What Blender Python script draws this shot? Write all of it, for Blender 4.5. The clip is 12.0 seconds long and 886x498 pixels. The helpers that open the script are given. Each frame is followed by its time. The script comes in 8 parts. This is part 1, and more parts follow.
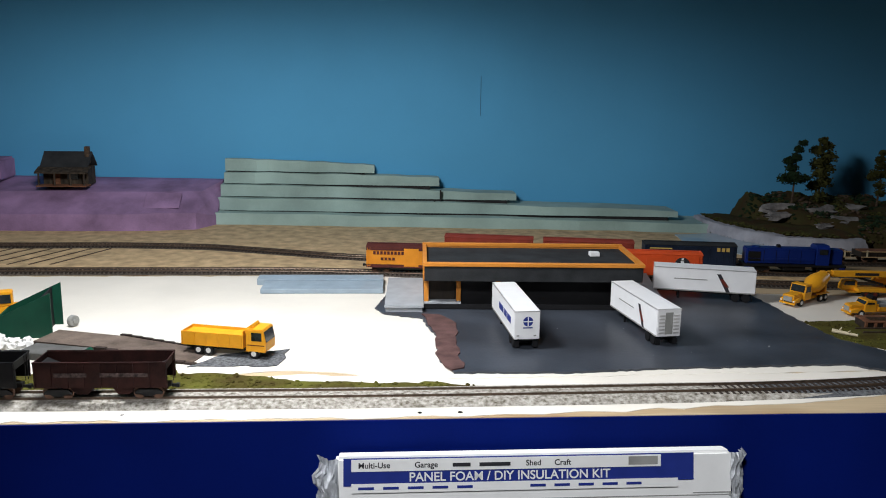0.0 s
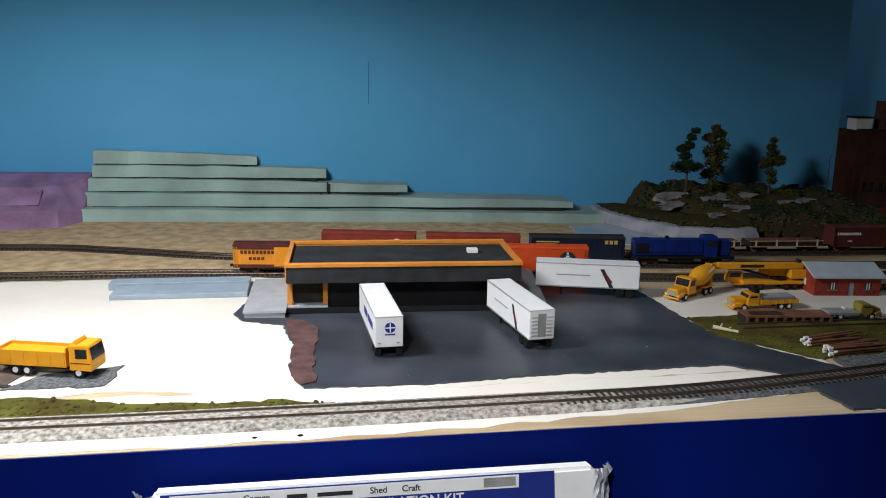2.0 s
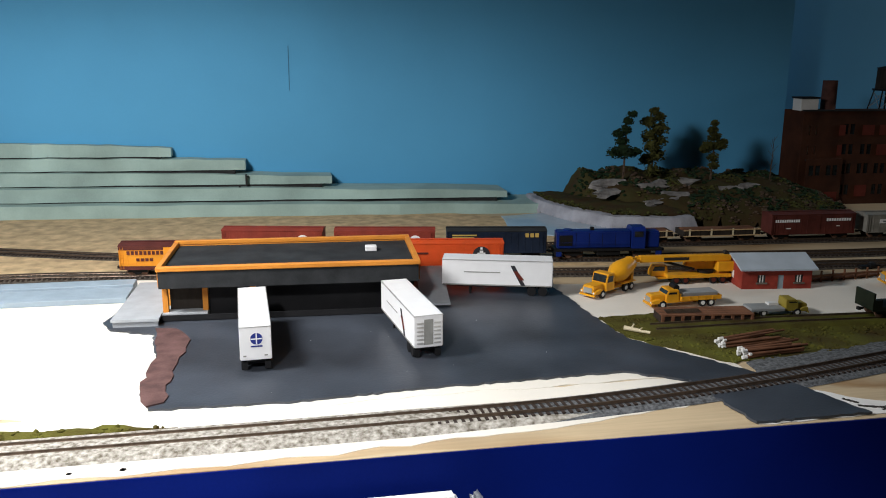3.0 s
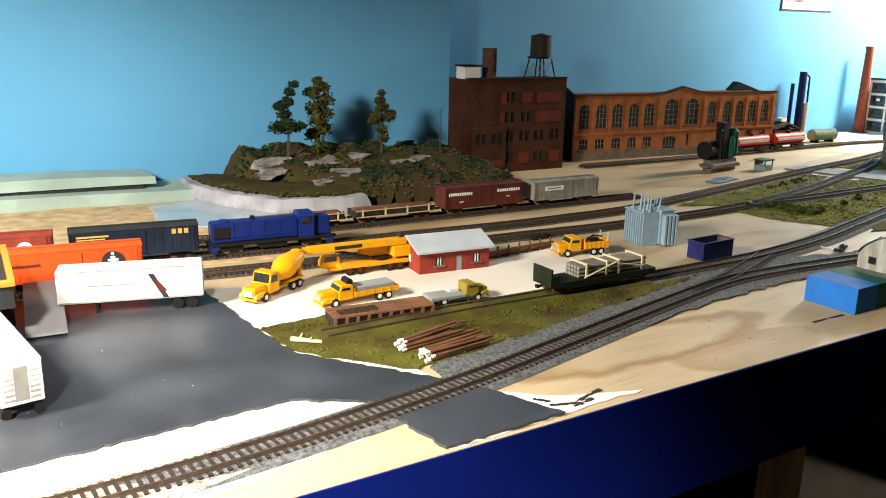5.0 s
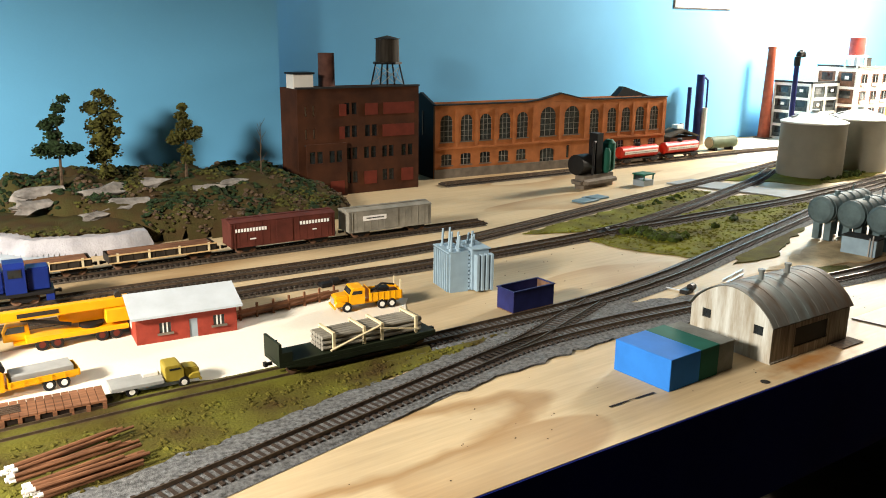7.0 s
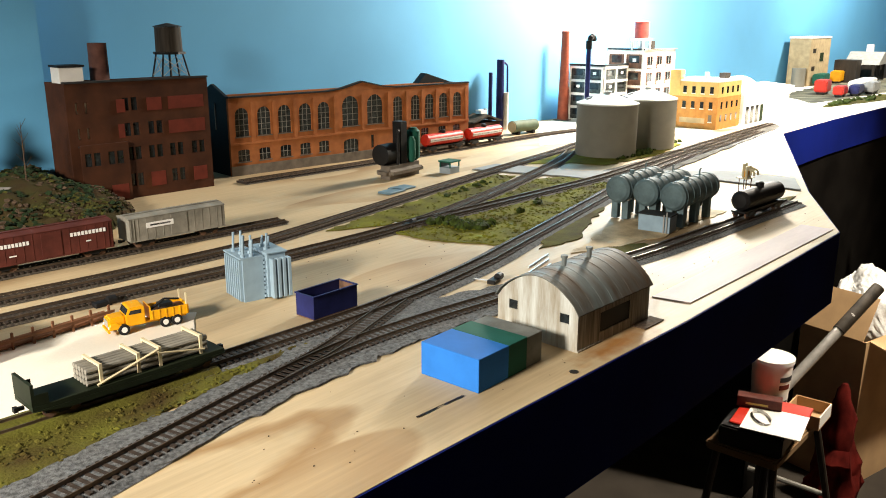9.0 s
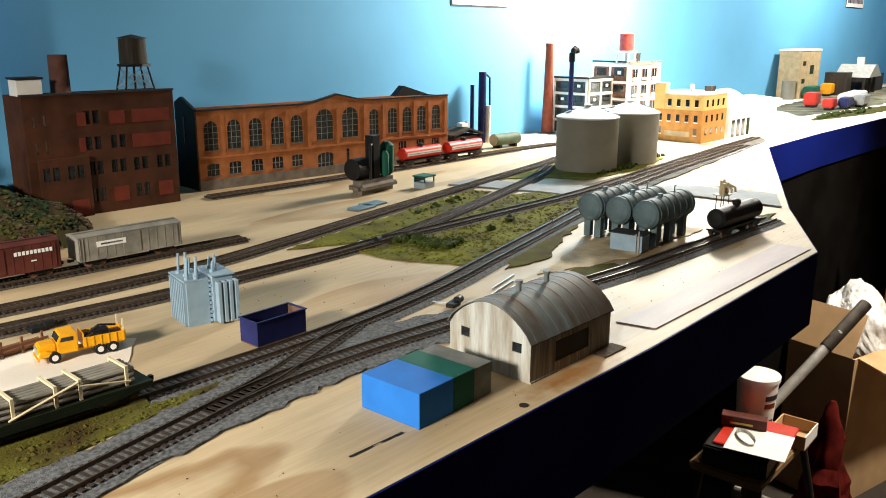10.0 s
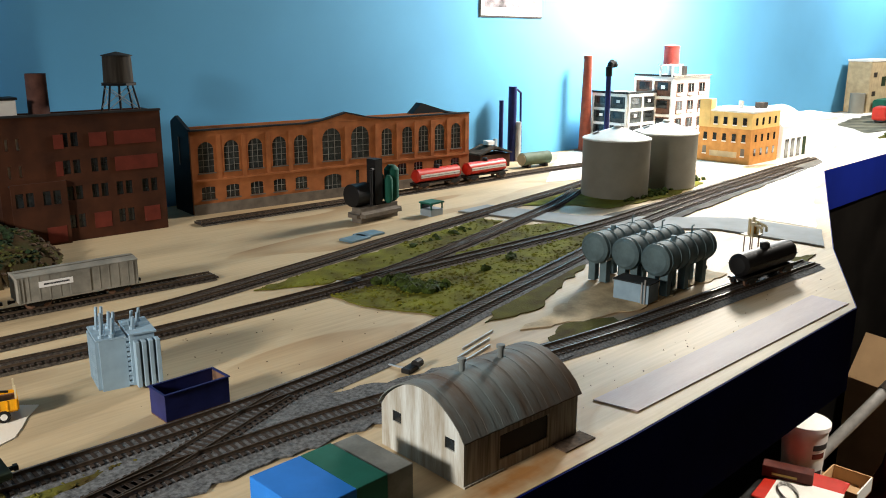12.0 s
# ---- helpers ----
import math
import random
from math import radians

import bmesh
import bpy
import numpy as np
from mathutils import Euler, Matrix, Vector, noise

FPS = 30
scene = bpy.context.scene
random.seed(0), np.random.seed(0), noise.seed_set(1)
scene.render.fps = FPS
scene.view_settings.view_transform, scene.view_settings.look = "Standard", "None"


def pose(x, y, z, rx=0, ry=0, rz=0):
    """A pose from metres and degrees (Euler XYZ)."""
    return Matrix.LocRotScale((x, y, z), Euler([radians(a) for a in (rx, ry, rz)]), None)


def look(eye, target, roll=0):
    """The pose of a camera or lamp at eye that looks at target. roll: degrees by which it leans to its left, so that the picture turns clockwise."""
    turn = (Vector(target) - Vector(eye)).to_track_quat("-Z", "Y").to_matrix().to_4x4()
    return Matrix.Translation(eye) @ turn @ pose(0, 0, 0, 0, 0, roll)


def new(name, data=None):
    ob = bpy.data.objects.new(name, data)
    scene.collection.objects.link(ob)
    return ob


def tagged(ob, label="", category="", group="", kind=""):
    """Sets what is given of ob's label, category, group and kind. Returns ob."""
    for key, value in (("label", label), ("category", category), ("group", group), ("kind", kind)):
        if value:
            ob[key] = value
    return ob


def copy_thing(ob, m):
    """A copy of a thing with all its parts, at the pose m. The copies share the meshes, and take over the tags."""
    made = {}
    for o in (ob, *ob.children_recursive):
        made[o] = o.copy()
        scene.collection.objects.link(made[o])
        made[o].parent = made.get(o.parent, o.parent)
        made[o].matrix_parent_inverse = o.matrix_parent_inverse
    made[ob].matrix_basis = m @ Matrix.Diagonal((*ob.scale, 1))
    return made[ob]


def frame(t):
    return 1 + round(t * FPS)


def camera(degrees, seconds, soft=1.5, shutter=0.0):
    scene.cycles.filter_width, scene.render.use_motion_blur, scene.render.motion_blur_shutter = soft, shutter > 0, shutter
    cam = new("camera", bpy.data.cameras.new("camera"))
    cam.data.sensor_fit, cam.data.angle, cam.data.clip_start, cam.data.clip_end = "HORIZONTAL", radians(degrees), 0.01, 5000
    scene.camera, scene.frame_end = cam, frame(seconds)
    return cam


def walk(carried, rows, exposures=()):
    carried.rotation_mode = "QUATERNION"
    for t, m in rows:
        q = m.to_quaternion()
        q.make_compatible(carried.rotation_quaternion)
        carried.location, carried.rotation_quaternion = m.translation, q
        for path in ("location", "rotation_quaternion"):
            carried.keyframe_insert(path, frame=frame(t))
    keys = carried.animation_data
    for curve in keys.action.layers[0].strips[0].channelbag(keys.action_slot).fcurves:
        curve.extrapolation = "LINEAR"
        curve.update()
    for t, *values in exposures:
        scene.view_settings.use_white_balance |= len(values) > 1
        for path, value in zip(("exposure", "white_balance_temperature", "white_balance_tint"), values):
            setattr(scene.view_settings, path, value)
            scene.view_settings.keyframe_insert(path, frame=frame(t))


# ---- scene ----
cam = camera(56.0, 12.0, soft=1.0)
PATH = [
    (0, (0.2075, 0.1035, 0.3099), (0.3984, 2.5851, -0.2007), 0.9),
    (0.5, (0.2035, 0.1084, 0.3099), (0.4123, 2.5856, -0.2146), 1.2),
    (1, (0.2123, 0.1125, 0.3073), (0.4786, 2.5814, -0.2248), 1.4),
    (1.5, (0.2334, 0.1272, 0.3099), (0.5558, 2.5903, -0.2248), 1.1),
    (2, (0.2903, 0.1736, 0.3086), (0.7035, 2.6194, -0.2349), 1.0),
    (2.5, (0.3578, 0.2088, 0.3086), (0.7672, 2.6507, -0.2591), 0.5),
    (3, (0.4101, 0.2398, 0.3048), (0.8747, 2.6683, -0.2794), 0.3),
    (3.2, (0.4338, 0.2520, 0.3048), (0.9957, 2.6596, -0.2794), 0.0),
    (4.8, (0.4845, 0.3731, 0.2908), (1.7486, 2.4850, -0.3366), 1.0),
    (5, (0.4994, 0.3813, 0.2896), (1.8261, 2.4470, -0.3607), 1.1),
    (5.5, (0.5735, 0.4091, 0.2896), (1.9705, 2.4238, -0.3734), 0.0),
    (6, (0.6655, 0.4325, 0.2870), (2.0782, 2.4337, -0.3835), 0.8),
    (6.5, (0.7440, 0.4415, 0.2921), (2.1254, 2.4645, -0.3797), -0.3),
    (7, (0.7998, 0.4446, 0.2896), (2.2394, 2.4378, -0.3493), 0.6),
    (7.5, (0.8308, 0.4660, 0.2845), (2.4139, 2.3483, -0.3493), 0.5),
    (7.7, (0.8330, 0.4775, 0.2794), (2.4661, 2.3093, -0.3746), 0.4),
    (9.3, (0.8725, 0.4724, 0.2858), (2.7173, 2.0890, -0.3746), 0.0),
    (9.5, (0.8841, 0.4690, 0.2870), (2.7129, 2.1091, -0.3632), -0.3),
    (10, (0.9171, 0.4688, 0.2858), (2.7642, 2.0930, -0.3493), 0.2),
    (10.5, (0.9411, 0.4747, 0.2896), (2.7853, 2.1077, -0.3277), 0.2),
    (11, (0.9892, 0.4788, 0.2997), (2.8123, 2.1391, -0.3099), -0.1),
    (11.5, (1.0324, 0.4790, 0.3048), (2.7976, 2.1971, -0.3137), -0.0),
    (12, (1.0807, 0.4793, 0.3048), (2.7947, 2.2478, -0.3175), 0.2),
]
EXPOSURES = [(0, -2.05, 6000, 10), (2.0, -2.0, 6000, 10), (3.2, -1.4, 6300, 10), (4.8, 0.03, 7350, 10), (6.5, 0.62, 7700, 10), (7.7, 0.80, 7800, 10), (9.3, 0.68, 7600, 10), (10.5, 0.47, 7250, 10), (12, 0.26, 7000, 10)]
walk(cam, [(t, look(eye, target, roll)) for t, eye, target, roll in PATH], EXPOSURES)

# ---- light ----
world = bpy.data.worlds.new("room")
scene.world = world
world.use_nodes = True
world.node_tree.nodes["Background"].inputs["Color"].default_value = (0.6, 0.8, 1.0, 1)
world.node_tree.nodes["Background"].inputs["Strength"].default_value = 0.004


def bulb(name, place, watts, colour, radius=0.04):
    data = bpy.data.lights.new(name, "POINT")
    data.energy, data.color, data.shadow_soft_size = watts, colour, radius
    ob = new(name, data)
    ob.location = place
    return ob


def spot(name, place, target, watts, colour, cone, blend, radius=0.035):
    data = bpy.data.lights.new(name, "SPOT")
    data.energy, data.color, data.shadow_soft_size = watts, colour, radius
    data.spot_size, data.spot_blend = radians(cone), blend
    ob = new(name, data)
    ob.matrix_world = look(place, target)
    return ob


spot("bench_lamp", (-0.02, 0.94, 0.58), (-0.02, 0.97, 0.0), 110.0, (1.0, 0.97, 0.93), 172, 0.35, 0.10)
bulb("wall_lamp", (3.18, 1.57, 0.62), 84.0, (1.0, 0.98, 0.94), 0.10)
# Added fill with no known fixture; brightens the far wall.
bulb("far_wall_fill", (5.2, 1.35, 1.0), 70.0, (1.0, 0.98, 0.95))
# Added overhead fill for the near plywood; no such lamp is known.
spot("table_fill", (1.12, 0.90, 1.40), (1.42, 0.95, 0.0), 5.0, (1.0, 0.97, 0.92), 60, 0.8, 0.08)
# Added front fill from behind the camera, for the pack and fascia.
spot("front_fill", (-0.12, -0.42, 1.20), (0.30, 0.62, -0.10), 420.0, (1.0, 0.97, 0.94), 42, 0.85, 0.08)
# Added fill over the aisle clutter; its source is not known.
spot("aisle_fill", (3.45, 0.30, 1.45), (3.25, 1.0, -0.5), 230.0, (1.0, 0.94, 0.84), 60, 0.7, 0.08)

# ---- materials ----
def mat(name, colour, rough=0.7, metal=0.0, vary=0.15, scale=60.0, bump=0.0, fine=400.0, stretch=(1, 1, 1), dark=None, spec=0.2):
    """A procedural surface: base colour with coarse stains and fine grain, and a small relief."""
    m = bpy.data.materials.new(name)
    m.use_nodes = True
    n, l = m.node_tree.nodes, m.node_tree.links
    b = n["Principled BSDF"]
    b.inputs["Roughness"].default_value = rough
    b.inputs["Metallic"].default_value = metal
    b.inputs["Specular IOR Level"].default_value = spec
    co = n.new("ShaderNodeTexCoord")
    mp = n.new("ShaderNodeMapping")
    mp.inputs["Scale"].default_value = stretch
    l.new(co.outputs["Object"], mp.inputs["Vector"])
    a, f = n.new("ShaderNodeTexNoise"), n.new("ShaderNodeTexNoise")
    a.inputs["Scale"].default_value, f.inputs["Scale"].default_value = scale, fine
    a.inputs["Detail"].default_value, f.inputs["Detail"].default_value = 5, 3
    l.new(mp.outputs[0], a.inputs["Vector"])
    l.new(mp.outputs[0], f.inputs["Vector"])
    mix = n.new("ShaderNodeMix")
    mix.data_type = "RGBA"
    lo = dark or tuple(c * (1 - 2 * vary) for c in colour)
    hi = tuple(min(1, c * (1 + vary)) for c in colour)
    mix.inputs[6].default_value, mix.inputs[7].default_value = (*lo, 1), (*hi, 1)
    add = n.new("ShaderNodeMath")
    add.operation = "MULTIPLY_ADD"
    l.new(f.outputs[0], add.inputs[0])
    add.inputs[1].default_value = 0.4
    ramp = n.new("ShaderNodeMapRange")
    ramp.inputs["From Min"].default_value, ramp.inputs["From Max"].default_value = 0.3, 0.7
    l.new(a.outputs[0], ramp.inputs["Value"])
    sub = n.new("ShaderNodeMath")
    sub.operation = "ADD"
    l.new(ramp.outputs[0], sub.inputs[0])
    sub.inputs[1].default_value = -0.2
    l.new(sub.outputs[0], add.inputs[2])
    l.new(add.outputs[0], mix.inputs[0])
    l.new(mix.outputs[2], b.inputs["Base Color"])
    if bump:
        bp = n.new("ShaderNodeBump")
        bp.inputs["Strength"].default_value = bump
        bp.inputs["Distance"].default_value = 0.001
        l.new(f.outputs[0], bp.inputs["Height"])
        l.new(bp.outputs[0], b.inputs["Normal"])
    return m


def wood_mat(name, light, dark, scale=9.0, rough=0.6):
    """Bare plywood: long wavering figure, rotary-cut."""
    m = bpy.data.materials.new(name)
    m.use_nodes = True
    n, l = m.node_tree.nodes, m.node_tree.links
    b = n["Principled BSDF"]
    b.inputs["Roughness"].default_value = rough
    b.inputs["Specular IOR Level"].default_value = 0.3
    co, mp = n.new("ShaderNodeTexCoord"), n.new("ShaderNodeMapping")
    mp.inputs["Scale"].default_value = (0.6, 2.0, 1)
    l.new(co.outputs["Object"], mp.inputs["Vector"])

    def math_node(op, x, y):
        k = n.new("ShaderNodeMath")
        k.operation = op
        for i, v in enumerate((x, y)):
            if isinstance(v, float):
                k.inputs[i].default_value = v
            else:
                l.new(v, k.inputs[i])
        return k.outputs[0]

    def noise_node(size, detail, vector):
        k = n.new("ShaderNodeTexNoise")
        k.inputs["Scale"].default_value, k.inputs["Detail"].default_value = size, detail
        l.new(vector, k.inputs["Vector"])
        return k.outputs[0]

    def band(value, stops):
        k = n.new("ShaderNodeValToRGB")
        e = k.color_ramp.elements
        while len(e) < len(stops):
            e.new(0.5)
        for i, (p, v) in enumerate(stops):
            e[i].position, e[i].color = p, (v, v, v, 1)
        l.new(value, k.inputs[0])
        return k.outputs[0]

    # contour lines of the rotary cut, sharp on one side, strong here and faint there
    rings = math_node("FRACT", math_node("MULTIPLY", noise_node(2.4, 1.5, mp.outputs[0]), scale), 0.0)
    lines = math_node("MULTIPLY", band(rings, ((0.0, 1.0), (0.10, 0.75), (0.34, 0.0), (0.97, 0.0), (1.0, 1.0))), band(noise_node(5.0, 2, co.outputs["Object"]), ((0.36, 0.12), (0.66, 1.0))))
    # one cathedral loop with its tip towards the east
    place = n.new("ShaderNodeMapping")
    place.vector_type = "TEXTURE"
    place.inputs["Location"].default_value, place.inputs["Scale"].default_value = (1.075, 0.908, 0), (0.160, 0.038, 1)
    l.new(co.outputs["Object"], place.inputs["Vector"])
    size = n.new("ShaderNodeVectorMath")
    size.operation = "LENGTH"
    l.new(place.outputs[0], size.inputs[0])
    loop = math_node("MULTIPLY", math_node("ADD", size.outputs["Value"], math_node("MULTIPLY", noise_node(22.0, 2, co.outputs["Object"]), 0.5)), 0.5)
    loop = band(loop, ((0.46, 0.0), (0.575, 0.85), (0.63, 0.7), (0.70, 0.0)))
    figure = math_node("MAXIMUM", lines, loop)
    # rusty glue stain soaked into the sheet near its front edge
    spill = n.new("ShaderNodeMapping")
    spill.vector_type = "TEXTURE"
    spill.inputs["Location"].default_value, spill.inputs["Scale"].default_value = (1.50, 0.829, 0), (0.085, 0.016, 1)
    l.new(co.outputs["Object"], spill.inputs["Vector"])
    reach = n.new("ShaderNodeVectorMath")
    reach.operation = "LENGTH"
    l.new(spill.outputs[0], reach.inputs[0])
    soak = band(math_node("MULTIPLY", math_node("ADD", reach.outputs["Value"], math_node("MULTIPLY", noise_node(55.0, 3, co.outputs["Object"]), 1.6)), 0.4), ((0.40, 0.95), (0.72, 0.0)))
    ramp = n.new("ShaderNodeMix")
    ramp.data_type = "RGBA"
    ramp.inputs[6].default_value, ramp.inputs[7].default_value = (*light, 1), (*dark, 1)
    l.new(figure, ramp.inputs[0])
    rusty = n.new("ShaderNodeMix")
    rusty.data_type = "RGBA"
    rusty.inputs[7].default_value = (0.44, 0.20, 0.06, 1)
    l.new(soak, rusty.inputs[0])
    l.new(ramp.outputs[2], rusty.inputs[6])
    fine = n.new("ShaderNodeTexNoise")
    fine.inputs["Scale"].default_value, fine.inputs["Detail"].default_value = 90, 4
    mp2 = n.new("ShaderNodeMapping")
    mp2.inputs["Scale"].default_value = (0.15, 3, 1)
    l.new(co.outputs["Object"], mp2.inputs["Vector"])
    l.new(mp2.outputs[0], fine.inputs["Vector"])
    mix = n.new("ShaderNodeMix")
    mix.data_type, mix.blend_type = "RGBA", "MULTIPLY"
    mix.inputs[0].default_value = 0.35
    l.new(rusty.outputs[2], mix.inputs[6])
    l.new(fine.outputs[0], mix.inputs[7])
    stain = n.new("ShaderNodeTexNoise")
    stain.inputs["Scale"].default_value, stain.inputs["Detail"].default_value = 6, 7
    mp3 = n.new("ShaderNodeMapping")
    mp3.inputs["Scale"].default_value = (0.6, 1.8, 1)
    l.new(co.outputs["Object"], mp3.inputs["Vector"])
    l.new(mp3.outputs[0], stain.inputs["Vector"])
    sr = n.new("ShaderNodeMapRange")
    sr.inputs["From Min"].default_value, sr.inputs["From Max"].default_value = 0.32, 0.55
    sr.inputs["To Min"].default_value = 0.7
    l.new(stain.outputs[0], sr.inputs["Value"])
    m2 = n.new("ShaderNodeMix")
    m2.data_type, m2.blend_type = "RGBA", "MULTIPLY"
    m2.inputs[0].default_value = 1.0
    l.new(mix.outputs[2], m2.inputs[6])
    l.new(sr.outputs[0], m2.inputs[7])
    l.new(m2.outputs[2], b.inputs["Base Color"])
    return m


M = {}
M["ply"] = wood_mat("bare_plywood", (0.62, 0.485, 0.305), (0.37, 0.215, 0.09), 5.0)
M["white_ground"] = mat("pale_ground_paint", (0.74, 0.70, 0.62), 0.8, vary=0.04, scale=9, bump=0.2)
M["brown_ground"] = mat("brown_ground_paint", (0.58, 0.42, 0.235), 0.85, vary=0.18, scale=45, bump=0.3)
M["wall"] = mat("blue_wall_paint", (0.105, 0.375, 0.64), 0.75, vary=0.04, scale=3, bump=0.05)
M["fascia"] = mat("navy_fascia_paint", (0.002, 0.010, 0.135), 0.7, vary=0.15, scale=5, bump=0.05, spec=0.06)
M["floor"] = mat("dark_concrete", (0.045, 0.038, 0.032), 0.8, vary=0.2, scale=6)
M["asphalt"] = mat("grey_road_paint", (0.042, 0.049, 0.062), 0.44, vary=0.25, scale=11, bump=0.25, spec=0.6)
M["road"] = mat("pale_grey_road", (0.22, 0.24, 0.25), 0.8, vary=0.1, scale=20)
M["dirt"] = mat("red_brown_dirt", (0.11, 0.06, 0.055), 0.9, vary=0.2, scale=60, bump=0.4)
M["ballast"] = mat("grey_ballast", (0.125, 0.131, 0.138), 0.9, vary=0.35, scale=300, bump=0.8, fine=900)
M["ballast_dark"] = mat("dark_ballast", (0.09, 0.075, 0.06), 0.9, vary=0.35, scale=300, bump=0.8, fine=900)
M["tie"] = mat("dark_tie", (0.035, 0.025, 0.02), 0.8, vary=0.2, scale=200)
M["rail"] = mat("weathered_rail", (0.13, 0.095, 0.07), 0.38, 0.55, vary=0.2, scale=150)
M["grass"] = mat("scatter_grass", (0.075, 0.076, 0.013), 0.95, vary=0.4, scale=22, bump=1.0, fine=420, dark=(0.045, 0.030, 0.010), spec=0.1)
M["bush"] = mat("dark_green_clump", (0.040, 0.062, 0.010), 0.95, vary=0.4, scale=120, bump=1.0, fine=900)
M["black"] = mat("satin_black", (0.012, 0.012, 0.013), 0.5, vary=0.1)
M["white"] = mat("white_plastic", (0.78, 0.78, 0.78), 0.4, vary=0.02)
M["yellow"] = mat("yellow_enamel", (0.78, 0.36, 0.015), 0.35, vary=0.05)
# Dark finishes chosen to keep bounced light low and the aisle end dim.
M["low_bounce_wall"] = mat("dark_wall_low_bounce", (0.06, 0.035, 0.02), 0.6, vary=0.25, scale=8, stretch=(3, 3, 0.3))
M["low_bounce_ceiling"] = mat("dark_ceiling_low_bounce", (0.07, 0.05, 0.035), 0.85, vary=0.25, scale=6, stretch=(0.3, 3, 3))
M["grey"] = mat("grey_plastic", (0.30, 0.31, 0.31), 0.6, vary=0.08)


# ---- mesh helpers ----
BALLS = {}


class Build:
    """A bmesh with a few shaping calls; every call appends to it."""

    def __init__(self):
        self.bm = bmesh.new()

    def faces(self, pts, faces):
        vs = [self.bm.verts.new(p) for p in pts]
        for f in faces:
            self.bm.faces.new([vs[i] for i in f])
        return self

    def box(self, x0, y0, z0, x1, y1, z1, m=None):
        pts = [(x, y, z) for z in (z0, z1) for y in (y0, y1) for x in (x0, x1)]
        if m:
            pts = [tuple(m @ Vector(p)) for p in pts]
        return self.faces(pts, [(0, 2, 3, 1), (4, 5, 7, 6), (0, 1, 5, 4), (2, 6, 7, 3), (0, 4, 6, 2), (1, 3, 7, 5)])

    def prism(self, poly, a, b, axis="z"):
        """A flat outline pushed from a to b along an axis; poly runs in the two other axes."""
        def at(p, v):
            return {"z": (p[0], p[1], v), "y": (p[0], v, p[1]), "x": (v, p[0], p[1])}[axis]
        k = len(poly)
        pts = [at(p, a) for p in poly] + [at(p, b) for p in poly]
        return self.faces(pts, [tuple(range(k))[::-1], tuple(range(k, 2 * k))] + [(i, (i + 1) % k, k + (i + 1) % k, k + i) for i in range(k)])

    def cyl(self, p0, p1, r0, r1=None, n=12):
        r1 = r0 if r1 is None else r1
        p0, p1 = Vector(p0), Vector(p1)
        d = (p1 - p0).normalized()
        u = d.orthogonal().normalized()
        v = d.cross(u)
        pts = [tuple(p + r * (math.cos(2 * math.pi * i / n) * u + math.sin(2 * math.pi * i / n) * v)) for p, r in ((p0, r0), (p1, r1)) for i in range(n)]
        return self.faces(pts, [tuple(range(n))[::-1], tuple(range(n, 2 * n))] + [(i, (i + 1) % n, n + (i + 1) % n, n + i) for i in range(n)])

    def lathe(self, c, prof, n=20, axis="z"):
        """prof: (radius, height) pairs, bottom to top, about an axis through c."""
        pts, c = [], Vector(c)
        for r, h in prof:
            for i in range(n):
                a = 2 * math.pi * i / n
                q = (r * math.cos(a), r * math.sin(a), h) if axis == "z" else (h, r * math.cos(a), r * math.sin(a))
                pts.append(tuple(c + Vector(q)))
        k = len(prof)
        f = [(j * n + i, j * n + (i + 1) % n, (j + 1) * n + (i + 1) % n, (j + 1) * n + i) for j in range(k - 1) for i in range(n)]
        return self.faces(pts, f + [tuple(range(n))[::-1], tuple(range((k - 1) * n, k * n))])

    def ball(self, c, r, rough=0.3, seed=0, squash=1.0, sub=2):
        if sub not in BALLS:
            tmp = bmesh.new()
            bmesh.ops.create_icosphere(tmp, subdivisions=sub, radius=1.0)
            tmp.verts.index_update()
            BALLS[sub] = ([v.co.copy() for v in tmp.verts], [tuple(v.index for v in f.verts) for f in tmp.faces])
            tmp.free()
        vs, fs = BALLS[sub]
        pts, off = [], Vector((seed * 3.1, seed * 1.7, 0))
        for v in vs:
            k = r * (1 + rough * noise.noise(v * 1.7 + off))
            pts.append((c[0] + v.x * k, c[1] + v.y * k, c[2] + v.z * k * squash))
        return self.faces(pts, fs)

    def bevel(self, w, seg=2):
        bmesh.ops.bevel(self.bm, geom=self.bm.edges[:], offset=w, segments=seg, affect="EDGES", clamp_overlap=True)
        return self

    def mesh(self, name, smooth=False):
        bmesh.ops.recalc_face_normals(self.bm, faces=self.bm.faces)
        me = bpy.data.meshes.new(name)
        self.bm.to_mesh(me)
        self.bm.free()
        if smooth:
            me.shade_smooth()
            me.set_sharp_from_angle(angle=radians(35))
        return me


def part(name, b, material, parent, label="", smooth=False, at=None):
    me = b.mesh(name, smooth) if isinstance(b, Build) else b
    if not me.materials:
        me.materials.append(material)
    ob = new(name, me)
    ob.parent = parent
    if at is not None:
        ob.matrix_basis = at
    return tagged(ob, label) if label else ob


def solid(name, b, material, label, category, kind="", m=None, smooth=False, group=""):
    me = b.mesh(name, smooth)
    me.materials.append(material)
    ob = new(name, me)
    if m:
        ob.matrix_basis = m
    return tagged(ob, label, category, group, kind)


def thing(name, label, category, m, group="", kind=""):
    ob = new(name)
    ob.empty_display_size = 0.02
    ob.matrix_basis = m
    return tagged(ob, label, category, group, kind)


def at(x, y, z=0.0, rz=0.0):
    return pose(x, y, z, 0, 0, rz)


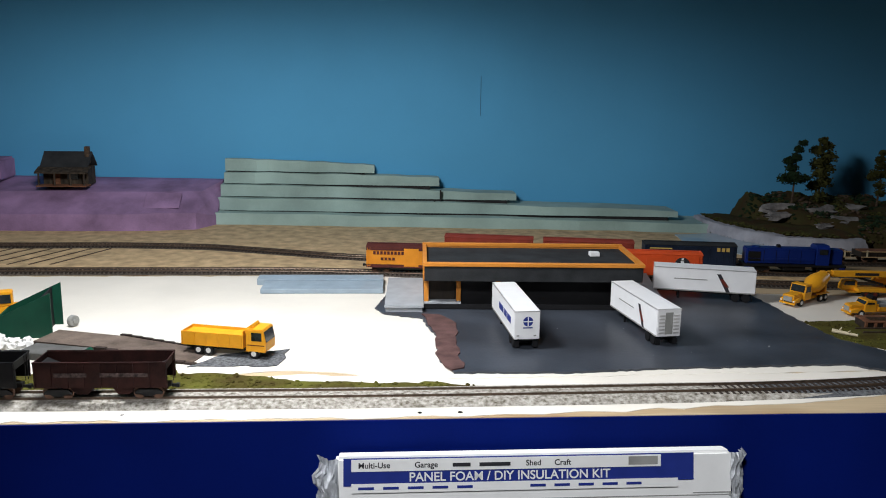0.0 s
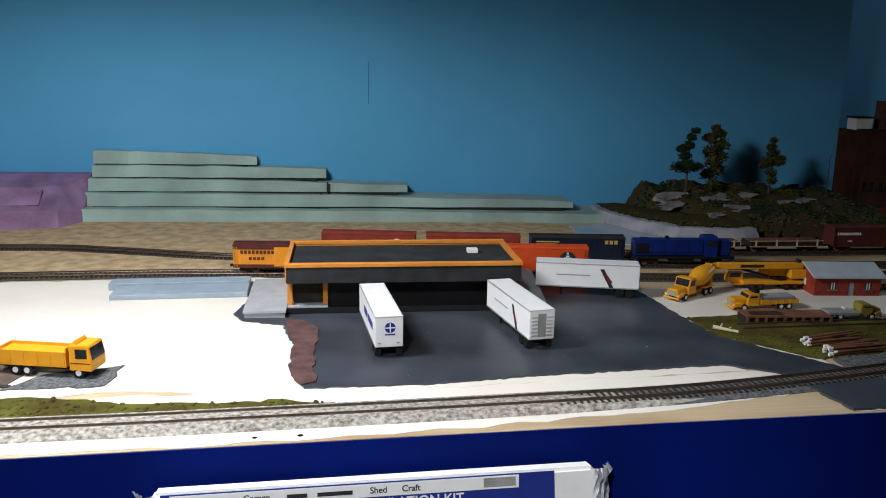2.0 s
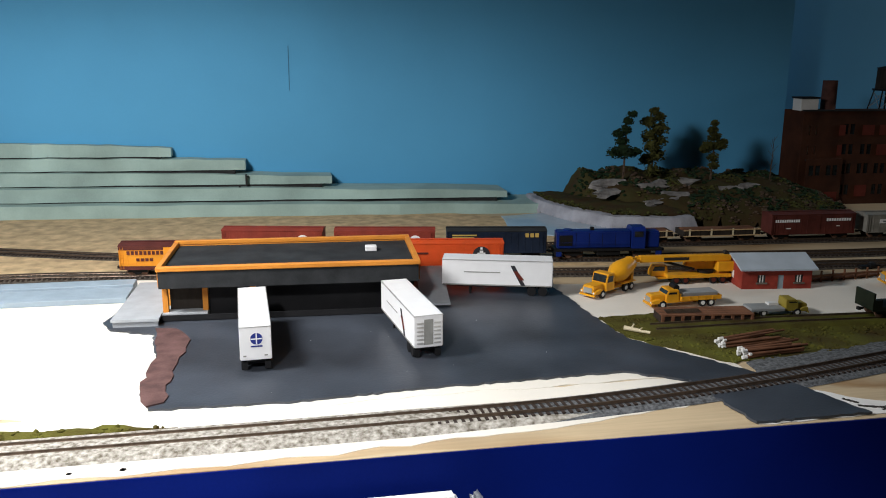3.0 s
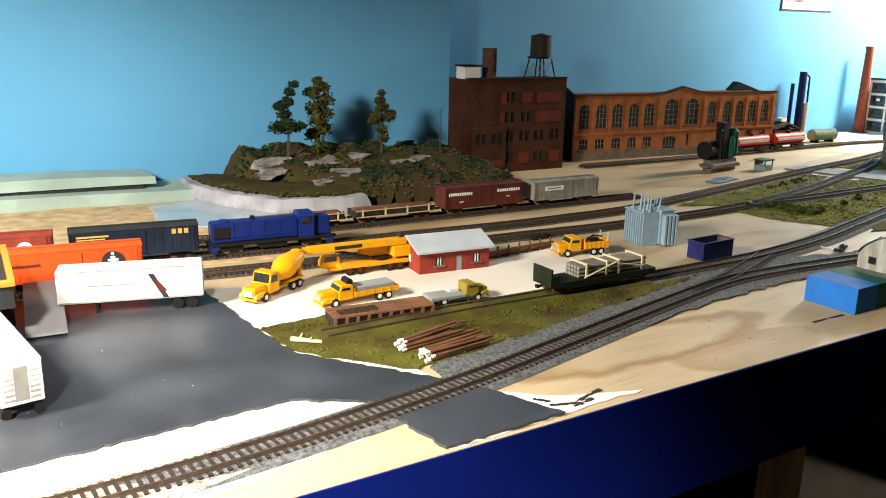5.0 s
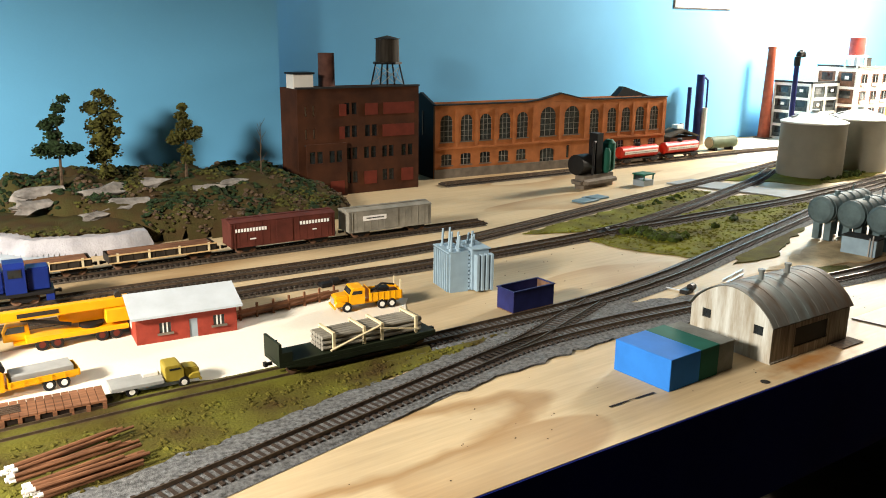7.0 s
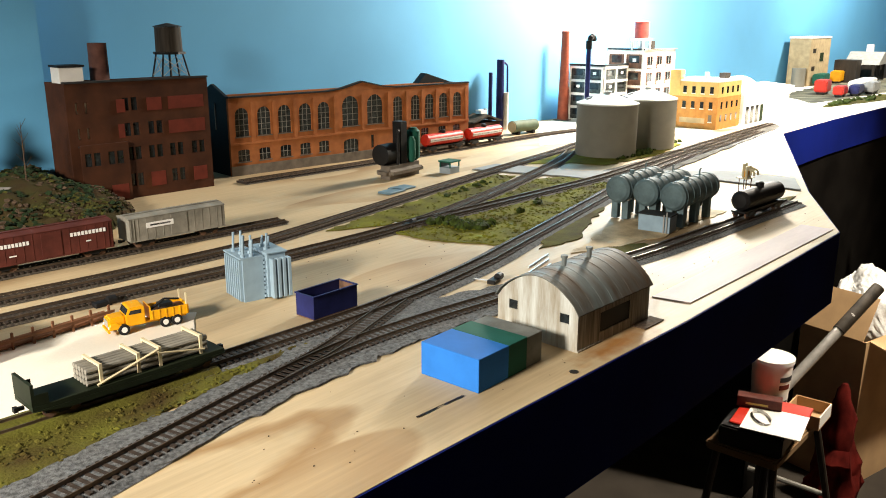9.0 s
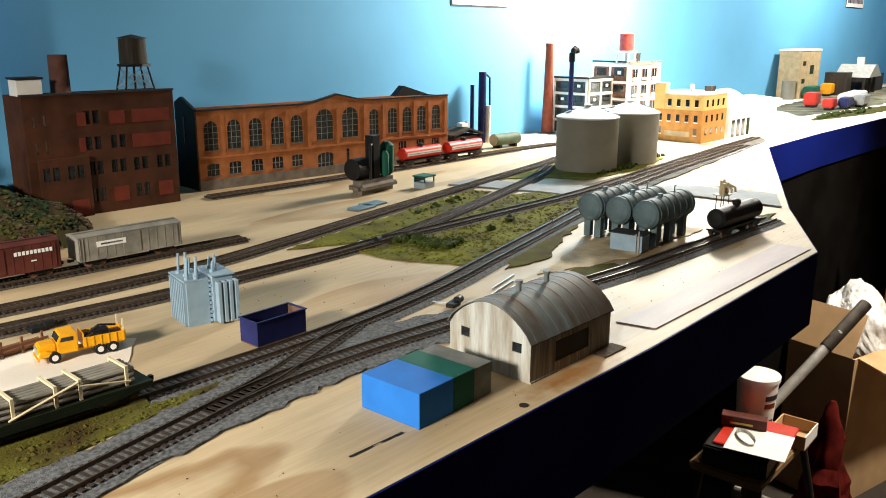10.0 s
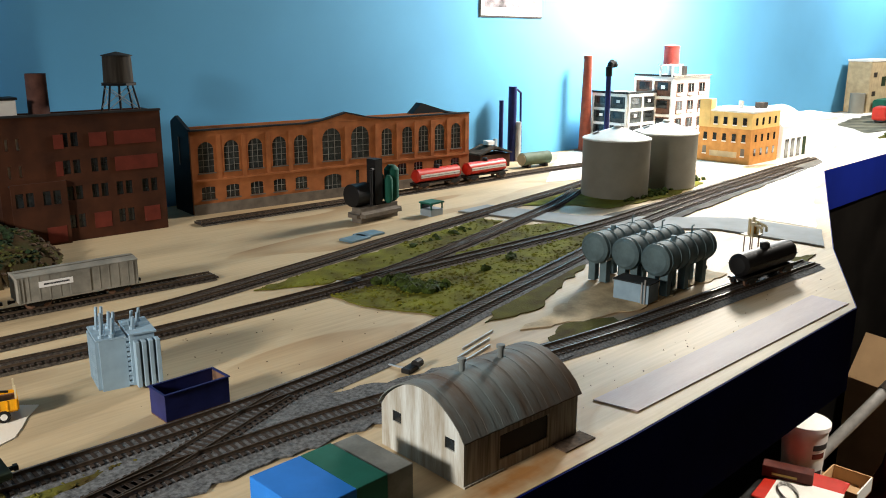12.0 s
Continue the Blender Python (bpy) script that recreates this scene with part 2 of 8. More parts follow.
# ---- setting ----
def wall_slab(name, x0, y0, x1, y1, z0, z1, label, material):
    d = Vector((x1 - x0, y1 - y0, 0)).normalized()
    nrm = Vector((-d.y, d.x, 0)) * 0.05
    poly = [(x0, y0), (x1, y1), (x1 + nrm.x, y1 + nrm.y), (x0 + nrm.x, y0 + nrm.y)]
    return solid(name, Build().prism(poly, z0, z1), material, label, "wall", "structure")


wall_slab("wall_backdrop_west", -2.2, 2.14, 1.45, 1.85, -1.1, 1.6, "light blue painted backdrop wall panel", M["wall"])
wall_slab("wall_backdrop_east", 1.43, 1.93, 7.0, 1.93, -1.1, 1.6, "light blue painted backdrop wall", M["wall"])
wall_slab("wall_end_east", 7.0, 1.93, 7.0, 1.15, -1.1, 1.6, "light blue painted end wall", M["wall"])
# Dark colour puts the shade of the aisle end into this wall.
wall_slab("wall_aisle_end", 7.0, 1.149, 7.0, -2.5, -1.1, 1.6, "dark wall standing in for aisle-end shade", M["low_bounce_wall"])
# Unseen walls added to close the room, dark to cut bounced light.
wall_slab("wall_end_west", -2.2, -2.5, -2.2, 2.14, -1.1, 1.6, "unseen dark end wall that cuts bounced light", M["low_bounce_wall"])
wall_slab("wall_south", 7.0, -2.5, -2.2, -2.5, -1.1, 1.6, "unseen dark wall behind the aisle that cuts bounced light", M["low_bounce_wall"])
solid("floor", Build().box(-2.3, -2.6, -1.14, 7.1, 2.2, -1.1), M["floor"], "dark grey concrete basement floor", "floor", "structure")
# Unseen ceiling, dark so that little light bounces back.
solid("ceiling", Build().box(-2.3, -2.6, 1.6, 7.1, 2.2, 1.65), M["low_bounce_ceiling"], "unseen dark ceiling that cuts bounced light", "ceiling", "structure")
EDGE = [(-1.7, 0.832), (0.6, 0.828), (1.2, 0.819), (1.6, 0.809), (2.08, 0.812), (2.35, 0.945), (3.12, 1.27), (3.55, 1.279), (6.6, 1.225)]
solid("tabletop", Build().prism(EDGE + [(6.6, 1.925), (1.46, 1.925), (1.44, 1.845), (-1.7, 2.095)], -0.018, 0.0), M["ply"], "bare plywood layout tabletop with wavy grain", "tabletop", "structure")
for i, (a, b) in enumerate(zip(EDGE, EDGE[1:])):
    d = Vector((b[0] - a[0], b[1] - a[1])).normalized()
    nx, ny = d.y * 0.0014, -d.x * 0.0014
    depth = 0.105
    solid("fascia", Build().prism([(a[0] + nx, a[1] + ny), (b[0] + nx, b[1] + ny), b, a], -depth, -0.0006), M["fascia"], "navy blue painted fascia board under the tabletop edge", "fascia", "structure")

# Black sheet in place of the shade beneath the far table.
solid("under_table_shade", Build().prism([(3.125, 1.279), (3.55, 1.284), (6.6, 1.230), (6.6, 1.236), (3.55, 1.290), (3.125, 1.285)], -1.1, -0.1052), mat("black_shade_sheet", (0.005, 0.0045, 0.004), 0.95, vary=0.3, scale=8, spec=0.03), "black sheet painting the shade under the far table", "table skirt", "structure")


def patch(name, poly, z0, z1, material, label, category, rough=0.0, step=0.02, seed=1):
    """A thin sheet on the tabletop with an uneven outline."""
    rnd, pts = random.Random(seed), []
    for p, q in zip(poly, poly[1:] + poly[:1]):
        k = max(1, int(math.dist(p, q) / step)) if rough else 1
        for i in range(k):
            s = i / k
            j = rough if 0 < i else 0
            pts.append((p[0] + (q[0] - p[0]) * s + rnd.uniform(-j, j), p[1] + (q[1] - p[1]) * s + rnd.uniform(-j, j)))
    return solid(name, Build().prism(pts, z0, z1), material, label, category, "structure")


patch("ground_pale", [(-1.6, 0.93), (-0.03, 0.93), (0.1, 0.96), (0.28, 0.93), (0.74, 0.94), (0.85, 0.94), (0.83, 1.09), (1.08, 1.09), (1.18, 1.105), (1.255, 1.14), (1.29, 1.19), (1.22, 1.24), (0.8, 1.27), (0.2, 1.39), (-1.6, 1.41)], 0.0, 0.001, M["white_ground"], "pale sandy painted ground", "ground", 0.004, 0.02)
# Pale layer puts the glare on the strongly lit plywood edge into colour.
patch("ground_edge_glare", [(-1.6, 0.836), (0.28, 0.831), (0.42, 0.838), (0.60, 0.850), (0.75, 0.872), (0.79, 0.900), (0.78, 0.935), (0.4, 0.945), (-1.6, 0.945)], 0.0, 0.0006, M["white_ground"], "pale cream layer painting the glare along the table edge", "ground", 0.004, 0.02, 71)
patch("ground_brown", [(-1.6, 1.44), (0.0, 1.435), (0.45, 1.40), (0.95, 1.36), (0.95, 1.62), (0.82, 1.75), (0.5, 1.90), (-1.6, 2.06)], 0.0, 0.0012, M["brown_ground"], "brown painted ground by the backdrop", "ground", 0.004)
patch("pavement_lot", [(0.213, 1.172), (0.262, 1.15), (0.275, 1.07), (0.273, 0.985), (0.286, 0.944), (0.40, 0.94), (0.53, 0.95), (0.727, 0.957), (0.78, 0.925), (0.793, 0.829), (0.903, 0.829), (0.878, 0.89), (0.85, 0.936), (0.82, 0.978), (0.77, 1.046), (0.762, 1.11), (0.757, 1.2), (0.752, 1.29), (0.6, 1.32), (0.24, 1.36), (0.2, 1.2)], 0.001, 0.0032, M["asphalt"], "dark grey painted asphalt truck lot", "pavement", 0.0018, 0.006)

# ---- tracks ----
def smooth_line(pts, step=0.01):
    """A Catmull-Rom line through the points, at even steps."""
    P = [Vector((*pts[0], 0)) * 2 - Vector((*pts[1], 0))] + [Vector((*p, 0)) for p in pts] + [Vector((*pts[-1], 0)) * 2 - Vector((*pts[-2], 0))]
    fine = []
    for a, b, c, d in zip(P, P[1:], P[2:], P[3:]):
        for i in range(40):
            t = i / 40
            fine.append(0.5 * (2 * b + (c - a) * t + (2 * a - 5 * b + 4 * c - d) * t * t + (3 * b - a - 3 * c + d) * t ** 3))
    fine.append(P[-2])
    out, left = [fine[0]], step
    for p, q in zip(fine, fine[1:]):
        seg = (q - p).length
        while seg >= left and seg > 0:
            p = p + (q - p) * (left / seg)
            out.append(p)
            seg, left = (q - p).length, step
        left -= seg
    return out


def frames(line):
    out = []
    for i, p in enumerate(line):
        d = (line[min(i + 1, len(line) - 1)] - line[max(i - 1, 0)]).normalized()
        out.append((p, d, Vector((-d.y, d.x, 0))))
    return out


def ribbon(line, sections):
    """A swept bar: sections are (offset sideways, height) outlines."""
    b = Build()
    fr = frames(line)
    k = len(sections)
    pts = [tuple(p + n * s + Vector((0, 0, h))) for p, d, n in fr for s, h in sections]
    fs = [(j * k + i, j * k + (i + 1) % k, (j + 1) * k + (i + 1) % k, (j + 1) * k + i) for j in range(len(fr) - 1) for i in range(k)]
    fs += [tuple(range(k))[::-1], tuple(range((len(fr) - 1) * k, len(fr) * k))]
    return b.faces(pts, fs)


TIE = Build().box(-0.0014, -0.0150, 0, 0.0014, 0.0150, 0.0018).mesh("tie")
TIE.materials.append(M["tie"])
RAIL_TOP = 0.0072


def track(name, pts, label, ballast="ballast", width=0.024, near=None, lift=0.0):
    line = smooth_line(pts, 0.012)
    root = thing(name, label, "railway track", Matrix.Identity(4), "railway tracks", "structure")
    w = width
    part("ballast", ribbon(line, [(-w, 0.0006 + lift), (w, 0.0006 + lift), (w * 0.72, 0.0028 + lift), (w * 0.3, 0.0040 + lift), (-w * 0.3, 0.0040 + lift), (-w * 0.72, 0.0028 + lift)]), M[ballast], root, "loose ballast bed")
    for side in (-1, 1):
        c = side * 0.00865
        part("rail", ribbon(line, [(c - 0.0009, 0.0046), (c + 0.0009, 0.0046), (c + 0.0005, 0.0054), (c + 0.0005, RAIL_TOP), (c - 0.0005, RAIL_TOP), (c - 0.0005, 0.0054)]), M["rail"], root, "brown weathered metal rail")
    ties = frames(smooth_line(pts, 0.0068))
    single = [f for f in ties if near and near[0] < f[0].x < near[1]][:290]
    for p, d, n in single:
        ob = new("tie", TIE)
        ob.parent = root
        ob.matrix_basis = Matrix.Translation((p.x, p.y, 0.0027)) @ Matrix.Rotation(math.atan2(d.y, d.x), 4, "Z")
    ids = {id(f) for f in single}
    rest = Build()
    for f in ties:
        if id(f) not in ids:
            p, d, n = f
            m = Matrix.Translation((p.x, p.y, 0.0027)) @ Matrix.Rotation(math.atan2(d.y, d.x), 4, "Z")
            rest.box(-0.0014, -0.0150, 0, 0.0014, 0.0150, 0.0018, m)
    if len(rest.bm.faces):
        tagged(part("ties", rest, M["tie"], root), kind="stuff")
    else:
        rest.bm.free()
    return root


T1 = [(-1.6, 0.890), (-0.4, 0.886), (0.02, 0.882), (0.17, 0.880), (0.40, 0.881), (0.55, 0.884), (0.65, 0.888), (0.75, 0.898), (0.88, 0.917), (1.02, 0.946), (1.2, 0.983), (1.3, 1.0), (1.40, 0.999), (1.51, 0.988), (1.7, 0.966), (1.83, 0.952), (2.02, 0.941), (2.14, 0.934), (2.235, 0.929)]
T2 = [(0.81, 1.071), (0.96, 1.071), (1.07, 1.066), (1.27, 1.06), (1.44, 1.06), (1.6, 1.079), (1.757, 1.114), (2.03, 1.175), (2.30, 1.237), (2.58, 1.275), (2.82, 1.295), (3.10, 1.325)]
XO = [(1.24, 0.992), (1.31, 1.008), (1.378, 1.032), (1.45, 1.058)]
T3 = [(-1.6, 1.42), (-0.13, 1.421), (0.17, 1.410), (0.5, 1.370), (0.77, 1.330), (0.91, 1.314), (1.18, 1.304), (1.29, 1.295), (1.38, 1.287), (1.49, 1.284), (1.60, 1.283), (1.69, 1.286), (1.77, 1.297), (1.90, 1.325), (2.02, 1.356), (2.12, 1.384), (2.31, 1.442), (2.46, 1.505)]
T4 = [(-1.6, 1.63), (-0.6, 1.625), (-0.405, 1.624), (-0.265, 1.626), (-0.114, 1.612), (-0.033, 1.589), (0.046, 1.562), (0.176, 1.52), (0.5, 1.455), (0.75, 1.414), (0.9, 1.394), (1.06, 1.383), (1.24, 1.366), (1.34, 1.362), (1.48, 1.362), (1.6, 1.380), (1.74, 1.405), (1.927, 1.44), (2.2, 1.487), (2.45, 1.53), (2.75, 1.60)]
track("near_track", T1, "near single track with brown rails on grey ballast", "ballast", near=(0.2, 1.75))
track("siding_track", T2, "siding track with brown rails on grey ballast", "ballast", near=(0.8, 2.2))
track("crossover_track", XO, "short crossover track between near track and siding", "ballast", near=(0, 3))
track("house_track", T3, "house track behind the warehouse on dark ballast", "ballast_dark", width=0.0185, near=(0.0, 1.7))
track("main_track", T4, "main track on dark ballast", "ballast_dark", width=0.0185, near=(0.0, 1.9))

bed = ribbon(smooth_line([p for p in T1 if p[0] < 0.78], 0.012), [(-0.027, 0.0008), (0.027, 0.0008), (0.018, 0.0046), (0.0, 0.0052), (-0.018, 0.0046)])
for v in bed.bm.verts:
    v.co.z -= max(0.0, v.co.x - 0.50) * 0.012
solid("ballast_fill", bed, mat("pale_fine_ballast", (0.40, 0.38, 0.34), 0.9, vary=0.25, scale=210, bump=1.0, fine=600, dark=(0.10, 0.085, 0.06)), "pale fine ballast covering the near track ties", "ballast", "structure")
fill = ribbon(smooth_line([(0.80, 1.071), (0.96, 1.071), (1.07, 1.066), (1.22, 1.0615)], 0.012), [(-0.022, 0.0008), (0.022, 0.0008), (0.0165, 0.0049), (0.0, 0.0053), (-0.0165, 0.0049)])
solid("ground_fill", fill, M["grass"], "brown earth and grass covering the siding ties", "ground", "structure")

# ---- more materials ----
M["mill_brick"] = mat("orange_brown_brick", (0.40, 0.14, 0.05), 0.8, vary=0.14, scale=45, bump=0.3, fine=900)
M["fac_brick"] = mat("dark_red_brick", (0.058, 0.019, 0.008), 0.85, vary=0.25, scale=25, bump=0.3, fine=900)
M["infill"] = mat("red_infill", (0.125, 0.022, 0.013), 0.8, vary=0.12, scale=60)
M["stone"] = mat("grey_stone_base", (0.17, 0.145, 0.12), 0.8, vary=0.15, scale=60)
M["glass_dark"] = mat("dark_window_glass", (0.02, 0.025, 0.028), 0.12, vary=0.3, scale=120, spec=0.5)
M["glass_grey"] = mat("grey_window_film", (0.055, 0.065, 0.065), 0.3, vary=0.3, scale=140)
M["mullion"] = mat("grey_mullion", (0.30, 0.30, 0.28), 0.6, vary=0.1)
M["roof_dark"] = mat("charcoal_roof", (0.028, 0.030, 0.032), 0.85, vary=0.2, scale=40, bump=0.2)
M["roof_grey"] = mat("pale_blue_grey_roof", (0.46, 0.52, 0.58), 0.55, vary=0.05, scale=40)
M["orange_trim"] = mat("orange_trim_paint", (0.62, 0.24, 0.035), 0.5, vary=0.06, scale=50)
M["brown_panel"] = mat("dark_brown_panel", (0.035, 0.028, 0.022), 0.6, vary=0.3, scale=60, stretch=(1, 1, 0.2))
M["dock_grey"] = mat("concrete_grey_plastic", (0.36, 0.38, 0.40), 0.6, vary=0.06, scale=60)
M["slab_blue"] = mat("blue_grey_plastic", (0.30, 0.37, 0.43), 0.5, vary=0.06, scale=50)
M["shed_red"] = mat("barn_red_paint", (0.30, 0.045, 0.03), 0.6, vary=0.12, scale=80)
M["galv"] = mat("weathered_galvanized", (0.135, 0.165, 0.168), 0.65, 0.05, vary=0.2, scale=38, bump=0.2, stretch=(1.6, 0.35, 0.35), dark=(0.105, 0.068, 0.044))
M["board_white"] = mat("weathered_whitewash", (0.46, 0.49, 0.48), 0.85, vary=0.12, scale=50, bump=0.3, stretch=(1, 2, 0.25), dark=(0.25, 0.215, 0.16))
M["board_grey"] = mat("weathered_grey_boards", (0.36, 0.335, 0.29), 0.8, vary=0.3, scale=110, stretch=(3, 1, 0.18))
M["blue_paint"] = mat("bright_blue_paint", (0.012, 0.16, 0.55), 0.75, vary=0.06, scale=40)
M["green_paint"] = mat("dark_green_paint", (0.010, 0.105, 0.075), 0.75, vary=0.08, scale=40)
M["grey_film"] = mat("weathered_grey_film", (0.19, 0.20, 0.19), 0.8, vary=0.2, scale=40)
M["trsf"] = mat("pale_blue_grey_enamel", (0.25, 0.36, 0.45), 0.5, vary=0.06, scale=80)
M["bin_blue"] = mat("navy_dumpster", (0.015, 0.02, 0.10), 0.45, vary=0.15, scale=70)
M["rust"] = mat("rusty_inside", (0.16, 0.09, 0.06), 0.8, vary=0.3, scale=70)
M["tank_grey"] = mat("grey_tank_paint", (0.115, 0.175, 0.195), 0.7, vary=0.2, scale=40)
M["silo"] = mat("warm_grey_silo", (0.225, 0.215, 0.18), 0.6, vary=0.05, scale=30)
M["silo_roof"] = mat("pale_silo_roof", (0.62, 0.62, 0.58), 0.5, vary=0.06, scale=30)
M["foam_green"] = mat("pale_green_foam", (0.34, 0.46, 0.42), 0.8, vary=0.14, scale=10, bump=0.3)
M["foam_purple"] = mat("mauve_foam", (0.32, 0.20, 0.35), 0.75, vary=0.22, scale=16, bump=0.2)
# Near-black that paints the shade between foam sheets.
M["foam_shade"] = mat("foam_gap_shade", (0.03, 0.03, 0.03), 0.9, vary=0.2)
M["skirt"] = mat("lavender_grey_plaster", (0.36, 0.36, 0.40), 0.85, vary=0.15, scale=30, bump=0.8)
M["water"] = mat("pale_pond_varnish", (0.42, 0.52, 0.60), 0.15, vary=0.08, scale=20, spec=0.5)
M["hill"] = mat("earth_and_turf", (0.034, 0.034, 0.012), 0.95, vary=0.4, scale=30, bump=1.0, fine=500, dark=(0.05, 0.028, 0.014), spec=0.1)
M["rock"] = mat("grey_rock_face", (0.24, 0.225, 0.215), 0.9, vary=0.3, scale=60, bump=1.0, fine=300)
M["leaf_dark"] = mat("dark_foliage", (0.016, 0.034, 0.012), 0.9, vary=0.4, scale=150, bump=0.6)
M["leaf_olive"] = mat("olive_foliage", (0.062, 0.062, 0.014), 0.9, vary=0.4, scale=150, bump=0.6)
M["car_brown_stack"] = mat("red_brown_stack", (0.11, 0.05, 0.04), 0.8, vary=0.2, scale=60)
M["tank_wood"] = mat("grey_brown_staves", (0.050, 0.043, 0.036), 0.85, vary=0.25, scale=160, stretch=(1, 1, 0.1))
M["worn_road"] = mat("worn_gravel_road", (0.075, 0.073, 0.066), 0.9, vary=0.35, scale=24, bump=0.5)
M["stain"] = mat("stained_plywood", (0.56, 0.43, 0.26), 0.8, vary=0.3, scale=20)
M["bark"] = mat("brown_bark", (0.09, 0.06, 0.04), 0.9, vary=0.3, scale=200)
M["hut"] = mat("dark_weathered_wood", (0.055, 0.042, 0.030), 0.85, vary=0.35, scale=120, stretch=(1, 1, 0.3))
M["timber"] = mat("brown_timber", (0.19, 0.085, 0.045), 0.85, vary=0.25, scale=120, stretch=(0.3, 2, 2))
M["cream"] = mat("cream_plastic", (0.62, 0.54, 0.36), 0.5, vary=0.06)
M["tan"] = mat("tan_plaster", (0.46, 0.36, 0.22), 0.7, vary=0.12, scale=40)
M["ochre"] = mat("ochre_brick", (0.52, 0.24, 0.07), 0.75, vary=0.1, scale=60)
M["ochre_pale"] = mat("pale_yellow_brick", (0.66, 0.45, 0.17), 0.75, vary=0.06, scale=60)
M["off_white"] = mat("off_white_paint", (0.72, 0.71, 0.68), 0.6, vary=0.04, scale=40)
M["red_paint"] = mat("red_enamel", (0.50, 0.030, 0.018), 0.4, vary=0.06, scale=60)
M["stack_red"] = mat("brick_red_stack", (0.24, 0.055, 0.03), 0.75, vary=0.12, scale=60)
M["card"] = mat("brown_cardboard", (0.52, 0.34, 0.19), 0.85, vary=0.08, scale=12)
M["card_dark"] = mat("dark_cardboard", (0.24, 0.15, 0.08), 0.85, vary=0.1, scale=12)
M["plastic_film"] = mat("crinkled_clear_film", (0.70, 0.72, 0.74), 0.25, vary=0.15, scale=60, bump=0.6, spec=0.6)
M["print_blue"] = mat("navy_print", (0.02, 0.035, 0.22), 0.4, vary=0.05)
M["paper"] = mat("white_paper", (0.80, 0.80, 0.78), 0.6, vary=0.02)
M["print_black"] = mat("black_print", (0.03, 0.03, 0.035), 0.5, vary=0.05)
M["steel"] = mat("brushed_steel", (0.58, 0.57, 0.56), 0.3, 0.55, vary=0.1, scale=60)
M["pine"] = mat("pale_pine", (0.55, 0.38, 0.20), 0.65, vary=0.12, scale=30, stretch=(3, 3, 0.3))


M["turf"] = mat("green_turf_scatter", (0.120, 0.125, 0.014), 0.95, vary=0.4, scale=20, bump=1.0, fine=420, dark=(0.050, 0.040, 0.010), spec=0.1)

# ---- terrain on the tabletop ----
def tufts(name, poly, count, r, z, material, label, seed, category="grass", squash=0.7, cluster=0.0):
    """Low clumps strewn inside an outline, one object of loose stuff."""
    rnd = random.Random(seed)
    xs, ys = [p[0] for p in poly], [p[1] for p in poly]
    b, made = Build(), 0

    def inside(x, y):
        c = False
        for (x0, y0), (x1, y1) in zip(poly, poly[1:] + poly[:1]):
            if (y0 > y) != (y1 > y) and x < (x1 - x0) * (y - y0) / (y1 - y0) + x0:
                c = not c
        return c

    while made < count:
        x, y = rnd.uniform(min(xs), max(xs)), rnd.uniform(min(ys), max(ys))
        if not inside(x, y) or (cluster and noise.noise(Vector((x * 14, y * 14, seed))) < cluster):
            continue
        k = r * rnd.uniform(0.5, 1.3)
        b.ball((x, y, z), k, 0.9, rnd.random() * 50, squash, 1)
        made += 1
    return solid(name, b, material, label, category, "stuff")


G1 = [(0.764, 1.123), (0.768, 1.06), (0.801, 1.017), (0.848, 0.962), (0.939, 0.970), (1.048, 0.992), (1.2, 1.018), (1.32, 1.040), (1.24, 1.046), (1.076, 1.082), (0.836, 1.131)]
G0 = [(-0.9, 0.962), (-0.02, 0.958), (0.06, 0.946), (0.12, 0.926), (0.19, 0.920), (0.27, 0.919), (0.315, 0.906), (0.27, 0.898), (0.1, 0.899), (-0.9, 0.908)]
G2 = [(1.655, 1.272), (1.668, 1.185), (1.705, 1.122), (1.80, 1.140), (1.905, 1.168), (2.062, 1.205), (2.185, 1.235), (2.18, 1.27), (2.02, 1.27), (1.85, 1.272), (1.70, 1.276)]
G7 = [(1.72, 1.072), (1.80, 1.062), (1.90, 1.105), (2.00, 1.143), (1.97, 1.152), (1.86, 1.122), (1.765, 1.096)]
G2B = [(1.60, 1.352), (1.68, 1.315), (1.78, 1.318), (1.90, 1.345), (2.06, 1.390), (2.13, 1.415), (2.115, 1.452), (1.93, 1.418), (1.75, 1.382)]
G6 = [(1.86, 1.296), (2.0, 1.330), (2.13, 1.365), (2.18, 1.345), (2.185, 1.297), (2.0, 1.292)]
G3 = [(2.254, 1.483), (2.33, 1.42), (2.356, 1.351), (2.55, 1.34), (2.74, 1.375), (2.80, 1.48), (2.62, 1.545), (2.49, 1.53)]
G4 = [(1.733, 0.994), (1.782, 1.009), (1.838, 0.985), (1.828, 0.966), (1.72, 0.978)]
G5 = [(2.16, 0.955), (2.25, 0.962), (2.29, 0.945), (2.24, 0.936)]
for k, (g, lab) in enumerate(((G1, "olive scatter grass and brown earth by the siding"), (G0, "strip of green scatter grass beside the near track"), (G2, "green scatter grass between diverging tracks"), (G2B, "thin green grass between two tracks"), (G7, "dark earth and grass beside the siding"), (G6, "bright yellow-green grass between diverging tracks"), (G3, "green scatter grass round the silos"), (G4, "small green grass patch by the near track"), (G5, "small grass patch at the end of the near track"))):
    patch("ground_grass", g, 0.0005, 0.0018, M["turf"] if k in (2, 3, 5, 6) else M["grass"], lab, "ground", 0.004, 0.012, k + 5)
tufts("grass_tufts", G1, 1100, 0.0020, 0.0018, M["grass"], "short olive grass tufts on brown earth", 1, cluster=0.0)
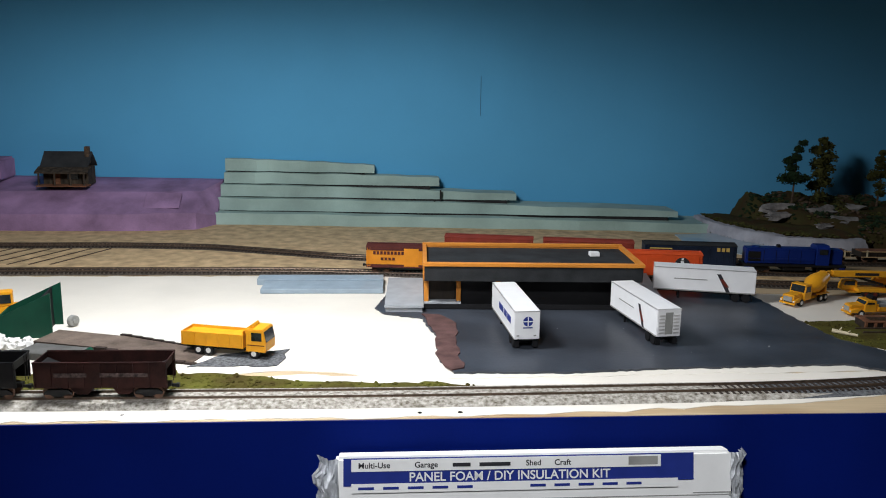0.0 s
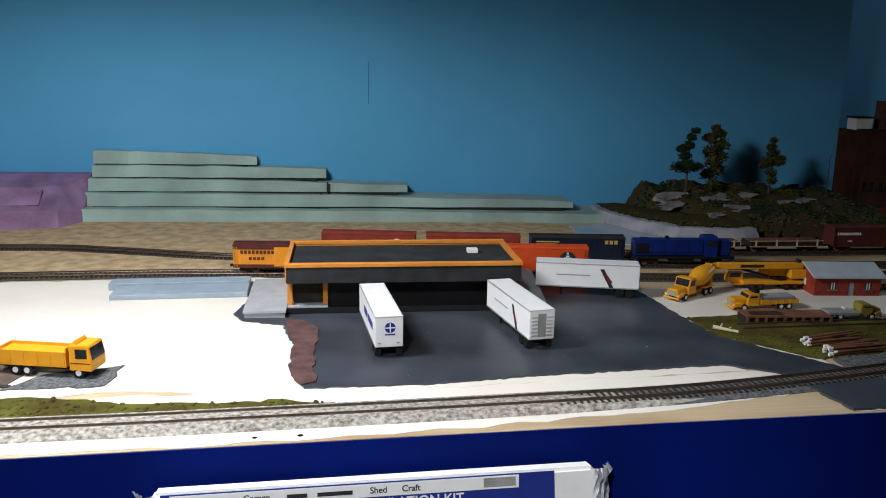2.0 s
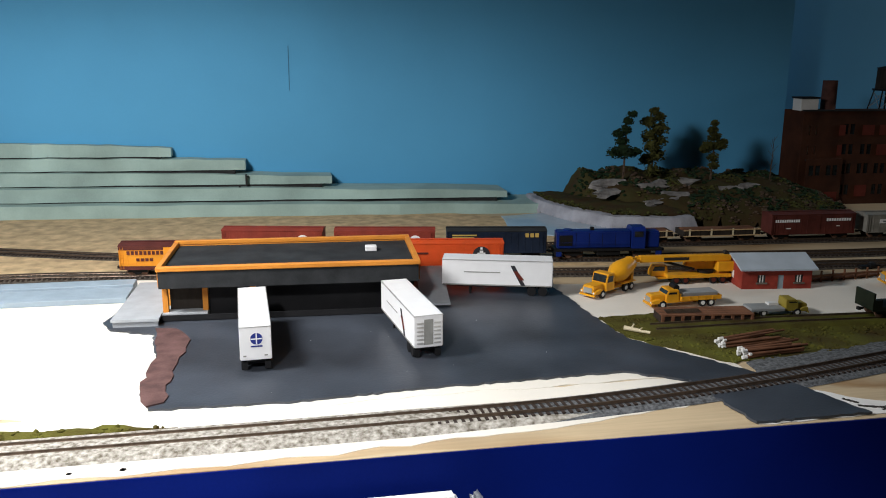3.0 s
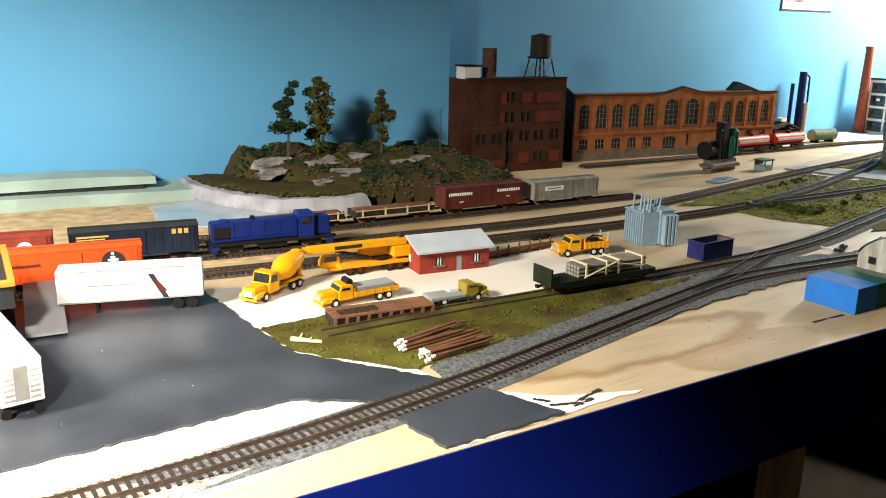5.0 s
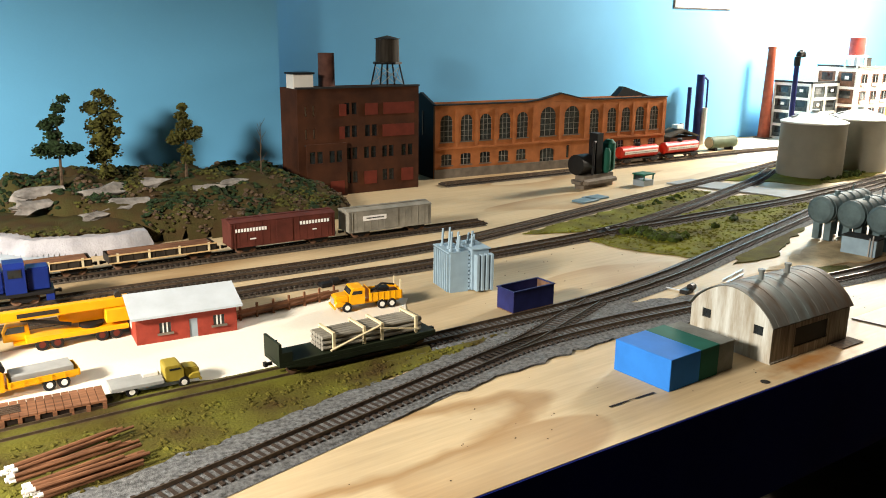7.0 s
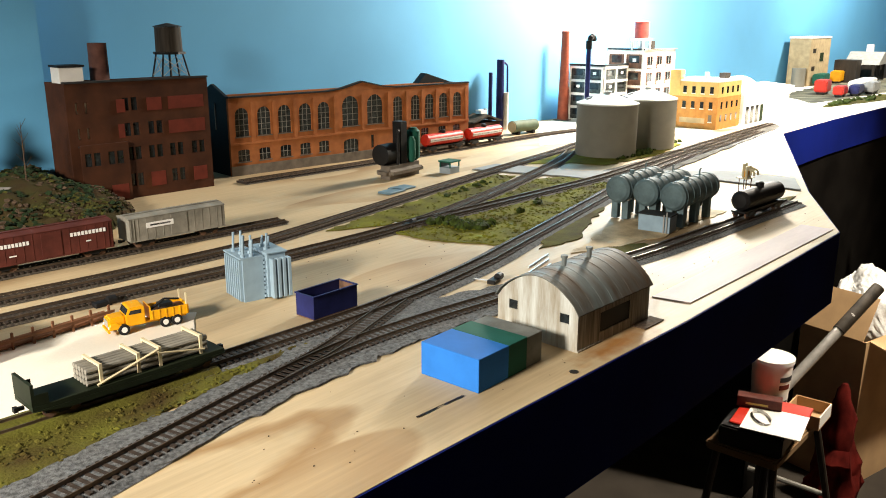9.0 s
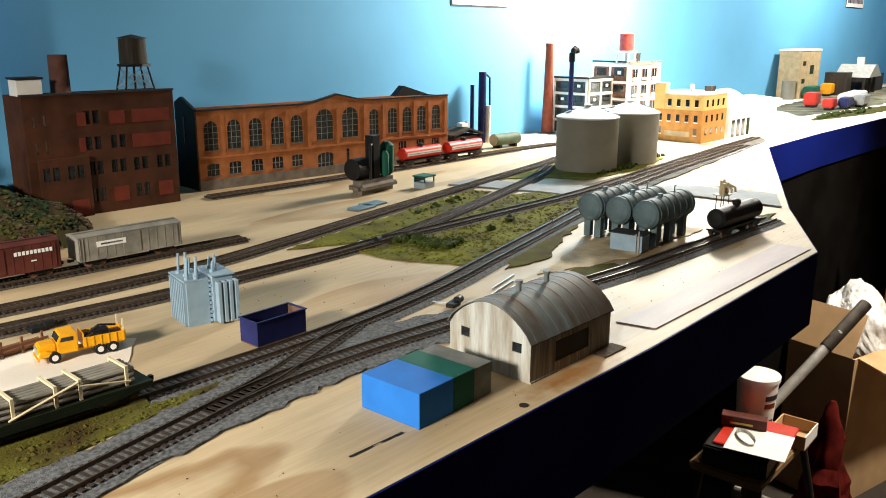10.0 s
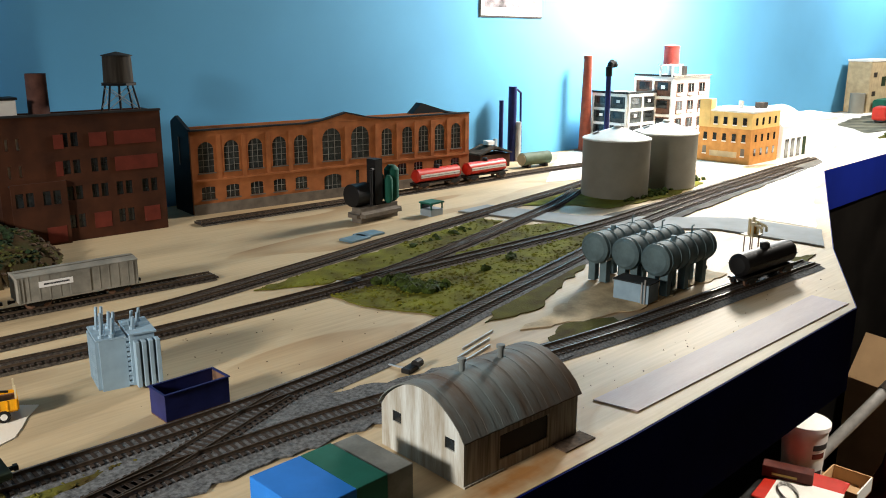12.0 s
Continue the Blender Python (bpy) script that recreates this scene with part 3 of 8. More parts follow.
tufts("grass_tufts", G0, 900, 0.0026, 0.0018, M["grass"], "short green grass tufts beside the track", 2)
tufts("grass_tufts", G6, 200, 0.0020, 0.0018, M["turf"], "short yellow-green grass tufts", 14)
tufts("grass_tufts", G2, 800, 0.0024, 0.0018, M["turf"], "short green grass tufts between tracks", 3)
tufts("grass_tufts", G2B, 160, 0.0024, 0.0018, M["turf"], "short green grass tufts", 4)
tufts("bushes", [(1.70, 1.27), (1.75, 1.19), (1.98, 1.24), (2.02, 1.265), (1.85, 1.268)], 170, 0.0060, 0.004, M["bush"], "dark green foam bushes on the grass", 5, "bushes", 0.9, 0.08)
tufts("bushes", [(1.80, 1.366), (2.05, 1.40), (2.03, 1.42), (1.85, 1.38)], 14, 0.005, 0.003, M["bush"], "small dark green foam bushes", 6, "bushes", 0.8)
tufts("bushes", [(2.40, 1.37), (2.55, 1.352), (2.66, 1.382), (2.80, 1.40), (2.80, 1.42), (2.62, 1.40), (2.50, 1.375)], 46, 0.0065, 0.003, M["bush"], "dark green foam bushes at the foot of the silos", 7, "bushes", 0.9)
tufts("ballast_stones", [(0.9, 0.925), (1.3, 0.975), (1.5, 0.965), (1.5, 1.05), (1.3, 1.045), (0.9, 0.955)], 500, 0.0010, 0.0012, M["ballast"], "loose grey ballast stones between the tracks", 8, "gravel", 0.6)
patch("ground_gravel", [(0.86, 0.905), (1.0, 0.928), (1.22, 0.958), (1.36, 0.968), (1.52, 0.958), (1.72, 0.944), (1.72, 0.985), (1.55, 1.02), (1.44, 1.045), (1.30, 1.04), (1.2, 1.018), (1.0, 0.985), (0.86, 0.96)], 0.0006, 0.0021, M["ballast"], "grey loose ballast between the tracks", "ground", 0.004, 0.012, 31)
patch("ground_gravel", [(0.0, 0.972), (0.096, 0.974), (0.104, 1.03), (0.03, 1.01)], 0.0012, 0.0022, M["ballast"], "grey gravel patch under the dump truck", "ground", 0.003, 0.012, 32)
patch("ground_dirt", [(0.262, 1.165), (0.285, 1.16), (0.304, 1.12), (0.296, 1.03), (0.298, 0.955), (0.284, 0.948), (0.272, 0.99), (0.276, 1.07)], 0.0030, 0.0046, M["dirt"], "red-brown dirt strip along the asphalt edge", "ground", 0.003, 0.012, 33)
patch("ground_dirt", [(1.73, 1.03), (1.92, 1.075), (2.1, 1.02), (2.1, 0.985), (1.87, 0.985), (1.80, 1.0)], 0.0004, 0.0014, M["stain"], "brown earth stain under the fuel tanks", "ground", 0.006, 0.015, 34)
patch("road_crossing", [(2.126, 1.52), (2.21, 1.525), (2.25, 1.35), (2.275, 1.325), (2.44, 1.15), (2.455, 1.004), (2.345, 0.956), (2.335, 1.127), (2.19, 1.28), (2.185, 1.335)], 0.0015, 0.0032, M["road"], "pale grey road sheet crossing the tracks", "road", 0.002, 0.03, 35)
patch("road_east", [(2.275, 1.318), (2.32, 1.21), (2.60, 1.243), (2.85, 1.272), (3.25, 1.325), (3.35, 1.385), (3.05, 1.375), (2.7, 1.345), (2.45, 1.322)], 0.0010, 0.0026, M["worn_road"], "worn grey gravel road by the silos", "road", 0.004, 0.03, 36)
patch("ground_bright", [(2.47, 1.14), (2.47, 1.02), (3.1, 1.29), (6.4, 1.22), (6.4, 1.9), (2.9, 1.9), (2.5, 1.62), (2.85, 1.50), (3.15, 1.40)], 0.0003, 0.0009, M["white_ground"], "pale sandy painted ground by the far buildings", "ground", 0.003, 0.03, 37)
patch("ground_white_edge", [(0.795, 0.829), (0.87, 0.829), (0.99, 0.832), (0.915, 0.862), (0.885, 0.888)], 0.0002, 0.0008, M["off_white"], "white primer spot on the plywood", "ground", 0.003, 0.012, 38)

tufts("dirt_crumbs", [(1.36, 1.06), (1.60, 1.09), (1.95, 1.17), (1.66, 1.28), (1.40, 1.29), (1.33, 1.2)], 60, 0.0007, 0.0003, M["bark"], "dark crumbs of dirt on the plywood", 61, "dirt", 0.6)
tufts("dirt_crumbs", [(1.62, 0.86), (2.10, 0.83), (2.2, 0.9), (1.9, 0.92), (1.62, 0.94)], 50, 0.0007, 0.0003, M["bark"], "dark crumbs of dirt along the table edge", 62, "dirt", 0.6)
tufts("dirt_crumbs", [(0.95, 0.85), (1.45, 0.83), (1.42, 0.93), (1.25, 0.955), (1.0, 0.91)], 25, 0.0006, 0.0003, M["bark"], "dark crumbs of dirt on the bare plywood", 63, "dirt", 0.6)
tufts("lot_crumbs", [(0.29, 0.95), (0.73, 0.962), (0.76, 1.05), (0.75, 1.18), (0.6, 1.14), (0.31, 1.16)], 12, 0.0006, 0.0033, M["off_white"], "pale crumbs strewn on the asphalt lot", 64, "dirt", 0.6)

for k in range(6):
    x = -0.47 + 0.034 * k
    solid("tie_mark", Build().box(-0.0022, -0.075, 0.0013, 0.0022, 0.065, 0.0019), M["bark"], "dark stain of a lifted track tie on brown ground", "stain", m=at(x, 1.545, 0, -24), group="stains of lifted ties")

# pond sheet and rocky skirt
patch("water", [(0.79, 1.60), (0.81, 1.745), (0.90, 1.76), (0.98, 1.62), (1.02, 1.555), (0.90, 1.535)], 0.001, 0.003, M["water"], "pale blue varnished pond sheet", "water", 0.003, 0.02, 41)


def rim_of(poly):
    """Distance inside an outline, negative outside."""
    def rim(x, y):
        best, c = 9.0, False
        for (x0, y0), (x1, y1) in zip(poly, poly[1:] + poly[:1]):
            d = Vector((x1 - x0, y1 - y0))
            t = max(0, min(1, ((x - x0) * d.x + (y - y0) * d.y) / d.length_squared))
            best = min(best, math.hypot(x - x0 - t * d.x, y - y0 - t * d.y))
            if (y0 > y) != (y1 > y) and x < (x1 - x0) * (y - y0) / (y1 - y0) + x0:
                c = not c
        return best if c else -best
    return rim


def height_hill(name, poly, height, material, label, seed, category="hill", rough=0.012, grid=0.008, power=0.5):
    """A mound over an outline: steep at the rim, rough on top."""
    xs, ys = [p[0] for p in poly], [p[1] for p in poly]
    b, rim = Build(), rim_of(poly)
    nx, ny = int((max(xs) - min(xs)) / grid) + 2, int((max(ys) - min(ys)) / grid) + 2
    pts, ok = [], []
    for j in range(ny):
        for i in range(nx):
            x, y = min(xs) + i * grid, min(ys) + j * grid
            d = rim(x, y)
            z = height(x, y, max(d, 0)) if d > 0 else -0.002
            if d > 0:
                z += rough * noise.noise(Vector((x * 30, y * 30, seed))) + 0.4 * rough * noise.noise(Vector((x * 90, y * 90, seed)))
            pts.append((x, y, max(z, -0.002)))
            ok.append(d > -grid)
    fs = []
    for j in range(ny - 1):
        for i in range(nx - 1):
            q = (j * nx + i, j * nx + i + 1, (j + 1) * nx + i + 1, (j + 1) * nx + i)
            if all(ok[k] for k in q):
                fs.append(q)
    b.faces(pts, fs)
    loose = [v for v in b.bm.verts if not v.link_faces]
    bmesh.ops.delete(b.bm, geom=loose, context="VERTS")
    return solid(name, b, material, label, category, "structure", smooth=True)


SKIRT = [(0.885, 1.80), (0.900, 1.74), (0.922, 1.675), (0.972, 1.600), (1.022, 1.575), (1.09, 1.565), (1.13, 1.58), (1.13, 1.66), (1.0, 1.80), (0.95, 1.87), (0.89, 1.88)]


def skirt_height(x, y, d):
    return min(0.024, 0.004 + d * 2.6) + 0.10 * max(0.0, d - 0.012)


height_hill("ground_skirt", SKIRT, skirt_height, M["skirt"], "lavender grey plaster bank above the pond", 3, "bank", 0.003, 0.003)
HILL = [(0.955, 1.86), (0.955, 1.765), (1.01, 1.68), (1.11, 1.61), (1.25, 1.575), (1.37, 1.57), (1.46, 1.62), (1.50, 1.70), (1.47, 1.765), (1.44, 1.775), (1.43, 1.845)]


def hill_height(x, y, d):
    back = max(0.0, min(1.0, (y - 1.58) / 0.2))
    fall = max(0.0, min(1.0, (1.5 - x) / 0.1))
    return min(0.012 + 2.2 * d, 0.028 + (0.047 - 0.014 * min(1.0, max(0.0, (x - 1.15) / 0.25))) * back) * (0.35 + 0.65 * fall)


height_hill("ground_hill", HILL, hill_height, M["hill"], "turfed brown and green scenery hill", 5, "hill", 0.012)
for k, (x, y, s, t) in enumerate(((1.02, 1.73, 0.030, 0), (1.11, 1.715, 0.034, 10), (1.16, 1.735, 0.030, -5), (1.0, 1.695, 0.026, 15), (1.12, 1.66, 0.036, 8), (1.24, 1.70, 0.026, -8), (1.3, 1.72, 0.022, 5), (1.07, 1.64, 0.02, 20))):
    z = hill_height(x, y, 0.1)
    b = Build().ball((0, 0, 0), s, 0.8, k + 2.5, 0.3, 2)
    for v in b.bm.verts:
        v.co.y *= 0.5
        v.co.x *= 1.25
    solid("rock", b, M["rock"], "pale grey rock outcrop set in the turf", "rock", m=pose(x, y, z - 0.004, 14, 0, t), group="rock outcrops on the hill")
HILL_RIM, SKIRT_RIM = rim_of(HILL), rim_of(SKIRT)
TURF = [(0.905, 1.80), (0.917, 1.745), (0.938, 1.685), (0.983, 1.616), (1.028, 1.592), (1.09, 1.582), (1.125, 1.60), (1.125, 1.66), (1.0, 1.79), (0.95, 1.86), (0.91, 1.87)]
height_hill("ground_turf", TURF, lambda x, y, d: skirt_height(x, y, d + 0.016) + min(0.006, 0.25 * d), M["hill"], "olive turf over the top of the plaster bank", 8, "hill", 0.004, 0.006)
moss, rnd, made = Build(), random.Random(77), 0
while made < 420:
    x, y = rnd.uniform(0.88, 1.13), rnd.uniform(1.57, 1.86)
    d = SKIRT_RIM(x, y)
    if d > 0.018 and HILL_RIM(x, y) < 0.01 and noise.noise(Vector((x * 18, y * 18, 3))) > -0.22:
        moss.ball((x, y, skirt_height(x, y, d) + 0.003), 0.0042 * rnd.uniform(0.5, 1.2), 1.0, rnd.random() * 50, 0.45, 1)
        made += 1
solid("moss", moss, M["leaf_olive"], "olive turf over the top of the plaster bank", "undergrowth", "stuff")


def hill_cover(count, r, material, label, seed, category, low, high, cluster):
    """Clumps strewn over the hill's own surface."""
    rnd, b, made = random.Random(seed), Build(), 0
    while made < count:
        x, y = rnd.uniform(0.93, 1.5), rnd.uniform(1.575, 1.83)
        d = HILL_RIM(x, y)
        if not low < d < high or noise.noise(Vector((x * 16, y * 16, seed))) < cluster:
            continue
        b.ball((x, y, hill_height(x, y, d) + 0.012 * noise.noise(Vector((x * 30, y * 30, 5))) + 0.001), r * rnd.uniform(0.5, 1.3), 1.0, rnd.random() * 50, 0.6, 1)
        made += 1
    return solid("undergrowth", b, material, label, category, "stuff")


hill_cover(1100, 0.0042, M["leaf_dark"], "dark green turf clumps over the hill", 9, "undergrowth", 0.004, 0.14, 0.02)
hill_cover(800, 0.0034, M["leaf_olive"], "olive and straw turf clumps over the hill", 12, "undergrowth", 0.0, 0.12, 0.05)
hill_cover(500, 0.0036, M["bark"], "brown earth crumbs over the hill", 21, "earth", 0.0, 0.10, 0.0)


def tree(x, y, z, h, material, label, seed, blobs):
    """A trunk with limbs to each clump; blobs are (x, z, radius) in heights."""
    rnd = random.Random(seed)
    root = thing("tree", label, "tree", at(x, y, z), "trees on the hill")
    t = Build().cyl((0, 0, -0.012), (0.002, 0, h * 0.55), 0.0024, 0.0015, 7).cyl((0.002, 0, h * 0.55), (0.0, 0.001, h * 0.93), 0.0015, 0.0004, 6)
    c = Build()
    for bx, bz, br in blobs:
        p = Vector((bx * h, rnd.uniform(-0.4, 0.4) * br * h, bz * h))
        r = br * h
        t.cyl((0.001, 0, max(0.0, h * (bz - 0.10))), tuple(p), 0.0010, 0.0004, 5)
        c.ball(p, r * 0.62, 1.1, rnd.random() * 40, 0.8, 2)
        for j in range(150):
            d = Vector((rnd.gauss(0, 1), rnd.gauss(0, 1), rnd.gauss(0, 1))).normalized() * r * rnd.uniform(0.45, 1.08)
            q = (p.x + d.x, p.y + d.y, p.z + d.z * 0.72)
            c.ball(q, rnd.uniform(0.0010, 0.0024), 1.2, rnd.random() * 60, 0.75, 1)
    part("trunk", t, M["bark"], root, "thin brown trunk")
    part("crown", c, material, root, "clumpy foam crown with gaps")
    return root


tree(1.05, 1.742, 0.074, 0.127, M["leaf_dark"], "dark green scale tree with a bare lower trunk", 3, ((-0.17, 0.36, 0.12), (-0.04, 0.38, 0.15), (0.12, 0.36, 0.11), (0.20, 0.37, 0.07), (-0.03, 0.52, 0.11), (-0.09, 0.64, 0.10), (0.0, 0.70, 0.10), (0.04, 0.83, 0.08), (0.11, 0.93, 0.07)))
tree(1.118, 1.765, 0.068, 0.135, M["leaf_olive"], "tall olive green scale tree on the hill", 14, ((0.0, 0.10, 0.13), (-0.04, 0.24, 0.14), (0.05, 0.32, 0.14), (-0.02, 0.44, 0.15), (0.10, 0.52, 0.13), (-0.06, 0.60, 0.13), (0.07, 0.70, 0.15), (-0.10, 0.80, 0.11), (0.08, 0.86, 0.10), (0.0, 0.94, 0.08)))
tree(1.235, 1.745, 0.074, 0.108, M["leaf_olive"], "small olive green scale tree on the hill", 25, ((0.03, 0.16, 0.10), (0.02, 0.30, 0.11), (-0.14, 0.46, 0.11), (-0.04, 0.52, 0.14), (0.12, 0.52, 0.13), (0.20, 0.58, 0.08), (0.02, 0.68, 0.12), (-0.02, 0.80, 0.09), (0.0, 0.92, 0.07)))
twig = Build().cyl((0, 0, 0), (0.002, 0, 0.085), 0.0012, 0.0004, 5)
for i in range(9):
    twig.cyl((0.001, 0, 0.02 + i * 0.007), (0.012 * math.cos(i * 2.4), 0.006 * math.sin(i * 2.4), 0.034 + i * 0.007), 0.0005, 0.0002, 4)
solid("bare_sapling", twig, M["bark"], "thin bare twig sapling on the hill", "tree", m=at(1.357, 1.735, 0.060))

# terraced foam hills against the backdrop
def back_y(x):
    return 1.85 + 0.0795 * (1.45 - x)


def foam_sheet(x0, x1, front, z0, z1, seed, material, label, taper=0.0):
    rnd = random.Random(seed)
    n = 14
    bot, top = [], []
    for i in range(n + 1):
        x = x0 + (x1 - x0) * i / n
        bot.append((x, back_y(x) - front + rnd.uniform(-0.004, 0.004)))
        top.append(max(0.003, (z1 - z0) * (1 - taper * (i / n) ** 2) + rnd.uniform(-0.001, 0.001)))
    pts = []
    for (x, y), h in zip(bot, top):
        pts += [(x, y, z0), (x, y + 0.004, z0 + h), (x, back_y(x) - 0.003, z0 + h), (x, back_y(x) - 0.003, z0)]
    fs = [(4 * i + a, 4 * i + (a + 1) % 4, 4 * i + 4 + (a + 1) % 4, 4 * i + 4 + a) for i in range(n) for a in range(4)] + [(3, 2, 1, 0), (4 * n, 4 * n + 1, 4 * n + 2, 4 * n + 3)]
    return solid("foam_sheet", Build().faces(pts, fs), material, label, "foam sheet", group="stacked scenery foam sheets")


GREEN = "pale green painted foam sheet stacked as a hill"
foam_sheet(-0.14, 0.93, 0.115, 0.0, 0.025, 1, M["foam_green"], GREEN, 0.3)
foam_sheet(-0.14, 0.84, 0.083, 0.0268, 0.052, 2, M["foam_green"], GREEN, 0.5)
foam_sheet(-0.135, 0.50, 0.060, 0.0538, 0.078, 3, M["foam_green"], GREEN, 0.45)
foam_sheet(-0.13, 0.335, 0.043, 0.0798, 0.103, 4, M["foam_green"], GREEN, 0.2)
foam_sheet(-0.13, 0.195, 0.028, 0.1048, 0.130, 5, M["foam_green"], GREEN, 0.35)
# Dark inset strips paint the shadow gaps between the stacked sheets.
for x1, f, z in ((0.84, 0.080, 0.0250), (0.50, 0.057, 0.0520), (0.335, 0.040, 0.0780), (0.195, 0.025, 0.1030)):
    strip = [(-0.125, back_y(-0.125) - f), (x1 - 0.02, back_y(x1 - 0.02) - f), (x1 - 0.02, back_y(x1) - 0.004), (-0.125, back_y(-0.125) - 0.004)]
    solid("gap_shade", Build().prism(strip, z - 0.006, z + 0.0019), M["foam_shade"], "dark strip painting the shadow gap between foam sheets", "seam", group="seams between foam sheets")
# Dark blocks paint the shade of two open gaps.
for x in (0.335, 0.322):
    b = Build().box(0, -0.004, 0, 0.003, 0.004, 0.022)
    solid("foam_gap", b, M["foam_shade"], "dark block painting the shade of an open gap", "gap", m=at(x, back_y(x) - 0.066, 0.0525 if x > 0.33 else 0.03))

PURPLE = Build()
xs = [-1.6, -1.0, -0.62, -0.46, -0.30, -0.24, -0.165, -0.135]
front = [(1.80, 0.03), (1.79, 0.03), (1.785, 0.032), (1.78, 0.034), (1.78, 0.034), (1.785, 0.036), (1.80, 0.034), (1.86, 0.02)]
pts = []
for x, (y, z) in zip(xs, front):
    yb = back_y(x) - 0.003
    pts += [(x, y, 0), (x, y + 0.004, z), (x, y + 0.075, 0.070), (x, yb - 0.03, 0.084), (x, yb, 0.084), (x, yb, 0)]
n = len(xs)
PURPLE.faces(pts, [(6 * i + a, 6 * i + (a + 1) % 6, 6 * i + 6 + (a + 1) % 6, 6 * i + 6 + a) for i in range(n - 1) for a in range(6)] + [(5, 4, 3, 2, 1, 0), tuple(6 * (n - 1) + a for a in range(6))])
solid("foam_bank", PURPLE, M["foam_purple"], "mauve painted foam bank behind the main track", "foam bank", "structure")
solid("foam_offcut", Build().box(-0.036, -0.022, 0, 0.036, 0.022, 0.003).bevel(0.001, 1), M["foam_purple"], "loose mauve foam offcut lying on the bank", "foam offcut", m=pose(-0.235, 1.826, 0.055, 35, 0, 0))
solid("foam_block", Build().box(-0.35, -0.04, 0, 0.0, 0.04, 0.045).bevel(0.004, 2), M["foam_purple"], "mauve painted foam block on the bank", "foam block", m=at(-0.588, 1.95, 0.084))

# hut on the bank
hut = thing("hut", "dark weathered wooden hut with a porch roof", "hut", at(-0.442, 1.895, 0.080, 0) @ Matrix.Diagonal((0.9, 0.9, 0.9, 1)))
part("wall", Build().box(-0.05, -0.02, 0, 0.05, 0.03, 0.042), M["hut"], hut)
part("roof", Build().prism([(-0.026, 0.040), (0.006, 0.072), (0.036, 0.040), (0.036, 0.043), (0.006, 0.076), (-0.027, 0.043)], -0.054, 0.054, "x"), M["roof_dark"], hut, "dark shingled gable roof")
part("porch_roof", Build().prism([(-0.052, 0.030), (-0.022, 0.041), (-0.022, 0.044), (-0.052, 0.033)], -0.058, 0.058, "x"), M["hut"], hut, "sagging porch roof")
for x in (-0.05, -0.015, 0.02, 0.05):
    part("post", Build().box(x - 0.0015, -0.05, 0, x + 0.0015, -0.047, 0.031), M["hut"], hut)
part("porch_floor", Build().box(-0.055, -0.052, 0, 0.055, -0.02, 0.003), M["timber"], hut)
part("door", Build().box(-0.028, -0.022, 0.003, -0.012, -0.0195, 0.033), M["timber"], hut)
part("window", Build().box(0.004, -0.022, 0.014, 0.03, -0.0195, 0.03), M["glass_dark"], hut)
part("chimney", Build().box(0.04, -0.006, 0.05, 0.05, 0.006, 0.088).bevel(0.001, 1), M["bark"], hut, "stub chimney")


# ---- walls with openings ----
def pierced(length, height, thick, holes, top=None):
    """A wall along x from 0, outer face at y = 0, with rectangular holes (x0, z0, x1, z1, arch)."""
    xs = sorted({0.0, length, *[h[0] for h in holes], *[h[2] for h in holes]})
    zs = sorted({0.0, height, *[h[1] for h in holes], *[h[3] for h in holes]})
    b = Build()
    for x0, x1 in zip(xs, xs[1:]):
        for z0, z1 in zip(zs, zs[1:]):
            cx, cz = (x0 + x1) / 2, (z0 + z1) / 2
            if not any(h[0] < cx < h[2] and h[1] < cz < h[3] for h in holes):
                b.box(x0, 0, z0, x1, thick, z1)
    for x0, z0, x1, z1, arch in holes:
        if arch > 0:
            c, r = (x0 + x1) / 2, (x1 - x0) / 2
            k = 7
            arcp = [(c + r * math.cos(math.pi * i / (2 * k)), z1 - arch + arch * math.sin(math.pi * i / (2 * k))) for i in range(k + 1)]
            for s in (1, -1):
                poly = [(c + s * (p[0] - c), p[1]) for p in arcp]
                for p, q in zip(poly, poly[1:]):
                    b.prism([p, q, (c + s * r, z1)], 0, thick, "y")
    bmesh.ops.remove_doubles(b.bm, verts=b.bm.verts[:], dist=2e-6)
    return b


def window(parent, x0, z0, x1, z1, depth, cols, rows, glass, bar, sill=True, arch=0.0, w=0.0007):
    """A window > pane, muntins, sill; set back in an opening of a wall."""
    win = part("window", Build().box(x0, depth, z0, x1, depth + 0.001, z1), M[glass], parent)
    if cols > 1 or rows > 1:
        b = Build()
        for i in range(1, cols):
            x = x0 + (x1 - x0) * i / cols
            b.box(x - w / 2, depth - 0.0008, z0, x + w / 2, depth, z1)
        for j in range(1, rows):
            z = z0 + (z1 - z0) * j / rows
            b.box(x0, depth - 0.0009, z - w / 2, x1, depth, z + w / 2)
        part("muntins", b, M[bar], win)
    if sill:
        part("sill", Build().box(x0 - 0.002, -0.0015, z0 - 0.002, x1 + 0.002, 0.002, z0), M["stone"], win)
    return win


# ---- mill ----
ml = 0.632
mill = thing("mill", "long orange-brown brick mill with tall arched windows", "mill building", pose(1.768, 1.817, 0, 0, 0, -5.45))
up_x = (0.0275, 0.0757, 0.1222, 0.1707, 0.2159, 0.2838, 0.3493, 0.4136, 0.4652, 0.5072, 0.5505, 0.5952)
holes = []
for i, x in enumerate(up_x):
    w, z1 = (0.0215, 0.136) if i in (5, 6) else (0.0148, 0.128)
    w = 0.0135 if i > 6 else w
    holes.append((x - w, 0.074, x + w, z1, w * 0.95))
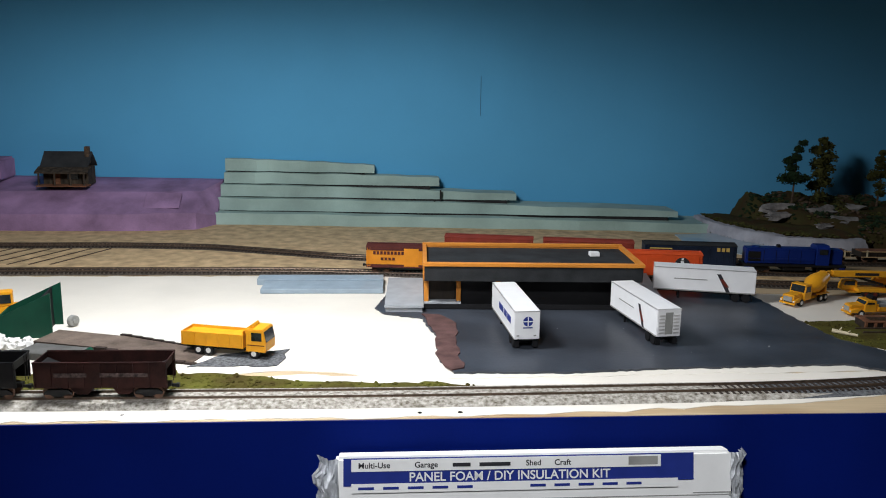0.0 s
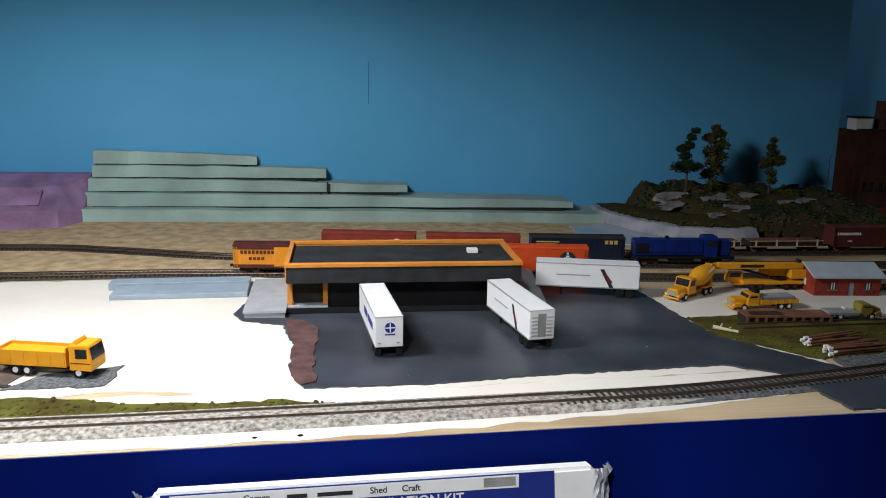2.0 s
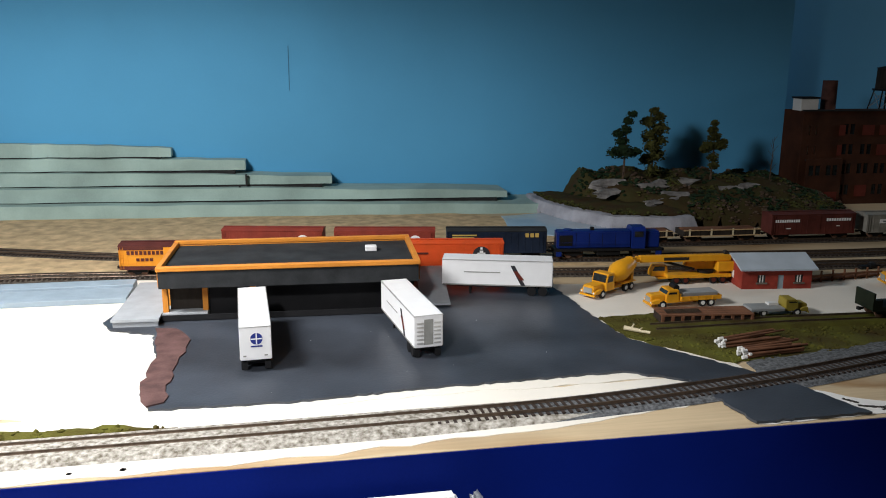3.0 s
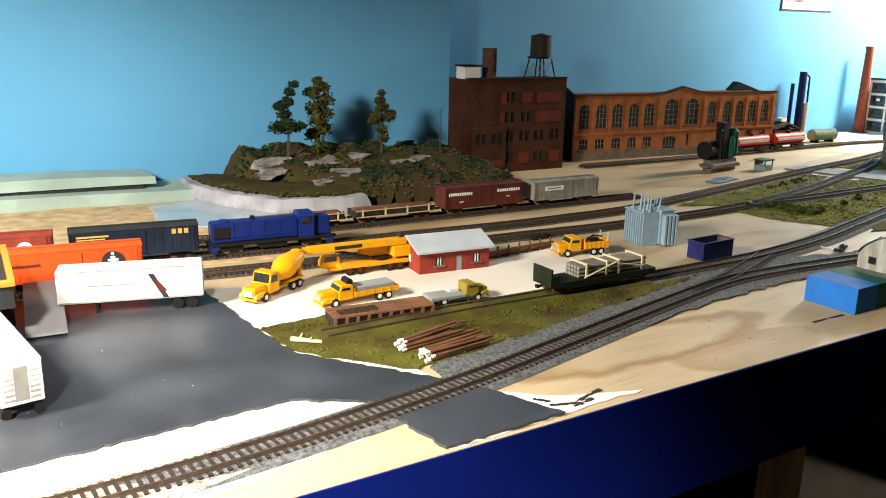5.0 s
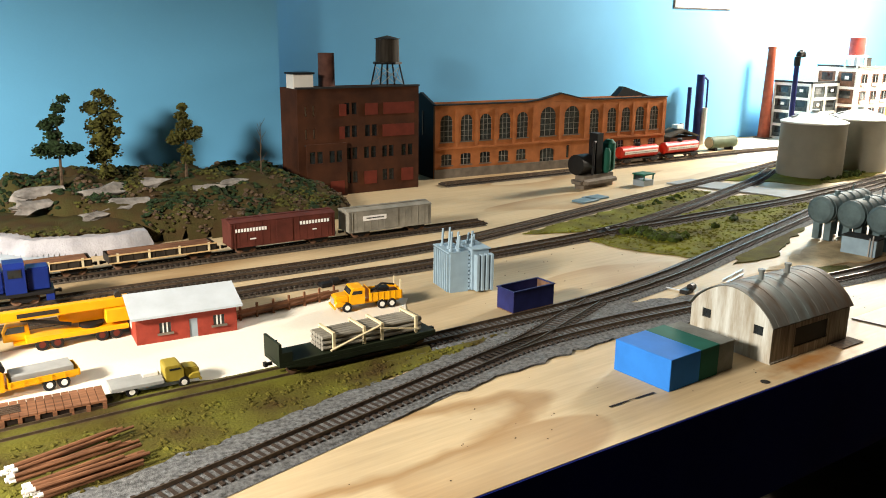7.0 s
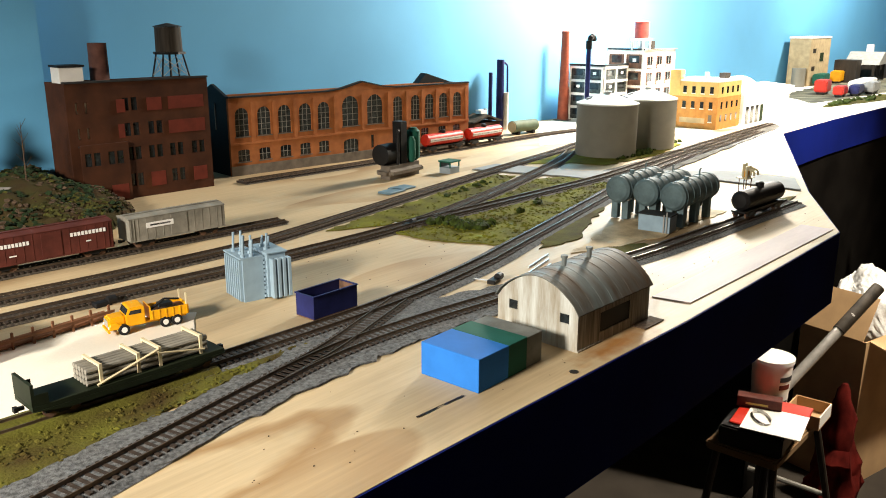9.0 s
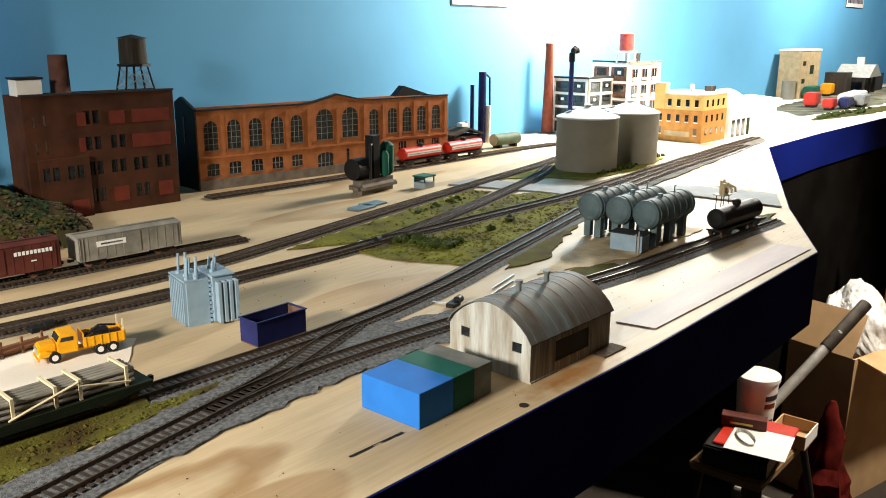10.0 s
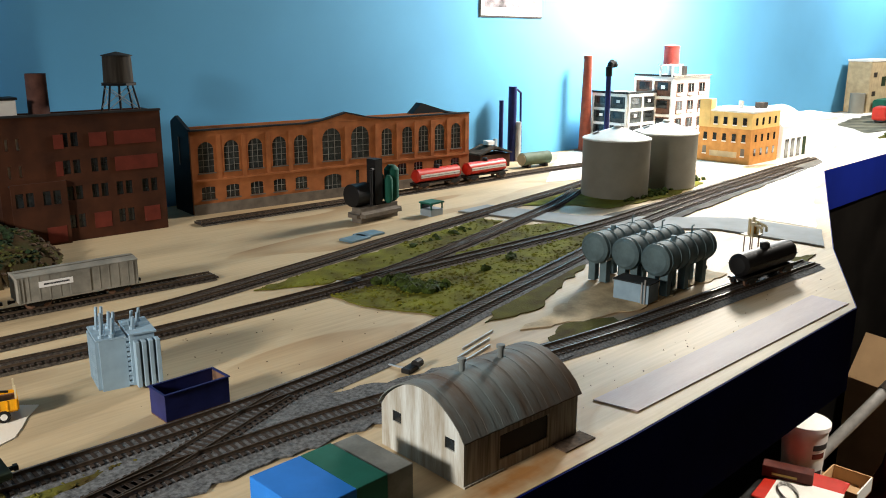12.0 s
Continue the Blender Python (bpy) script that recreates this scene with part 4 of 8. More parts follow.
low = [(x - 0.013, 0.026, x + 0.013, 0.049, 0.003) for x in (0.0284, 0.0745, 0.1223, 0.1688, 0.2145)] + [(x - 0.012, 0.030, x + 0.012, 0.053, 0.003) for x in (0.4514, 0.4934, 0.5468, 0.5935)]
door = (0.264, 0.003, 0.304, 0.047, 0.007)
small = (0.337, 0.022, 0.346, 0.05, 0.0)
part("front_wall", pierced(ml, 0.147, 0.006, holes + low + [door, small]), M["mill_brick"], mill)
# Both end walls are black: their shade is put into the colour.
part("side_wall", Build().prism([(0.0065, 0), (0.085, 0), (0.085, 0.160), (0.060, 0.171), (0.0065, 0.149)], 0, 0.006, "x"), M["black"], mill, "gabled end wall coloured black for shade")
part("drain_pipe", Build().cyl((-0.001, 0.050, 0.085), (-0.001, 0.050, 0.135), 0.0009, n=6), M["mullion"], mill, "thin pale pipe on the end wall")
part("side_wall", Build().prism([(ml - 0.006, 0.147), (ml, 0.147), (ml + 0.002, 0.0), (ml - 0.006, 0.0)], 0.0065, 0.085, "y"), M["black"], mill, "end wall coloured black for shade")
part("back_wall", Build().box(0.006, 0.079, 0, ml - 0.006, 0.085, 0.147), M["mill_brick"], mill)
part("roof", Build().box(0.006, 0.0065, 0.138, ml - 0.006, 0.0785, 0.142), M["roof_dark"], mill, "dark flat roof")
gab = [(0.0, 0.1472), (0.225, 0.1472), (0.262, 0.151), (0.316, 0.163), (0.37, 0.151), (0.407, 0.1472), (ml, 0.1472)]
part("parapet", Build().prism(gab[1:6], 0.0, 0.006, "y"), M["mill_brick"], mill, "low gable parapet")
cop = Build()
for p, q in zip(gab, gab[1:]):
    cop.prism([p, q, (q[0], q[1] + 0.003), (p[0], p[1] + 0.003)], -0.002, 0.008, "y")
part("coping", cop, M["roof_dark"], mill, "dark coping along the roofline")
part("string_course", Build().box(0, -0.002, 0.0585, ml, 0, 0.0625), M["mill_brick"], mill, "projecting brick band")
part("plinth", Build().box(-0.001, -0.002, 0, ml, 0, 0.0185), M["stone"], mill, "grey stone base")
# End gable above the roofline, black in place of its shade.
part("roof_wedge", Build().prism([(0.50, 0.15), (0.60, 0.150), (0.525, 0.172)], 0.03, 0.05, "y"), M["black"], mill, "end gable wedge coloured black for shade")
for i, h in enumerate(holes):
    window(mill, h[0], h[1], h[2], h[3], 0.003, 3, 5, "glass_grey", "mullion", w=0.0008)
for h in low:
    window(mill, h[0], h[1], h[2], h[3], 0.003, 3, 2, "glass_dark", "mullion")
window(mill, *door[:4], 0.003, 4, 2, "glass_grey", "mullion", False)
window(mill, *small[:4], 0.003, 1, 1, "glass_dark", "mullion", False)
for i in range(13):
    x = (0.003, 0.051, 0.099, 0.147, 0.193, 0.245, 0.3165, 0.388, 0.440, 0.486, 0.529, 0.573, 0.624)[i]
    part("pilaster", Build().box(x - 0.004, -0.0018, 0.0625, x + 0.004, 0, 0.138), M["mill_brick"], mill)

# ---- factory ----
fac = thing("factory", "dark red brick four storey factory against the backdrop", "factory building", pose(1.446, 1.775, 0, 0, 0, -2.8))
fl, fh = 0.246, 0.192
pairs = [(0.1035, 0.145, 2), (0.1035, 0.104, 2), (0.1445, 0.104, 2)] + [(x, 0.064, 2) for x in (0.1035, 0.142, 0.180, 0.221)] + [(x, 0.020, 2) for x in (0.1035, 0.180)]
holes = []
for x, z, n2 in pairs:
    for s in (-1, 1):
        holes.append((x + s * 0.0072 - 0.0055, z, x + s * 0.0072 + 0.0055, z + 0.021, 0.0))
tiny = [(x - 0.002, z, x + 0.002, z + 0.017, 0.0) for x in (0.016, 0.031) for z in (0.145, 0.105)]
infill = [(0.129, 0.016, 0.155, 0.040), (0.208, 0.016, 0.234, 0.040), (0.08, 0.143, 0.094, 0.164), (0.132, 0.143, 0.158, 0.164), (0.17, 0.143, 0.236, 0.164), (0.168, 0.102, 0.236, 0.124), (0.08, 0.102, 0.09, 0.124)]
part("front_wall", pierced(fl, fh, 0.006, holes + tiny), M["fac_brick"], fac)
for h in holes:
    window(fac, h[0], h[1], h[2], h[3], 0.003, 2, 2, "glass_dark", "black", False)
for h in tiny:
    part("window", Build().box(h[0], 0.003, h[1], h[2], 0.004, h[3]), M["off_white"], fac, "small pale lit window")
for q in infill:
    part("bricked_window", Build().box(q[0], -0.001, q[1], q[2], 0, q[3]), M["infill"], fac, "red bricked-up window")
# This brick end takes black to paint its shade; the other keeps brick.
part("side_wall", Build().box(fl - 0.006, 0.0065, 0, fl, 0.075, fh), M["black"], fac, "end wall coloured black for shade")
part("side_wall", Build().box(0, 0.0065, 0, 0.006, 0.075, fh), M["fac_brick"], fac)
part("back_wall", Build().box(0.0065, 0.070, 0, fl - 0.0065, 0.075, fh), M["fac_brick"], fac)
part("roof", Build().box(0.0065, 0.0065, fh - 0.006, fl - 0.0065, 0.0695, fh - 0.003), M["roof_dark"], fac, "black flat roof")
part("coping", Build().box(-0.001, -0.002, fh, fl + 0.001, 0.007, fh + 0.003), M["roof_dark"], fac, "dark coping")
annex_at = Matrix.Translation((0.012, -0.0085, 0))
bays = [(x + k * 0.0072 - 0.0055, 0.062, x + k * 0.0072 + 0.0055, 0.083, 0.0) for x in (0.018, 0.056) for k in (-1, 1)]
part("annex_wall", pierced(0.078, 0.096, 0.0042, bays), M["fac_brick"], fac, "two storey brick projection", at=annex_at)
part("annex_side", Build().box(0.0858, -0.0042, 0, 0.09, -0.0004, 0.096), M["fac_brick"], fac)
part("annex_roof", Build().box(0.0118, -0.0042, 0.0925, 0.0856, -0.0004, 0.095), M["roof_dark"], fac)
for h in bays:
    part("window", Build().box(h[0], 0.002, h[1], h[2], 0.003, h[3]), M["glass_dark"], fac, at=annex_at)
part("bricked_window", Build().box(0.044, -0.001, 0.004, 0.072, -0.0001, 0.028), M["infill"], fac, "red bricked-up doorway", at=annex_at)
part("chimney", Build().cyl((0.078, 0.045, fh - 0.004), (0.078, 0.045, 0.252), 0.0152, 0.0146, 22), M["car_brown_stack"], fac, "fat dark brown roof chimney", True)
part("roof_box", Build().box(0.002, 0.018, fh - 0.003, 0.040, 0.05, 0.216).bevel(0.0008, 1), M["off_white"], fac, "white rooftop penthouse")
part("roof_box_lid", Build().box(0.0, 0.016, 0.2163, 0.042, 0.052, 0.2195), M["black"], fac, "black lid")

tower = thing("water_tower", "grey-brown wooden water tank on a steel tower", "water tower", at(1.643, 1.795, fh + 0.0032 - 0.0062) @ Matrix.Diagonal((1.0, 1.0, 1.07, 1.0)))
part("tank", Build().lathe((0, 0, 0.0438), [(0.0222, 0), (0.0224, 0.002), (0.0214, 0.038)], 28), M["tank_wood"], tower, "staved grey-brown tank", True)
part("tank_roof", Build().lathe((0, 0, 0.0821), [(0.0238, 0), (0.0238, 0.001), (0.001, 0.006)], 24), M["roof_dark"], tower, "conical dark roof")
part("platform", Build().lathe((0, 0, 0.040), [(0.0275, 0), (0.0275, 0.0036)], 8), M["black"], tower)
for a in range(4):
    c, s = math.cos(a * math.pi / 2 + 0.6), math.sin(a * math.pi / 2 + 0.6)
    c2, s2 = math.cos((a + 1) * math.pi / 2 + 0.6), math.sin((a + 1) * math.pi / 2 + 0.6)
    part("leg", Build().cyl((0.0345 * c, 0.0345 * s, 0), (0.024 * c, 0.024 * s, 0.040), 0.0015, n=6), M["black"], tower)
    part("brace", Build().cyl((0.033 * c, 0.033 * s, 0.006), (0.025 * c2, 0.025 * s2, 0.036), 0.0006, n=5).cyl((0.033 * c2, 0.033 * s2, 0.006), (0.025 * c, 0.025 * s, 0.036), 0.0006, n=5), M["steel"], tower, "thin pale cross brace")
part("riser_pipe", Build().cyl((0, 0, 0), (0, 0, 0.040), 0.002, n=8), M["black"], tower)
# ---- warehouse ----
wh = thing("warehouse", "orange trimmed truck warehouse with a dark flat roof", "warehouse", pose(0.266, 1.180, 0, 0, 0, -2.6))
W, D, H0, H1 = 0.293, 0.132, 0.045, 0.070
part("back_wall", Build().box(0, D - 0.004, 0.012, W, D, H1 - 0.004), M["orange_trim"], wh)
part("side_wall", Build().box(W - 0.004, 0.05, 0.012, W, D - 0.0045, H0), M["brown_panel"], wh)
part("side_wall", Build().box(0, 0.045, 0.012, 0.004, D - 0.0045, H0), M["orange_trim"], wh)
part("roof_deck", Build().box(0.004, 0.0045, H1 - 0.008, W - 0.004, D - 0.0045, H1 - 0.005), M["roof_dark"], wh, "charcoal flat roof deck")
part("front_panel", Build().box(0.0, 0.0, H0, W, 0.004, H1 - 0.0055), M["roof_dark"], wh, "near-black front fascia panel")
part("front_trim", Build().box(-0.002, -0.002, H1 - 0.005, W + 0.002, 0.0062, H1).bevel(0.0006, 1), M["orange_trim"], wh, "orange parapet trim")
part("back_trim", Build().box(-0.002, D - 0.0045, H1 - 0.0035, W + 0.002, D + 0.002, H1 + 0.0015).bevel(0.0006, 1), M["orange_trim"], wh, "orange parapet trim")
for x in (-0.002, W - 0.0035):
    part("side_trim", Build().prism([(0.0066, H0), (D - 0.005, H0), (D - 0.005, H1), (0.0066, H1 - 0.0003)], x, x + 0.0055, "x"), M["orange_trim"], wh, "orange side parapet")
# Ceiling and inner panels are black to hold the interior shade in their colour.
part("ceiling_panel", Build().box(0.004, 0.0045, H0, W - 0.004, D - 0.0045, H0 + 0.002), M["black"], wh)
for x in (0.0, 0.044, 0.098):
    part("column", Build().box(x, 0.022 if x else 0.018, 0.0121, x + 0.006, 0.028 if x else 0.024, H0 - 0.0002), M["orange_trim"], wh, "orange corner column")
part("bay_wall", Build().box(0.0065, 0.03, 0.0121, 0.0435, 0.033, H0 - 0.0002), M["brown_panel"], wh, "dark bay wall panel")
# Black panel near the front replaces the deep shade of the interior.
part("interior_shade", Build().box(0.0505, 0.029, 0.0043, W - 0.0045, 0.032, H0 - 0.0002), M["black"], wh, "black panel painting the dark interior")
part("dock_floor", Build().box(0.0, 0.012, 0.0042, 0.050, D, 0.012), M["dock_grey"], wh, "grey raised dock floor")
part("dock_shade", Build().box(0.0502, 0.033, 0.0042, W - 0.0045, D - 0.0045, 0.012), M["black"], wh)
# Dock face is black in place of the shade beneath the eave.
part("dock_face", Build().box(0.0, 0.0095, 0.0042, W - 0.004, 0.0118, 0.0105), M["black"], wh, "dock face coloured black for shade")
part("roof_hatch", Build().box(0.235, 0.07, H1 - 0.0049, 0.249, 0.082, H1 + 0.001).bevel(0.0006, 1), M["white"], wh, "small white roof hatch")
dock = thing("dock", "grey concrete-coloured loading dock beside the warehouse", "loading dock", pose(0.213, 1.176, 0, 0, 0, -2.6))
part("deck", Build().box(0, 0, 0.0095, 0.052, 0.158, 0.0125), M["dock_grey"], dock)
part("front_face", Build().box(0.0015, 0.002, 0.0012, 0.0505, 0.005, 0.0093), M["dock_grey"], dock)
part("base", Build().box(0.003, 0.0055, 0.0012, 0.049, 0.156, 0.0093), M["black"], dock)
ramp = thing("dock_ramp", "grey sloping dock plate at the warehouse end", "dock ramp", pose(0.566, 1.195, 0.0, 0, 0, -6))
part("plate", Build().prism([(0.0, 0.0055), (0.135, 0.018), (0.135, 0.0205), (0.0, 0.008)], 0, 0.036, "x"), M["dock_grey"], ramp)
part("support", Build().prism([(0.003, 0.0042), (0.132, 0.0042), (0.132, 0.0175), (0.003, 0.0053)], 0.003, 0.033, "x"), M["black"], ramp)
plat = thing("loading_platform", "low blue-grey platform slab on the pale ground", "platform", pose(0.035, 1.283, 0, 0, 0, -0.5))
part("deck", Build().box(0, 0, 0.0012, 0.177, 0.05, 0.008).bevel(0.0006, 1), M["slab_blue"], plat)
part("upper_deck", Build().box(-0.012, 0.0505, 0.0012, 0.177, 0.078, 0.011).bevel(0.0006, 1), M["slab_blue"], plat, "slightly higher blue-grey slab")


# ---- truck trailers ----
def trailer(m, label, logo, doors):
    t = thing("truck_trailer", label, "trailer", m, "white truck trailers on the lot")
    L, Wd, z0, z1 = 0.140, 0.030, 0.0125, 0.0465
    part("box", Build().box(-L / 2, -Wd / 2, z0, L / 2, Wd / 2, z1).bevel(0.0007, 2), M["white"], t)
    part("roof_rail", Build().box(-L / 2, -Wd / 2 - 0.0003, z1 - 0.0015, L / 2, Wd / 2 + 0.0003, z1 - 0.0003), M["steel"], t)
    part("bottom_rail", Build().box(-L / 2 + 0.001, -Wd / 2 - 0.0003, z0 + 0.0002, L / 2 - 0.001, Wd / 2 + 0.0003, z0 + 0.0018), M["mullion"], t)
    part("chassis", Build().box(-L / 2 + 0.004, -0.008, 0.0095, L / 2 - 0.006, 0.008, z0 - 0.0001), M["black"], t)
    for x in (-0.058, -0.044):
        ax = part("axle", Build().cyl((x, -0.012, 0.0060), (x, 0.012, 0.0060), 0.0012, n=6), M["black"], t)
        for s in (-1, 1):
            part("wheel", Build().cyl((x, s * 0.0088, 0.0060), (x, s * 0.0142, 0.0060), 0.0058, n=16), M["black"], ax)
    for s in (-1, 1):
        part("landing_leg", Build().box(0.033, s * 0.009 - 0.001, 0.0001, 0.0355, s * 0.009 + 0.001, 0.0095), M["black"], t)
        part("mud_flap", Build().box(-0.0665, s * 0.011 - 0.003, 0.002, -0.066, s * 0.011 + 0.003, 0.0094), M["black"], t)
    e = -L / 2
    if logo == "cross":
        part("emblem", Build().cyl((e - 0.0004, -0.001, 0.034), (e - 0.0001, -0.001, 0.034), 0.0058, n=24), M["print_blue"], t, "round blue emblem")
        part("emblem_cross", Build().box(e - 0.0006, -0.0016, 0.0285, e - 0.00045, -0.0004, 0.0395).box(e - 0.0006, -0.0065, 0.0334, e - 0.00045, 0.0045, 0.0346), M["white"], t)
        part("lettering_bar", Build().box(e - 0.0004, -0.0065, 0.0258, e - 0.0001, 0.0045, 0.0272), M["print_blue"], t)
        for i, (x0, x1) in enumerate(((-0.05, -0.03), (-0.026, -0.012), (-0.006, 0.02))):
            part("lettering_bar", Build().box(x0, Wd / 2 + 0.0001, 0.026, x1, Wd / 2 + 0.0004, 0.034), M["print_blue"], t)
        for y in (-0.011, 0.009):
            part("door_latch", Build().box(e - 0.0006, y, 0.0165, e - 0.0001, y + 0.003, 0.0178), M["mullion"], t)
    else:
        for i in range(6):
            z = 0.0165 + i * 0.0042
            for y in (-0.0125, 0.0055):
                part("door_hinge", Build().box(e - 0.0009, y, z, e - 0.0001, y + 0.007, z + 0.0016), M["steel"], t)
        part("door_panel", Build().box(e - 0.0003, -0.0048, 0.0155, e - 0.0001, 0.0048, 0.042), M["mullion"], t)
        for s in (-1, 1):
            y0, y1 = (s * (Wd / 2 + 0.0001), s * (Wd / 2 + 0.0004))
            for p, q, mt in (((-0.036, 0.0135), (-0.022, 0.0395), "print_black"), ((-0.0345, 0.021), (-0.0255, 0.0325), "infill")):
                w = 0.0055
                part("stripe", Build().prism([p, (p[0] + w, p[1]), (q[0] + w, q[1]), q], y0 if mt == "print_black" else y0 + s * 0.0003, y1 if mt == "print_black" else y1 + s * 0.0003, "y"), M[mt], t, "diagonal black and red stripe" if mt == "print_black" else "")
            part("lettering_bar", Build().box(-0.004, min(y0, y1), 0.0295, 0.042, max(y0, y1), 0.0308), M["mullion"], t)
    return t


trailer(at(0.3725, 1.085, 0.0032, 93), "white highway trailer with a round blue emblem at the dock", "cross", True)
trailer(at(0.537, 1.091, 0.0032, 97), "white highway trailer with silver door hinges at the dock", "stripe", True)
trailer(at(0.6735, 1.244, 0.0032, 164.3), "white highway trailer with a diagonal stripe parked alone", "stripe", True)

# ---- rolling stock ----
WHEEL = Build().cyl((0, -0.0014, 0), (0, 0.0014, 0), 0.0053, n=16).cyl((0, -0.0019, 0), (0, -0.0014, 0), 0.0060, n=16).mesh("wheel")
WHEEL.materials.append(M["rust"])
SIDEFRAME = Build().prism([(-0.013, 0.0055), (-0.009, 0.0085), (0.009, 0.0085), (0.013, 0.0055), (0.013, 0.0035), (0.007, 0.0035), (0.004, 0.0015), (-0.004, 0.0015), (-0.007, 0.0035), (-0.013, 0.0035)], -0.001, 0.001, "y").mesh("side_frame")
SIDEFRAME.materials.append(M["black"])


def bogie(parent, x):
    t = part("truck", Build().box(x - 0.002, -0.010, 0.004, x + 0.002, 0.010, 0.0085), M["black"], parent)
    for s in (-1, 1):
        part("side_frame", SIDEFRAME, None, t, at=at(x, s * 0.0112, 0.0005))
        for k in (-0.0085, 0.0085):
            part("wheel", WHEEL, None, t, at=pose(x + k, s * 0.0082, 0.0053, 0, 0, 180 if s > 0 else 0))
    return t


def on_line(pts, x):
    """The pose of a vehicle that stands on a track at x, turned along it."""
    line = smooth_line(pts, 0.01)
    i = min(range(len(line)), key=lambda k: abs(line[k].x - x))
    d = line[min(i + 5, len(line) - 1)] - line[max(i - 5, 0)]
    return Matrix.Translation((x, line[i].y, RAIL_TOP)) @ Matrix.Rotation(math.atan2(d.y, d.x), 4, "Z")


def couplers(parent, half):
    for s in (-1, 1):
        part("coupler", Build().box(min(s * half, s * (half + 0.007)), -0.0012, 0.0072, max(s * half, s * (half + 0.007)), 0.0012, 0.0098).box(s * (half + 0.006) - 0.0015, -0.0022, 0.0068, s * (half + 0.006) + 0.0015, 0.0022, 0.0104), M["black"], parent)


def ladder(parent, x, y, z0, z1, mt):
    b = Build()
    for dx in (-0.002, 0.002):
        b.box(x + dx - 0.0002, y - 0.0006, z0, x + dx + 0.0002, y, z1)
    k = int((z1 - z0) / 0.0036)
    for i in range(k):
        z = z0 + 0.002 + i * 0.0036
        b.box(x - 0.002, y - 0.0006, z, x + 0.002, y - 0.0002, z + 0.0004)
    part("ladder", b, mt, parent)


def bars(x0, z0, x1, z1, mt, count):
    """A line of print as a row of plain bars."""
    w = (x1 - x0) / count
    return [(x0 + k * w, z0, x0 + (k + 0.7) * w, z1, mt) for k in range(count)]


def boxcar(m, L, body, roof, label, marks, h=0.044, lower=None, group="freight cars"):
    c = thing("boxcar", label, "boxcar", m, group)
    w, z0 = 0.0335, 0.0092
    part("body", Build().box(-L / 2, -w / 2, z0, L / 2, w / 2, h - 0.003).bevel(0.0004, 1), body, c)
    part("roof", Build().prism([(-w / 2 - 0.0006, h - 0.003), (w / 2 + 0.0006, h - 0.003), (w / 2 + 0.0006, h - 0.0022), (0.006, h), (-0.006, h), (-w / 2 - 0.0006, h - 0.0022)], -L / 2 - 0.0005, L / 2 + 0.0005, "x"), roof, c)
    part("running_board", Build().box(-L / 2, -0.003, h + 0.0004, L / 2, 0.003, h + 0.0011), roof, c)
    rib = Build()
    k = int(L / 0.0105)
    for i in range(k + 1):
        x = -L / 2 + 0.001 + i * (L - 0.002) / k
        if abs(x) > 0.013:
            for s in (-1, 1):
                rib.box(x - 0.0004, min(s * w / 2, s * (w / 2 + 0.0004)), z0 + 0.001, x + 0.0004, max(s * w / 2, s * (w / 2 + 0.0004)), h - 0.0035)
    tagged(part("ribs", rib, body, c), kind="stuff")
    for s in (-1, 1):
        part("door", Build().box(-0.0115, min(s * w / 2, s * (w / 2 + 0.0009)), z0 + 0.0015, 0.0115, max(s * w / 2, s * (w / 2 + 0.0009)), h - 0.0045), body, c)
        part("side_sill", Build().box(-L / 2, min(s * w / 2, s * (w / 2 + 0.0005)), z0 - 0.0008, L / 2, max(s * w / 2, s * (w / 2 + 0.0005)), z0 + 0.0009), lower or body, c)
        y = s * (w / 2 + 0.0006)
        for (x0, zz0, x1, zz1, mt) in marks:
            part("lettering_bar", Build().box(x0, min(y, y + s * 0.0004), zz0, x1, max(y, y + s * 0.0004), zz1), M[mt], c)
    ladder(c, -L / 2 + 0.004, -w / 2 - 0.0005, z0, h - 0.004, body)
    ladder(c, L / 2 - 0.004, -w / 2 - 0.0005, z0, h - 0.004, body)
    part("underframe", Build().box(-L / 2 + 0.003, -0.004, 0.0075, L / 2 - 0.003, 0.004, z0 - 0.0001), M["black"], c)
    bogie(c, -L / 2 + 0.022)
    bogie(c, L / 2 - 0.022)
    couplers(c, L / 2)
    return c


M["car_red"] = mat("oxide_red_car", (0.26, 0.045, 0.028), 0.6, vary=0.15, scale=40)
M["car_blue"] = mat("dark_blue_car", (0.014, 0.022, 0.042), 0.5, vary=0.2, scale=40)
M["car_brown"] = mat("tuscan_brown_car", (0.10, 0.026, 0.020), 0.6, vary=0.2, scale=40)
M["car_grey"] = mat("weathered_grey_car", (0.24, 0.23, 0.20), 0.7, vary=0.2, scale=40)
M["loco_blue"] = mat("deep_blue_loco", (0.008, 0.024, 0.17), 0.4, vary=0.1, scale=40)
M["gold"] = mat("gold_lettering", (0.55, 0.38, 0.10), 0.5, vary=0.05)
M["car_orange"] = mat("bright_orange_car", (0.66, 0.085, 0.018), 0.5, vary=0.08, scale=40)
M["hopper_brown"] = mat("hopper_red_brown", (0.030, 0.009, 0.007), 0.7, vary=0.3, scale=50)
M["faded_print"] = mat("faded_grey_lettering", (0.085, 0.06, 0.055), 0.8, vary=0.4, scale=300)
M["dark_green"] = mat("flatcar_dark_green", (0.012, 0.018, 0.009), 0.6, vary=0.2, scale=60)
M["car_yellow"] = mat("yellow_orange_side", (0.70, 0.27, 0.02), 0.5, vary=0.06, scale=50)

FRONT = 0.965
